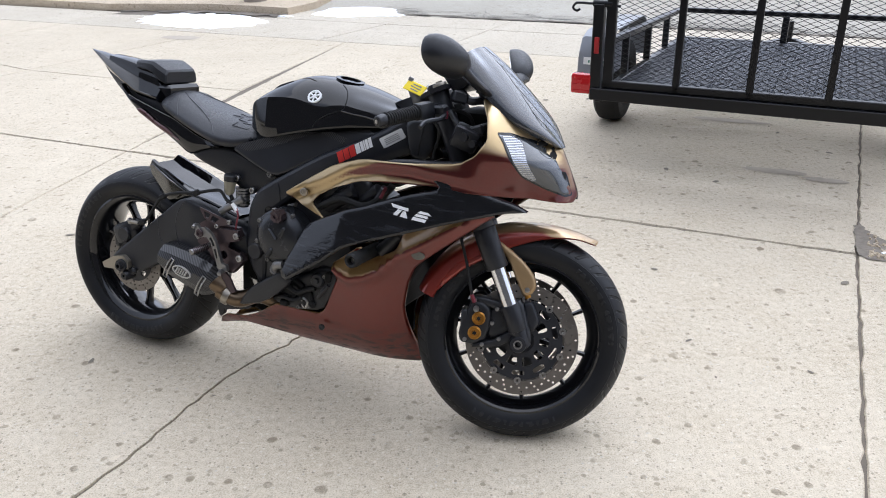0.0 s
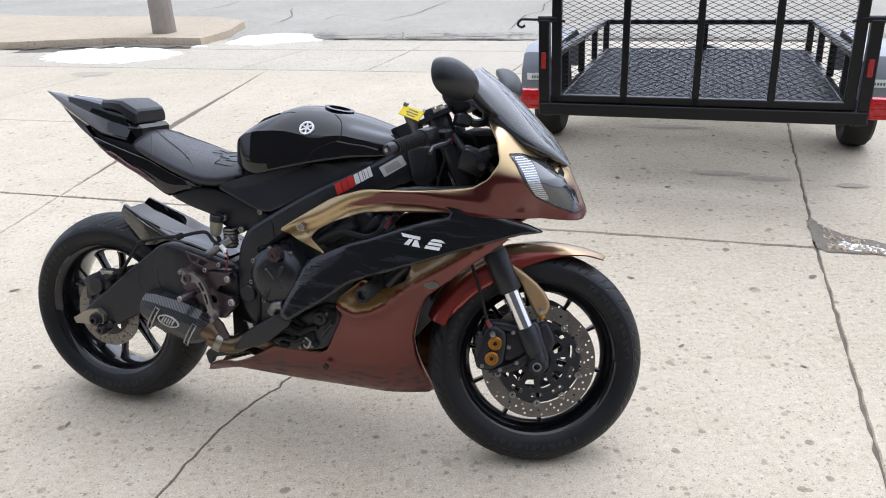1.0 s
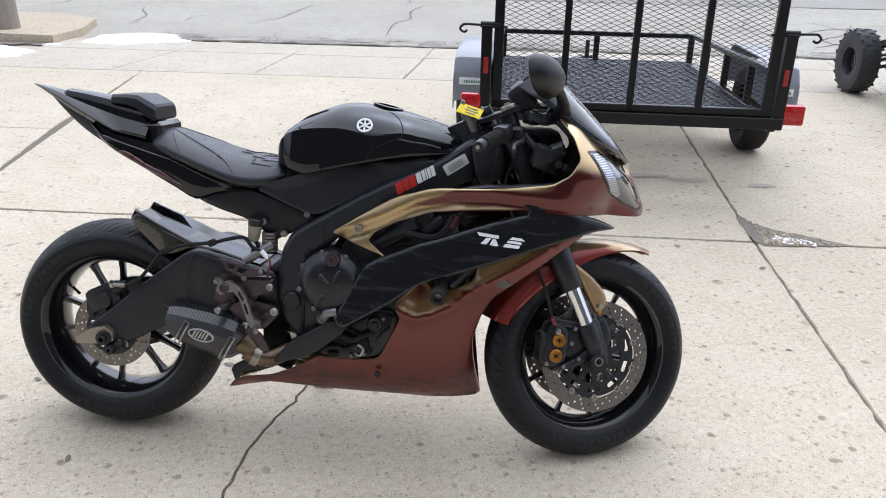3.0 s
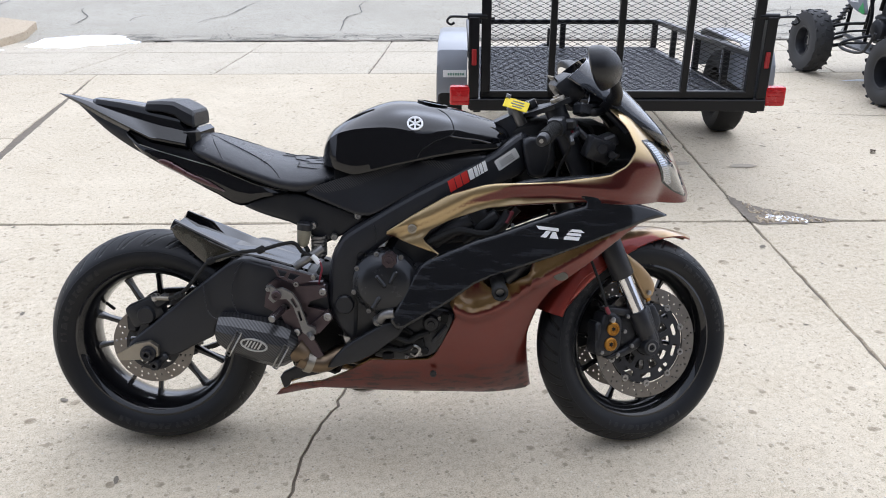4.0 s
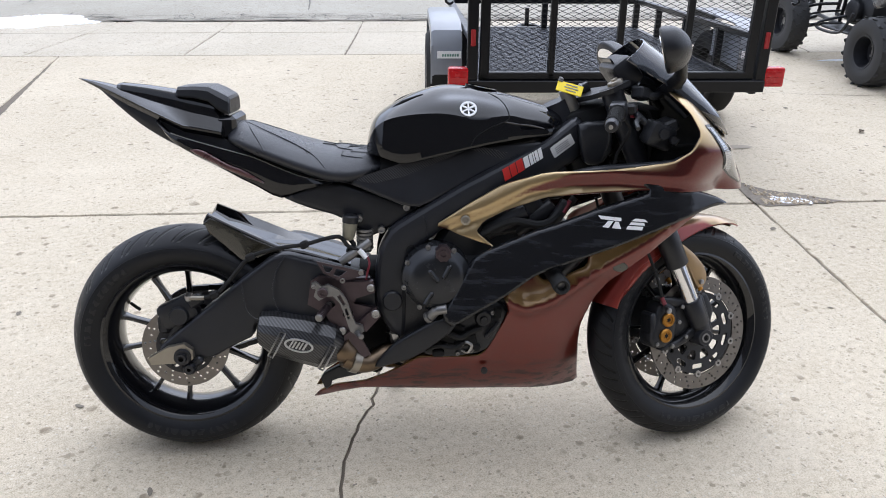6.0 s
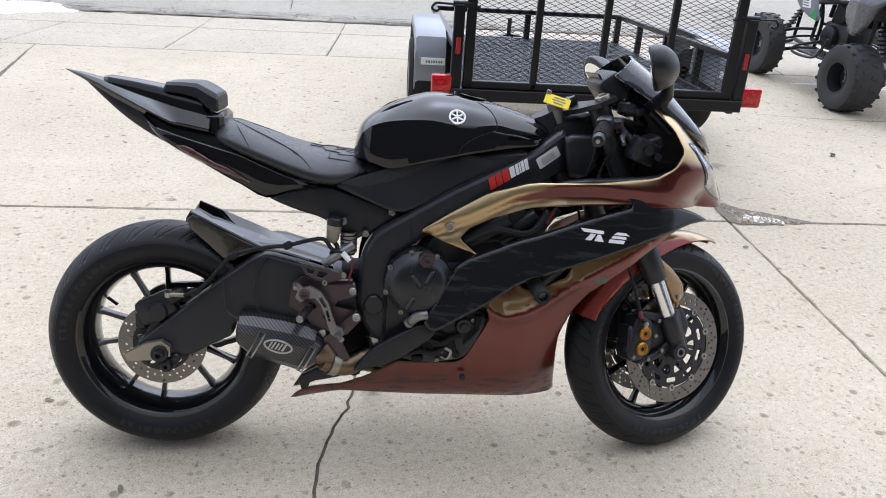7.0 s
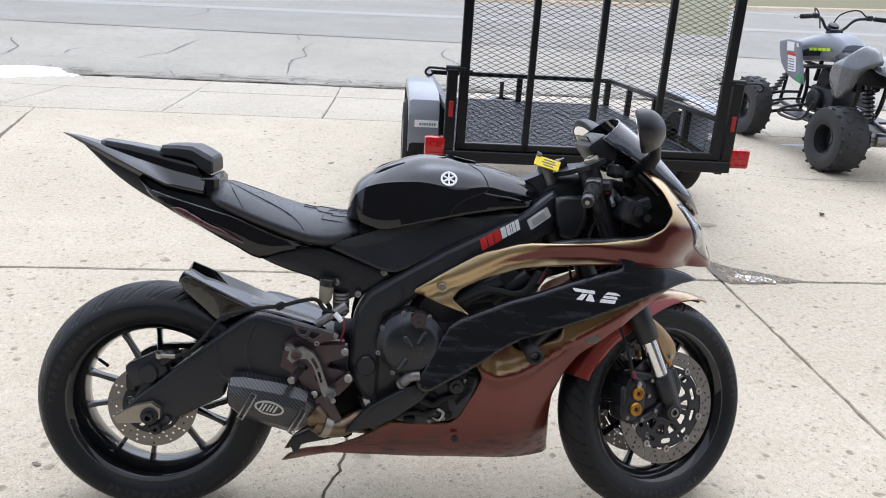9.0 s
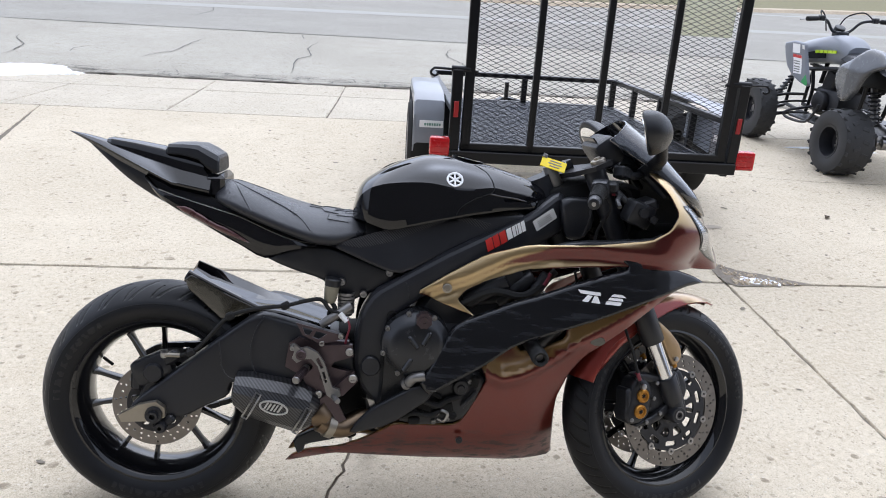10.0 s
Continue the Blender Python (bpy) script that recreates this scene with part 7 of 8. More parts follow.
box(b, (0.573, 0.228, 0.046), (0.07, 0.04, 0.010), pose(0, 0, 0, 10), bev=0.003)
part("side_stand", b, M["matte"], bike, "black side stand")


# ---- front end, turned with the steering
front_wheel = part("front_wheel", steered(wheel_rim(bmesh.new(), 0.216, 0.048, FRONT)), M["rim"], bike, "gloss black ten-spoke front wheel")
centred(part("tyre", lathe(bmesh.new(), tyre_profile(0.296, 0.213, 0.060), FRONT, 120), M["tyre_f"], front_wheel, "black front tyre"), FRONT, turned)
for k in range(5):
    for o in (-16, 16):
        part("spoke", steered(spoke_pair(bmesh.new(), FRONT, radians(44 + 72 * k + o), 0.038, 0.19, 0.0, 0.010, 0.005, 0.010)), M["rim"], front_wheel)
part("hub", steered(lathe(bmesh.new(), [(0.015, -0.07), (0.035, -0.07), (0.04, -0.05), (0.045, 0), (0.04, 0.05), (0.035, 0.07), (0.015, 0.07)], FRONT, 32)), M["rim"], front_wheel)
for s in (-1, 1):
    disc = brake_disc("brake_disc", FRONT, s * 0.066, 0.155, 0.117, 40, front_wheel)
    disc.data.transform(turned)
    loops = [circle(FRONT.x, FRONT.z, 0.112, 72), circle(FRONT.x, FRONT.z, 0.03, 30)]
    for k in range(10):
        a = 2 * math.pi * k / 10
        for aa, ring_pts in ((a, ((0.050, -0.16), (0.050, 0.16), (0.062, 0.21), (0.074, 0.19), (0.076, 0.10), (0.076, -0.10), (0.074, -0.19), (0.062, -0.21))), (a + math.pi / 10, ((0.087, -0.15), (0.087, 0.15), (0.091, 0.19), (0.099, 0.18), (0.101, 0.13), (0.101, -0.13), (0.099, -0.18), (0.091, -0.19)))):
            loops.append([(FRONT.x + r * math.cos(aa + t), FRONT.z + r * math.sin(aa + t)) for r, t in ring_pts])
    part("disc_carrier", steered(plate(bmesh.new(), loops, s * 0.066 - 0.003, s * 0.066 + 0.003)), M["matte"], front_wheel)
    for k in range(10):
        a = 2 * math.pi * (k + 0.5) / 10
        b = bmesh.new()
        lathe(b, [(0.004, s * 0.060), (0.0095, s * 0.060), (0.0095, s * 0.0715), (0.004, s * 0.0715)], (FRONT.x + 0.1145 * math.cos(a), 0, FRONT.z + 0.1145 * math.sin(a)), 14)
        part("float_button", steered(b), M["steel"], front_wheel)
down = Vector((math.sin(RAKE), 0, -math.cos(RAKE)))
for s in (-1, 1):
    top = Vector((1.258 + 0.003, s * 0.104, 0.562))
    at = lambda d: top + down * d
    b = bmesh.new()
    rod(b, at(-0.42), at(0.0), 0.0285, seg=28, bev=0.002)
    rod(b, at(-0.03), at(0.085), 0.031, seg=28, bev=0.003)
    leg = part("fork_leg", steered(b, 0.88, (-0.010, 0, -0.004)), M["matte"], bike, "black upper fork tube")
    b = bmesh.new()
    rod(b, at(0.075), at(0.21), 0.0215, seg=28)
    part("stanchion", steered(b, 0.88, (-0.010, 0, -0.004)), M["chrome"], leg, "polished chrome fork stanchion")
    b = bmesh.new()
    rod(b, at(0.19), at(0.265), 0.028, 0.027, 24, 0.003)
    rod(b, at(0.25), at(0.315), 0.024, 0.02, 20, 0.004)
    lathe(b, [(0.011, s * 0.128), (0.021, s * 0.128), (0.024, s * 0.122), (0.024, s * 0.085), (0.011, s * 0.085)], (FRONT.x, 0, FRONT.z), 28)
    shell([(1.333, 0.395), (1.372, 0.405), (1.392, 0.345), (1.408, 0.300), (1.398, 0.272), (1.376, 0.262), (1.356, 0.278), (1.346, 0.33)], lambda x, z: 0.116, s, 0.03, 0.012, 0.012, 0.010, bm=b)
    shell([(1.376, 0.398), (1.400, 0.400), (1.424, 0.350), (1.414, 0.318), (1.392, 0.318), (1.380, 0.35)], lambda x, z: 0.094, s, 0.03, 0.012, 0.009, 0.008, bm=b)
    part("fork_foot", steered(b, 0.88, (-0.010, 0, -0.004)), M["matte"], leg, "black axle clamp")
    b = bmesh.new()
    lathe(b, [(0.0085, s * 0.130), (0.0125, s * 0.130), (0.0135, s * 0.10), (0.0085, s * 0.10)], (FRONT.x, 0, FRONT.z), 20)
    part("axle_end", steered(b, 0.88, (-0.010, 0, -0.004)), M["alloy"], leg)
    # radial caliper with two round caps
    b = bmesh.new()
    cc = Vector((1.256, s * 0.088, 0.322))
    shell([(1.206, 0.300), (1.214, 0.272), (1.250, 0.268), (1.282, 0.286), (1.292, 0.330), (1.290, 0.372), (1.262, 0.392), (1.236, 0.388), (1.226, 0.36)], lambda x, z: 0.112, s, 0.05, 0.012, 0.012, 0.010, bm=b)
    shell([(1.236, 0.398), (1.256, 0.404), (1.345, 0.388), (1.356, 0.36), (1.33, 0.366), (1.26, 0.380)], lambda x, z: 0.106, s, 0.03, 0.012, 0.008, 0.007, bm=b)
    shell([(1.246, 0.258), (1.250, 0.272), (1.306, 0.286), (1.354, 0.322), (1.372, 0.300), (1.31, 0.264)], lambda x, z: 0.106, s, 0.03, 0.012, 0.007, 0.006, bm=b)
    shell([(1.285, 0.280), (1.285, 0.380), (1.345, 0.375), (1.350, 0.310)], lambda x, z: 0.094, s, 0.02, 0.014, 0.01, 0.008, bm=b)
    box(b, cc + Vector((-0.036, -s * 0.008, 0.0)), (0.02, 0.06, 0.085), bev=0.006)
    cal = part("front_caliper", steered(b, 0.88, (-0.010, 0, -0.004)), M["engine"], bike, "black radial brake caliper with gold caps")
    for dx, dz in ((0.003, 0.022), (-0.005, -0.019)):
        b = bmesh.new()
        q = cc + Vector((dx, 0, dz))
        lathe(b, [(0.0005, s * 0.030), (0.010, s * 0.030), (0.0115, s * 0.0335), (0.0155, s * 0.0335), (0.0185, s * 0.030), (0.0185, s * 0.02), (0.0005, s * 0.02)], q, 24, closed=False)
        part("piston_cap", steered(b, 0.88, (-0.010, 0, -0.004)), M["orange"], cal, "gold round cap")
        b = bmesh.new()
        plate(b, [[(q.x + (0.0075 if k % 2 else 0.004) * math.cos(2 * math.pi * k / 12), q.z + (0.0075 if k % 2 else 0.004) * math.sin(2 * math.pi * k / 12)) for k in range(12)]], q.y + s * 0.024, q.y + s * 0.0308)
        part("cap_recess", steered(b, 0.88, (-0.010, 0, -0.004)), M["deep"], cal)
    for dx, dz in ((-0.012, 0.070), (0.040, 0.012), (0.05, 0.052), (-0.03, -0.040), (0.018, -0.05), (0.062, -0.03)):
        b = bmesh.new()
        q = cc + Vector((dx, s * 0.018, dz))
        rod(b, q, q + Vector((0, s * 0.009, 0)), 0.0058, seg=10, bev=0.001)
        part("caliper_bolt", steered(b, 0.88, (-0.010, 0, -0.004)), M["alloy"], cal)
    b = bmesh.new()
    tube(b, [cc + Vector((-0.008, s * 0.03, 0.056)), cc + Vector((-0.025, s * 0.034, 0.1)), cc + Vector((-0.035, s * 0.03, 0.14)), cc + Vector((-0.05, s * 0.02, 0.19)), cc + Vector((-0.075, s * 0.01, 0.26)), cc + Vector((-0.10, 0, 0.34))], 0.0042, 8)
    part("brake_line", steered(b, 0.88, (-0.010, 0, -0.004)), M["rubber"], cal)
    b = bmesh.new()
    rod(b, cc + Vector((-0.012, s * 0.032, 0.066)), cc + Vector((-0.022, s * 0.034, 0.086)), 0.0056, seg=10)
    part("line_fitting", steered(b, 0.88, (-0.010, 0, -0.004)), M["pipe_red"], cal, "red hose fitting")
    b = bmesh.new()
    q = cc + Vector((-0.006, s * 0.034, 0.05))
    rod(b, q, q + Vector((0, s * 0.012, 0)), 0.008, seg=12, bev=0.001)
    part("banjo_bolt", steered(b, 0.88, (-0.010, 0, -0.004)), M["steel"], cal)

# front mudguard
b = bmesh.new()
rows = []
for a, w, lift in ((57, 0.016, 0.034), (60, 0.036, 0.031), (68, 0.052, 0.024), (80, 0.061, 0.017), (92, 0.067, 0.014), (105, 0.072, 0.015), (120, 0.074, 0.016), (135, 0.074, 0.016), (150, 0.072, 0.015), (160, 0.068, 0.014)):
    r = 0.299 + lift
    d = Vector((math.cos(radians(a)), 0, math.sin(radians(a))))
    c = FRONT + d * r
    sec = []
    drop = 0.055 if 95 < a < 130 else 0.04 if a > 90 else 0.006 + 0.034 * max(0.0, (a - 62) / 28) ** 1.5
    for y, dr in ((-1.0, -drop), (-1.0, -0.02), (-0.82, -0.004), (-0.45, 0.004), (0, 0.007), (0.45, 0.004), (0.82, -0.004), (1.0, -0.02), (1.0, -drop)):
        sec.append(c + d * (dr if a > 90 else max(dr, -drop)) + Vector((0, y * w, 0)))
    sec += [p - d * 0.004 * 1.0 - Vector((0, math.copysign(0.004, p.y) if abs(p.y) > w * 0.9 else 0, 0)) for p in reversed(sec)]
    rows.append(sec)
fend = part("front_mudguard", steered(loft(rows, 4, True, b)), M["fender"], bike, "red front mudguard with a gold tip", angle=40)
for s in (-1, 1):
    b = bmesh.new()
    shell([(1.290, 0.560), (1.322, 0.538), (1.362, 0.508), (1.390, 0.478), (1.402, 0.456), (1.404, 0.436), (1.396, 0.420), (1.384, 0.412), (1.369, 0.412), (1.355, 0.440), (1.322, 0.505), (1.285, 0.545)], lambda x, z: 0.078, s, 0.004, 0.012, 0.01, 0.008, bm=b)
    part("side_blade", steered(b, 1.0, (-0.008, 0, -0.003)), M["gold"], fend, "gold lower blade of the mudguard")
    b = bmesh.new()
    shell([(1.122, 0.392), (1.142, 0.45), (1.18, 0.515), (1.235, 0.565), (1.275, 0.545), (1.255, 0.50), (1.200, 0.468), (1.160, 0.430)], lambda x, z: 0.072, s, 0.004, 0.014, 0.01, 0.008, bm=b)
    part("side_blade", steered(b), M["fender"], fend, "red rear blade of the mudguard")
    b = bmesh.new()
    q = Vector((1.380, s * 0.076, 0.430))
    rod(b, q, q + Vector((0, s * 0.008, 0)), 0.007, seg=12, bev=0.001)
    part("bolt", steered(b, 1.0, (-0.008, 0, -0.003)), M["steel"], fend)
    b = bmesh.new()
    q = Vector((1.386, s * 0.066, 0.406))
    rod(b, q - Vector((0.008, 0, -0.014)), q, 0.009, 0.010, 14, 0.002)
    part("reflector_stud", steered(b, 1.0, (-0.008, 0, -0.003)), M["orange"], fend, "gold stud under the blade")

# handlebars, built square and turned
def bar_pt(p):
    return straight @ Vector(p)


grip_a, grip_b = bar_pt((1.128, -0.115, 0.908)), bar_pt((1.062, -0.287, 0.883))
for s in (-1, 1):
    flip = (lambda v: Vector((v.x, v.y, v.z))) if s < 0 else (lambda v: Vector((v.x, -v.y, v.z)))
    A, Bp = flip(grip_a), flip(grip_b)
    d = (Bp - A).normalized()
    b = bmesh.new()
    rod(b, A - d * 0.02, Bp, 0.011, seg=16)
    clip = part("clip_on_bar", steered(b), M["matte"], bike, "black clip-on handlebar")
    b = bmesh.new()
    ribs = [(0.0005, 0.072), (0.019, 0.072), (0.0215, 0.074), (0.0215, 0.077), (0.0165, 0.079)]
    for k in range(13):
        y = 0.082 + 0.0078 * k
        ribs += [(0.0162, y), (0.0185, y + 0.001), (0.0185, y + 0.0038), (0.0162, y + 0.0048)]
    ribs += [(0.0165, (Bp - A).length - 0.004), (0.0005, (Bp - A).length - 0.004)]
    lathe(b, ribs, (0, 0, 0), 20, Matrix.Translation(A) @ d.to_track_quat("Y", "Z").to_matrix().to_4x4(), closed=False)
    part("grip", steered(b), M["rubber"], clip, "ribbed black rubber grip")
    b = bmesh.new()
    rod(b, Bp - d * 0.004, Bp + d * 0.022, 0.0165, 0.0135, 20, 0.003)
    part("bar_end", steered(b), M["plastic"], clip)
    b = bmesh.new()
    rod(b, Bp + d * 0.0215, Bp + d * 0.024, 0.005, seg=12)
    part("end_bolt", steered(b), M["steel"], clip)
    b = bmesh.new()
    box(b, A + d * 0.05, (0.04, 0.05, 0.042), d.to_track_quat("Y", "Z").to_matrix().to_4x4(), bev=0.008, seg=2)
    box(b, A + d * 0.028 + Vector((0.03, 0, 0.0)), (0.035, 0.03, 0.028), d.to_track_quat("Y", "Z").to_matrix().to_4x4(), bev=0.006)
    part("switch_pod", steered(b), M["plastic"], clip, "black switch pod")
    b = bmesh.new()
    fwd = Vector((0.06, 0, -0.012))
    tube(b, [A + d * 0.03 + fwd * 0.7, A + d * 0.07 + fwd, A + d * 0.12 + fwd * 0.95, A + d * 0.15 + fwd * 1.1 + Vector((0, 0, -0.006))], lambda t: 0.0075 - 0.002 * t, 8)
    lever = part("lever", steered(b), M["plastic"], clip, "short black lever")
    b = bmesh.new()
    rod(b, A + d * 0.03 + fwd * 0.7 + Vector((0, 0, 0.008)), A + d * 0.03 + fwd * 0.7 + Vector((0, 0, -0.012)), 0.009, seg=14)
    part("adjuster", steered(b), M["pipe_red"], lever, "red lever adjuster")
    if s < 0:
        b = bmesh.new()
        box(b, A + Vector((0.055, -0.005, 0.03)), (0.04, 0.035, 0.03), pose(0, 0, 0, 0, 10, 20), bev=0.005)
        part("front_reservoir", steered(b), M["plastic"], clip)
        b = bmesh.new()
        tube(b, [A + Vector((0.04, 0, 0)), A + Vector((0.09, 0.01, -0.02)), A + Vector((0.1, 0.02, -0.09)), A + Vector((0.09, 0.02, -0.16))], 0.005, 8)
        tube(b, [A + d * 0.04 + Vector((0, 0, -0.01)), A + d * 0.03 + Vector((0.03, 0, -0.05)), A + Vector((0.0, 0.02, -0.12)), A + Vector((-0.01, 0.03, -0.2))], 0.004, 8)
        part("cable", steered(b), M["rubber"], clip)
b = bmesh.new()
yoke = [(-0.035, 0.0), (-0.03, -0.07), (0.0, -0.13), (0.045, -0.14), (0.055, -0.10), (0.03, -0.05), (0.03, 0.05), (0.055, 0.10), (0.045, 0.14), (0.0, 0.13), (-0.03, 0.07)]
hx = HEAD.x - (0.925 - HEAD.z) * math.tan(RAKE)
m = Matrix.Translation((hx, 0, 0.928)) @ Matrix.Rotation(-RAKE, 4, "Y") @ pose(0, 0, 0, 90, 0, 0)
plate(b, [yoke], -0.006, 0.006, m)
yoke_ob = part("top_yoke", steered(b), M["engine"], bike, "black upper fork yoke")
for s in (-1, 1):
    b = bmesh.new()
    q = Vector((1.261, s * 0.104, 0.562)) - down * 0.425
    rod(b, q + down * 0.01, q - down * 0.004, 0.020, 0.019, 20, 0.002)
    rod(b, q - down * 0.004, q - down * 0.009, 0.009, seg=6)
    part("fork_cap", steered(b), M["raw"], yoke_ob, "alloy fork cap")
b = bmesh.new()
q = Vector((hx, 0, 0.935))
rod(b, q, q - down * 0.022, 0.018, 0.017, 6, 0.002)
part("stem_nut", steered(b), M["engine"], yoke_ob)
b = bmesh.new()
q = Vector((hx - 0.055, 0, 0.935))
rod(b, q + down * 0.05, q - down * 0.008, 0.019, 0.018, 20, 0.002)
part("ignition_lock", steered(b), M["alloy"], yoke_ob)
b = bmesh.new()
rod(b, q - down * 0.008, q - down * 0.03, 0.004, seg=8)
box(b, q - down * 0.034, (0.014, 0.004, 0.012), pose(0, 0, 0, 0, 24, 0), bev=0.002)
key = part("key", steered(b), M["alloy"], bike, "key in the ignition with a yellow tag")
b = bmesh.new()
box(b, (1.020, -0.030, 0.946), (0.066, 0.003, 0.032), pose(0, 0, 0, -40, 0, 0) @ pose(0, 0, 0, 0, 20, 0), bev=0.001)
tag = part("tag", b, M["yellow"], key, "bright yellow plastic key tag")
b = bmesh.new()
for k, w in enumerate((0.030, 0.036, 0.026)):
    box(b, Vector((1.020, -0.030, 0.946)) + (pose(0, 0, 0, -40, 0, 0) @ pose(0, 0, 0, 0, 20, 0)) @ Vector((0.004, -0.002, 0.008 - 0.008 * k)), (w, 0.001, 0.0028), pose(0, 0, 0, -40, 0, 0) @ pose(0, 0, 0, 0, 20, 0))
part("print", b, M["ink"], tag, "illegible dark print")
b = bmesh.new()
tube(b, [(1.046, -0.030, 0.938), (1.054, -0.022, 0.948), (1.050, -0.008, 0.956), (1.042, -0.012, 0.944), (1.046, -0.030, 0.938)], 0.0012, 5)
part("key_ring", b, M["steel"], key)

# dash and cockpit clutter
b = bmesh.new()
box(b, (1.155, 0.0, 0.985), (0.06, 0.15, 0.075), pose(0, 0, 0, 0, -38, 0), bev=0.015, seg=2)
dash = part("dashboard", b, M["plastic"], bike, "black instrument panel")
b = bmesh.new()
box(b, (1.128, 0.0, 0.998), (0.004, 0.12, 0.055), pose(0, 0, 0, 0, -38, 0), bev=0.002)
part("screen", b, M["gloss"], dash)
b = bmesh.new()
tube(b, [(1.17, -0.06, 0.95), (1.21, -0.09, 0.93), (1.25, -0.075, 0.93), (1.30, -0.10, 0.88)], 0.011, 8)
tube(b, [(1.16, -0.10, 0.90), (1.20, -0.12, 0.86), (1.24, -0.11, 0.84), (1.27, -0.13, 0.82)], 0.009, 8)
tube(b, [(1.17, 0.06, 0.95), (1.21, 0.09, 0.93), (1.25, 0.075, 0.93), (1.30, 0.10, 0.88)], 0.011, 8)
part("fairing_stay", b, M["plastic"], bike, "black fairing stay and wiring")
b = bmesh.new()
box(b, (1.22, -0.13, 0.84), (0.07, 0.05, 0.06), pose(0, 0, 0, 10, 20, 15), bev=0.01, seg=2)
box(b, (1.25, -0.10, 0.86), (0.04, 0.08, 0.03), pose(0, 0, 0, 0, -20, 0), bev=0.006)
rod(b, (1.225, -0.165, 0.845), (1.225, -0.15, 0.845), 0.012, seg=14)
rod(b, (1.25, -0.165, 0.83), (1.25, -0.14, 0.83), 0.009, seg=14)
part("headlight_back", b, M["engine"], bike, "grey-black headlight housing with connectors")
b = bmesh.new()
shell([(1.03, 0.86), (1.055, 0.87), (1.11, 0.87), (1.12, 0.80), (1.09, 0.76), (1.05, 0.765), (1.04, 0.80)], lambda x, z: 0.105, -1, 0.02, 0.02, 0.012, 0.01, bm=b)
part("air_duct", b, M["plastic"], bike, "black air duct beside the frame")
b = bmesh.new()
tube(b, [(1.085, -0.13, 0.78), (1.095, -0.14, 0.82), (1.10, -0.13, 0.86)], 0.003, 6)
part("throttle_cable", b, M["rubber"], bike)


# ---------------------------------------------------------------- quad bike beyond the trailer
ATV = Matrix.Translation((4.735, 4.595, 0.0)) @ pose(0, 0, 0, 0, 0, 70.8)
atv = thing("quad_bike", ATV, "grey sport quad bike with knobbly tyres parked on the lot", "quad bike")
grey = mat("quad_grey_plastic", (0.19, 0.205, 0.235), 0.38, 0.0, 0.2, vary=0.1, scale=12)
dark_grey = mat("quad_dark_plastic", (0.062, 0.065, 0.071), 0.26, 0.0, 0.5, vary=0.15, scale=12)
lime = mat("lime_graphic", (0.55, 0.75, 0.03), 0.4)
green = mat("green_strip", (0.03, 0.30, 0.09), 0.4)
knob_rubber = mat("knobbly_rubber", (0.028, 0.0285, 0.030), 0.7, vary=0.4, scale=30, bump=0.3)


def quad_wheel(name, c, outer, half, rim, s, knobs):
    """A balloon tyre with rows of raised knobs on a dished rim; s is the outer side."""
    c = Vector(c)
    wheel = part(name, lathe(bmesh.new(), [(rim, s * half * 0.92), (rim - 0.012, s * half * 0.9), (rim - 0.022, s * half * 0.6), (rim - 0.03, s * half * 0.1), (rim * 0.45, s * half * 0.05), (rim * 0.45, -s * half * 0.1), (rim - 0.02, -s * half * 0.1), (rim - 0.012, -s * half * 0.9), (rim, -s * half * 0.92)], c, 36), M["matte"], atv, "black dished steel wheel")
    prof = [(rim - 0.004, -half * 0.86), (rim + 0.02, -half * 0.98), (outer * 0.78, -half), (outer * 0.92, -half * 0.93), (outer * 0.975, -half * 0.7), (outer * 0.985, 0), (outer * 0.975, half * 0.7), (outer * 0.92, half * 0.93), (outer * 0.78, half), (rim + 0.02, half * 0.98), (rim - 0.004, half * 0.86)]
    part("tyre", lathe(bmesh.new(), prof, c, 48), knob_rubber, wheel, "fat black knobbly tyre")
    b = bmesh.new()
    for k in range(knobs):
        a = 2 * math.pi * k / knobs
        for j, (y, tilt, w) in enumerate(((-0.78, 25, 0.3), (-0.28, -20, 0.34), (0.28, 20, 0.34), (0.78, -25, 0.3))):
            aa = a + (math.pi / knobs if j % 2 else 0)
            r = outer * (0.955 if abs(y) > 0.5 else 0.985)
            m = Matrix.Translation(c) @ Matrix.Rotation(-aa, 4, "Y") @ Matrix.Translation((r, y * half, 0)) @ pose(0, 0, 0, tilt, 0, -28 * y * abs(y))
            box(b, (0, 0, 0), (outer * 0.035, half * w * 1.4, outer * 0.115), m, bev=0.003)
    part("tread_knob", b, knob_rubber, wheel, angle=20)["kind"] = "stuff"
    b = bmesh.new()
    lathe(b, [(0.001, s * half * 0.2), (0.03, s * half * 0.2), (0.035, 0), (0.001, 0)], c, 20, closed=False)
    for k in range(4):
        a = math.pi / 4 + math.pi * k / 2
        rod(b, c + Vector((0.05 * math.cos(a), s * half * 0.05, 0.05 * math.sin(a))), c + Vector((0.05 * math.cos(a), s * half * 0.18, 0.05 * math.sin(a))), 0.009, seg=8)
    part("hub", b, M["alloy"], wheel, "bright alloy hub and nuts")


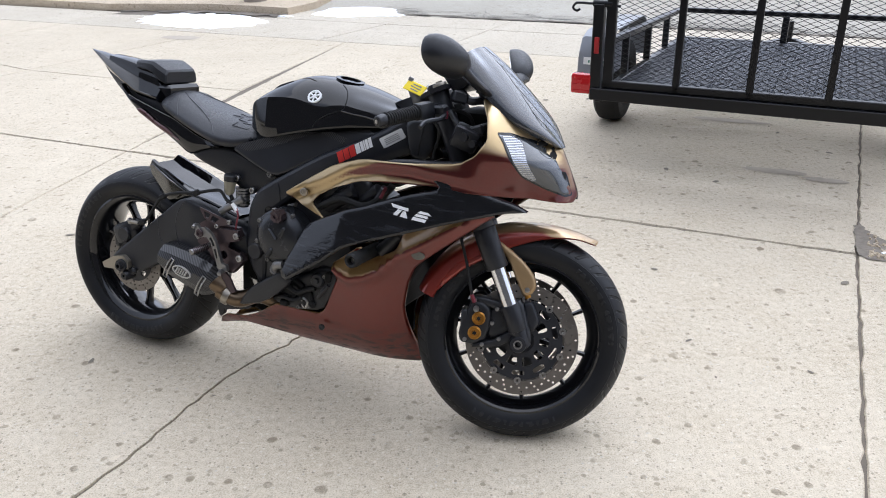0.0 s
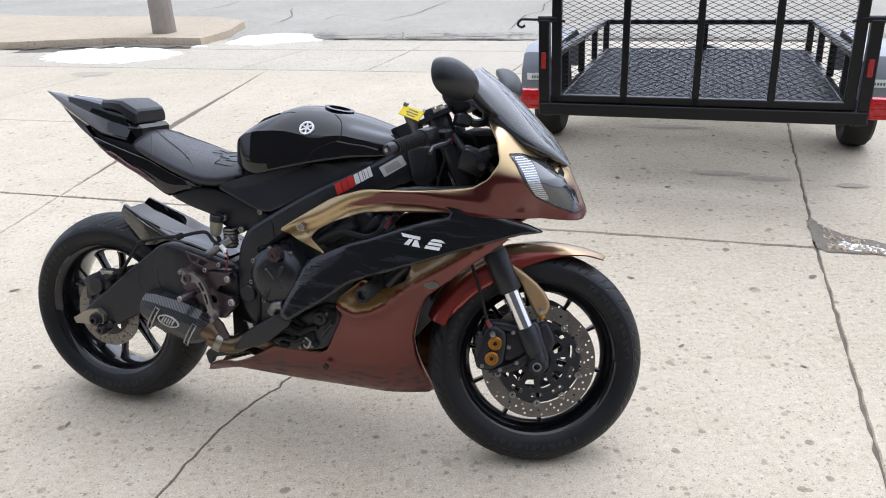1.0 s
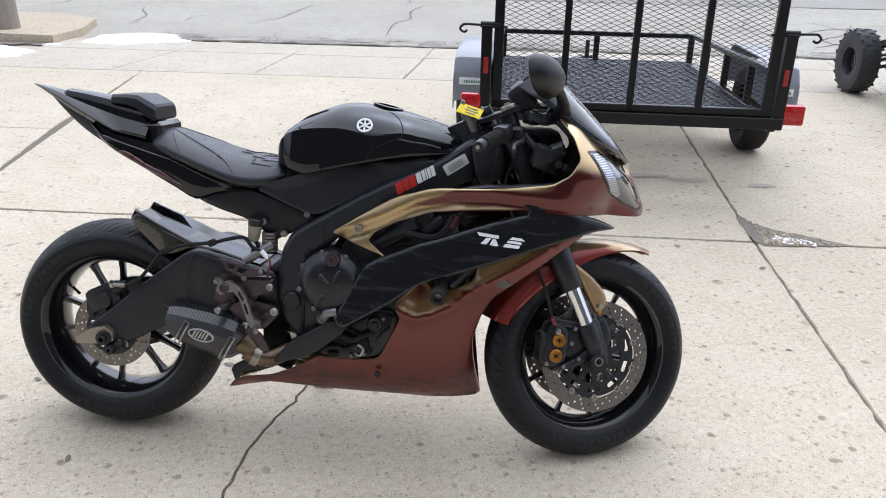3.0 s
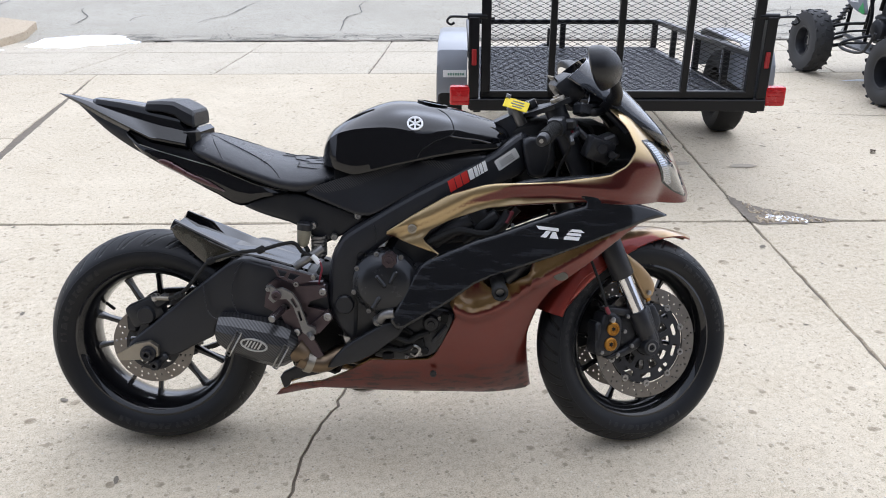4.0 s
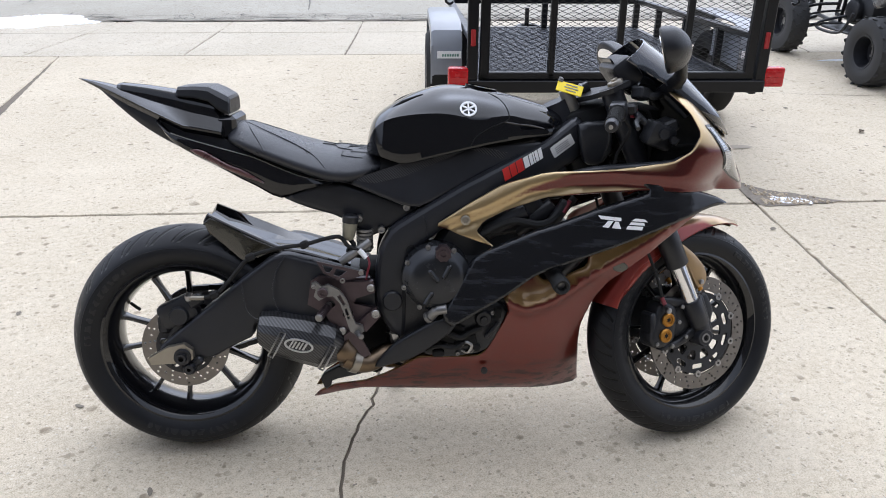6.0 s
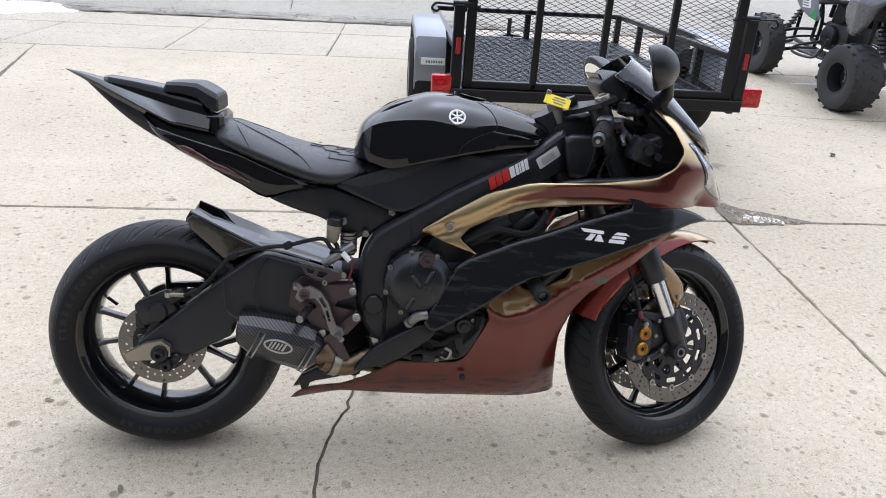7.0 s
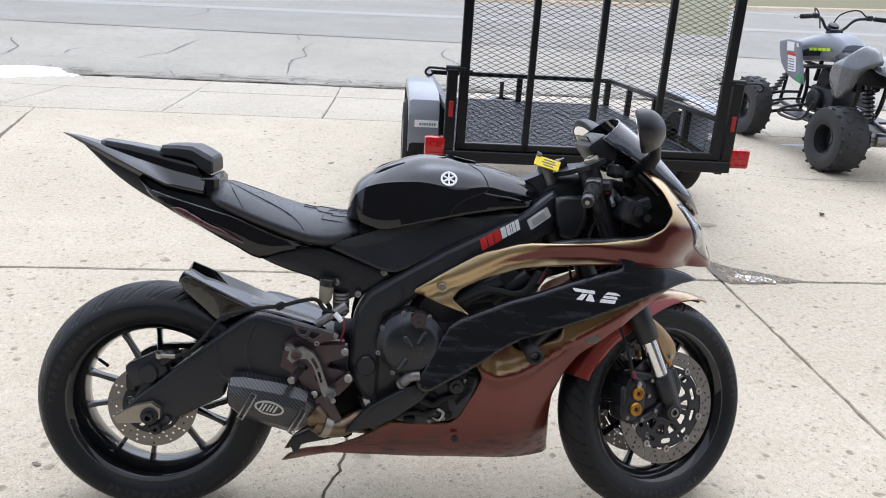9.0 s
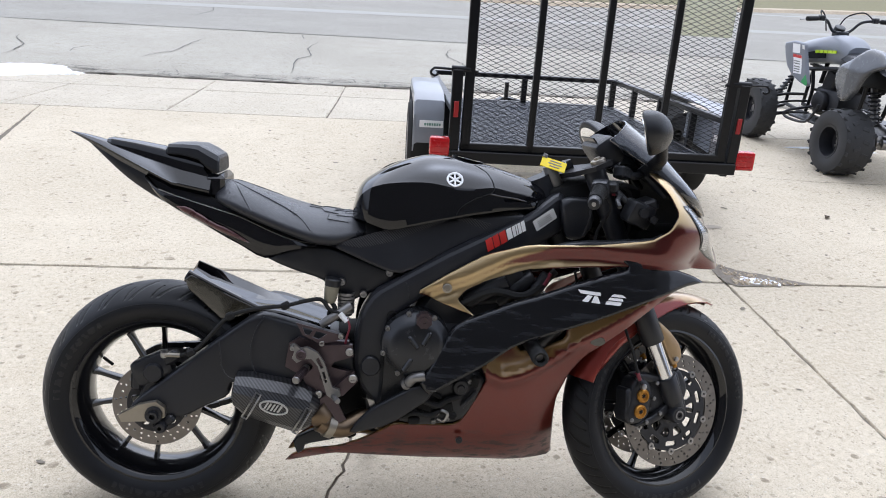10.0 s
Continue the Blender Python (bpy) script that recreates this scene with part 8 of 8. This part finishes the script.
for s in (-1, 1):
    quad_wheel("rear_wheel", (0.0, s * 0.44, 0.252), 0.255, 0.125, 0.125, s, 16)
    quad_wheel("front_wheel", (1.32, s * 0.46, 0.268), 0.268, 0.085, 0.13, s, 18)
    # suspension arms and shocks
    for p0, p1, r in (((1.32, s * 0.40, 0.36), (1.05, s * 0.14, 0.45), 0.013), ((1.32, s * 0.40, 0.36), (1.40, s * 0.14, 0.45), 0.013), ((1.32, s * 0.40, 0.19), (1.00, s * 0.12, 0.29), 0.016), ((1.32, s * 0.40, 0.19), (1.42, s * 0.12, 0.29), 0.016), ((1.26, s * 0.40, 0.30), (1.12, s * 0.05, 0.38), 0.010)):
        b = bmesh.new()
        tube(b, [p0, (Vector(p0) + Vector(p1)) / 2 + Vector((0, 0, 0.02)), p1], r, 10)
        part("suspension_arm", b, M["trailer"], atv, "black tubular suspension arm")
    b = bmesh.new()
    rod(b, (1.30, s * 0.32, 0.33), (1.24, s * 0.16, 0.66), 0.018, seg=14)
    shock = part("front_shock", b, M["alloy"], atv, "black coil-over shock")
    b = bmesh.new()
    way = [Vector((1.297, s * 0.312, 0.35)).lerp(Vector((1.25, s * 0.187, 0.6)), k / 72) + Vector((0.03 * math.cos(k * 0.7), 0.03 * math.sin(k * 0.7), 0)) for k in range(73)]
    tube(b, way, 0.006, 6, smooth=False)
    part("spring", b, M["matte"], shock, "black coil spring")
    # front mudguard: an upright shield over the wheel
    half = lambda x, z: 0.28 + 0.06 * max(0, z - 0.7) - 0.10 * max(0, x - 1.25)
    b = shell([(1.355, 0.864), (1.18, 0.900), (1.01, 0.891), (0.93, 0.700), (0.853, 0.555), (0.891, 0.539), (1.02, 0.560), (1.159, 0.608), (1.251, 0.670), (1.315, 0.760)], half, s, 0.006, 0.03, 0.02, 0.02, cut=0.1)
    guard = part("front_mudguard", b, grey, atv, "grey front shield with stickers")
    for poly, m in (([(1.19, 0.873), (1.075, 0.876), (1.06, 0.80), (1.175, 0.795)], M["white"]), ([(1.045, 0.875), (1.01, 0.872), (0.995, 0.84), (1.03, 0.84)], M["grey_vinyl"]), ([(1.16, 0.785), (1.025, 0.785), (0.985, 0.63), (1.11, 0.625)], M["white"])):
        part("sticker", shell(poly, half, s, 0.001, 0.03, 0, 0, 0.002, 0), m, guard, "label with illegible print")
    part("sticker", shell([(1.16, 0.785), (1.025, 0.785), (1.019, 0.760), (1.153, 0.760)], half, s, 0.001, 0.03, 0, 0, 0.0035, 0), M["red_vinyl"], guard, "red warning band")
    for z in (0.735, 0.715, 0.69, 0.67, 0.65):
        part("print", shell([(1.12 + 0.25 * (z - 0.7), z), (1.03 + 0.25 * (z - 0.7), z), (1.03 + 0.25 * (z - 0.7), z - 0.009), (1.12 + 0.25 * (z - 0.7), z - 0.009)], half, s, 0.001, 0.03, 0, 0, 0.0035, 0), M["ink"], guard)
    part("sticker", shell([(0.915, 0.640), (0.862, 0.562), (0.885, 0.546), (0.965, 0.570)], half, s, 0.001, 0.03, 0, 0, 0.002, 0), green, guard, "green strip")
    # rear mudguard: an upright flared shield ahead of the wheel, and the deck behind it
    flare = shell([(0.349, 0.719), (0.301, 0.637), (0.162, 0.536), (0.028, 0.573), (-0.046, 0.658), (-0.083, 0.740), (-0.16, 0.810), (-0.278, 0.850), (-0.278, 0.875), (-0.167, 0.950), (0.005, 0.966), (0.143, 0.869), (0.303, 0.801)], lambda x, z: 0.455 - 0.40 * max(0, z - 0.80) - 0.25 * max(0, x - 0.1), s, 0.006, 0.025, 0.03, 0.025, cut=0.16)
    part("side_flare", flare, dark_grey, atv, "grey flared side of the rear mudguard", angle=60)
    b = bmesh.new()
    rows = []
    for x, z, y0, y1, lip in ((0.30, 0.78, 0.15, 0.40, 0.03), (0.15, 0.85, 0.14, 0.41, 0.03), (0.0, 0.885, 0.14, 0.41, 0.03), (-0.14, 0.875, 0.13, 0.41, 0.04), (-0.26, 0.83, 0.12, 0.40, 0.04), (-0.34, 0.79, 0.12, 0.30, 0.03)):
        rows.append([(x, s * y0, z), (x, s * (y0 * 0.5 + y1 * 0.5), z + 0.008), (x - 0.005, s * (y1 - 0.02), z - 0.01), (x - 0.008, s * y1, z - lip), (x - 0.014, s * (y1 - 0.008), z - lip), (x - 0.012, s * (y1 - 0.03), z - 0.02), (x - 0.006, s * (y0 * 0.5 + y1 * 0.5), z - 0.004), (x - 0.004, s * y0, z - 0.010)])
    part("rear_mudguard", loft(rows, 4, True, b), dark_grey, atv, "dark grey flared rear mudguard", angle=45)
    b = bmesh.new()
    box(b, (0.66, s * 0.30, 0.30), (0.40, 0.20, 0.02), bev=0.006)
    tube(b, [(0.84, s * 0.20, 0.38), (0.88, s * 0.40, 0.33), (0.86, s * 0.42, 0.28), (0.55, s * 0.42, 0.30), (0.45, s * 0.40, 0.46)], 0.012, 8)
    part("foot_guard", b, M["matte"], atv, "black foot guard")
    # handlebar half
    b = bmesh.new()
    tube(b, [(0.98, 0.0, 1.0), (0.98, s * 0.08, 1.01), (0.96, s * 0.16, 1.09), (0.91, s * 0.26, 1.11), (0.86, s * 0.40, 1.105)], 0.012, 10)
    hb = part("handlebar", b, M["matte"], atv, "black handlebar")
    b = bmesh.new()
    rod(b, (0.90, s * 0.29, 1.11), (0.855, s * 0.415, 1.105), 0.019, seg=14, bev=0.003)
    part("grip", b, M["rubber"], hb)
    b = bmesh.new()
    box(b, (0.91, s * 0.25, 1.115), (0.05, 0.05, 0.045), bev=0.008)
    part("switch_pod", b, M["plastic"], hb)
    b = bmesh.new()
    tube(b, [(0.95, s * 0.25, 1.115), (0.97, s * 0.32, 1.105), (0.93, s * 0.43, 1.09)], 0.006, 6)
    part("lever", b, M["steel"], hb, "bright lever")
    b = bmesh.new()
    tube(b, [(0.93, s * 0.24, 1.12), (1.02, s * 0.2, 1.17), (1.10, s * 0.1, 1.12), (1.12, s * 0.05, 1.0)], 0.006, 6)
    part("cable", b, M["rubber"], hb)
b = bmesh.new()
rows = []
for x, zt, zb, w in ((1.50, 0.80, 0.72, 0.06), (1.42, 0.86, 0.70, 0.12), (1.28, 0.905, 0.70, 0.155), (1.12, 0.945, 0.72, 0.165), (0.98, 0.975, 0.74, 0.16), (0.86, 0.985, 0.76, 0.155), (0.74, 0.965, 0.76, 0.145), (0.64, 0.91, 0.77, 0.12)):
    h = zt - zb
    rows.append(ring(x, [(0, zb), (w * 0.75, zb), (w, zb + 0.35 * h), (w * 0.95, zb + 0.7 * h), (w * 0.6, zt - 0.05 * h), (0, zt)], 3))
body = part("bodywork", loft(rows, 3, True, b), grey, atv, "grey tank and nose bodywork", angle=45)
for s in (-1, 1):
    bb = bmesh.new()
    for k in range(5):
        x = 1.0 - 0.062 * k
        box(bb, (x, s * 0.167, 0.83 + 0.006 * k), (0.05, 0.006, 0.024), pose(0, 0, 0, 0, 6, 0))
    part("graphic", bb, lime, body, "lime bars")
    bb = bmesh.new()
    box(bb, (1.02, s * 0.163, 0.80), (0.30, 0.006, 0.06), pose(0, 0, 0, 0, 8, 0))
    part("graphic", bb, M["gloss"], body, "black graphic panel")
b = bmesh.new()
rows = []
for x, zt, zb, w in ((0.78, 0.885, 0.80, 0.09), (0.70, 0.875, 0.79, 0.12), (0.50, 0.845, 0.77, 0.135), (0.25, 0.85, 0.77, 0.14), (0.02, 0.875, 0.79, 0.135), (-0.16, 0.88, 0.80, 0.11), (-0.22, 0.86, 0.81, 0.08)):
    h = zt - zb
    rows.append(ring(x, [(0, zb), (w, zb), (w * 1.02, zb + 0.5 * h), (w * 0.8, zt - 0.08 * h), (0, zt)], 3))
part("seat", loft(rows, 3, True, b), M["seat"], atv, "black quad seat", angle=45)
b = bmesh.new()
box(b, (0.10, 0, 0.715), (0.56, 0.34, 0.13), pose(0, 0, 0, 0, 4, 0), bev=0.03, seg=2)
box(b, (0.52, 0, 0.66), (0.30, 0.26, 0.20), bev=0.03, seg=2)
box(b, (-0.27, 0, 0.75), (0.16, 0.44, 0.05), pose(0, 0, 0, 0, 8, 0), bev=0.015)
part("airbox", b, M["deep"], atv, "black airbox and inner guard under the seat")
b = bmesh.new()
tube(b, [(0.78, -0.13, 0.55), (0.5, -0.17, 0.60), (0.2, -0.19, 0.66), (0.0, -0.19, 0.68)], 0.022, 10)
rod(b, (0.02, -0.19, 0.675), (-0.34, -0.20, 0.72), 0.055, 0.05, 18, 0.006)
part("exhaust", b, M["alloy"], atv, "dull metal exhaust with its silencer")
b = bmesh.new()
box(b, (0.98, 0, 0.985), (0.09, 0.12, 0.05), bev=0.015, seg=2)
rod(b, (1.02, 0, 1.0), (1.0, 0, 1.045), 0.05, 0.045, 20, 0.006)
part("handlebar_clamp", b, M["plastic"], atv, "black handlebar clamp and dash")
b = bmesh.new()
tube(b, [(1.02, 0, 0.9), (1.06, 0, 0.75), (1.1, 0, 0.55)], 0.02, 10)
for s in (-1, 1):
    tube(b, [(1.45, s * 0.09, 0.68), (1.20, s * 0.12, 0.66), (0.7, s * 0.13, 0.72), (0.1, s * 0.1, 0.76)], 0.018, 8)
    tube(b, [(1.45, s * 0.09, 0.30), (1.0, s * 0.12, 0.28), (0.5, s * 0.13, 0.29), (0.34, s * 0.12, 0.42), (0.30, s * 0.12, 0.72)], 0.018, 8)
    tube(b, [(1.45, s * 0.09, 0.30), (1.42, s * 0.09, 0.5), (1.40, s * 0.1, 0.68)], 0.016, 8)
    tube(b, [(1.05, s * 0.12, 0.30), (1.02, s * 0.12, 0.5), (1.08, s * 0.12, 0.68)], 0.016, 8)
part("frame_tube", b, M["trailer"], atv, "black tubular frame")
b = bmesh.new()
box(b, (0.80, 0, 0.42), (0.36, 0.24, 0.24), bev=0.03, seg=2)
rod(b, (0.84, 0.12, 0.42), (0.84, 0.17, 0.42), 0.10, 0.09, 24, 0.01)
box(b, (0.86, 0, 0.60), (0.16, 0.18, 0.2), pose(0, 0, 0, 0, -14, 0), bev=0.02)
part("engine", b, M["engine"], atv, "dark cast engine")
b = bmesh.new()
rod(b, (0, -0.36, 0.252), (0, 0.36, 0.252), 0.022, seg=16)
rod(b, (0, -0.12, 0.252), (0, 0.12, 0.252), 0.055, seg=20, bev=0.005)
axle = part("rear_axle", b, M["steel"], atv, "bright steel rear axle and carrier")
b = bmesh.new()
lathe(b, [(0.05, 0.20), (0.095, 0.20), (0.095, 0.206), (0.05, 0.206)], (0, 0, 0.252), 36)
part("brake_disc", b, M["disc"], axle)
b = bmesh.new()
rod(b, (0.0, 0.0, 0.26), (0.5, 0.0, 0.36), 0.06, 0.07, 16, 0.01)
part("swingarm", b, M["alloy"], atv, "grey alloy swingarm")
b = bmesh.new()
rod(b, (0.22, 0.03, 0.34), (0.36, 0.03, 0.70), 0.028, seg=16)
rs = part("rear_shock", b, M["alloy"], atv, "rear shock with black spring")
b = bmesh.new()
way = [Vector((0.225, 0.03, 0.36)).lerp(Vector((0.32, 0.03, 0.60)), k / 60) + Vector((0.045 * math.cos(k * 0.8), 0.045 * math.sin(k * 0.8), 0)) for k in range(61)]
tube(b, way, 0.008, 6, smooth=False)
part("spring", b, M["matte"], rs)
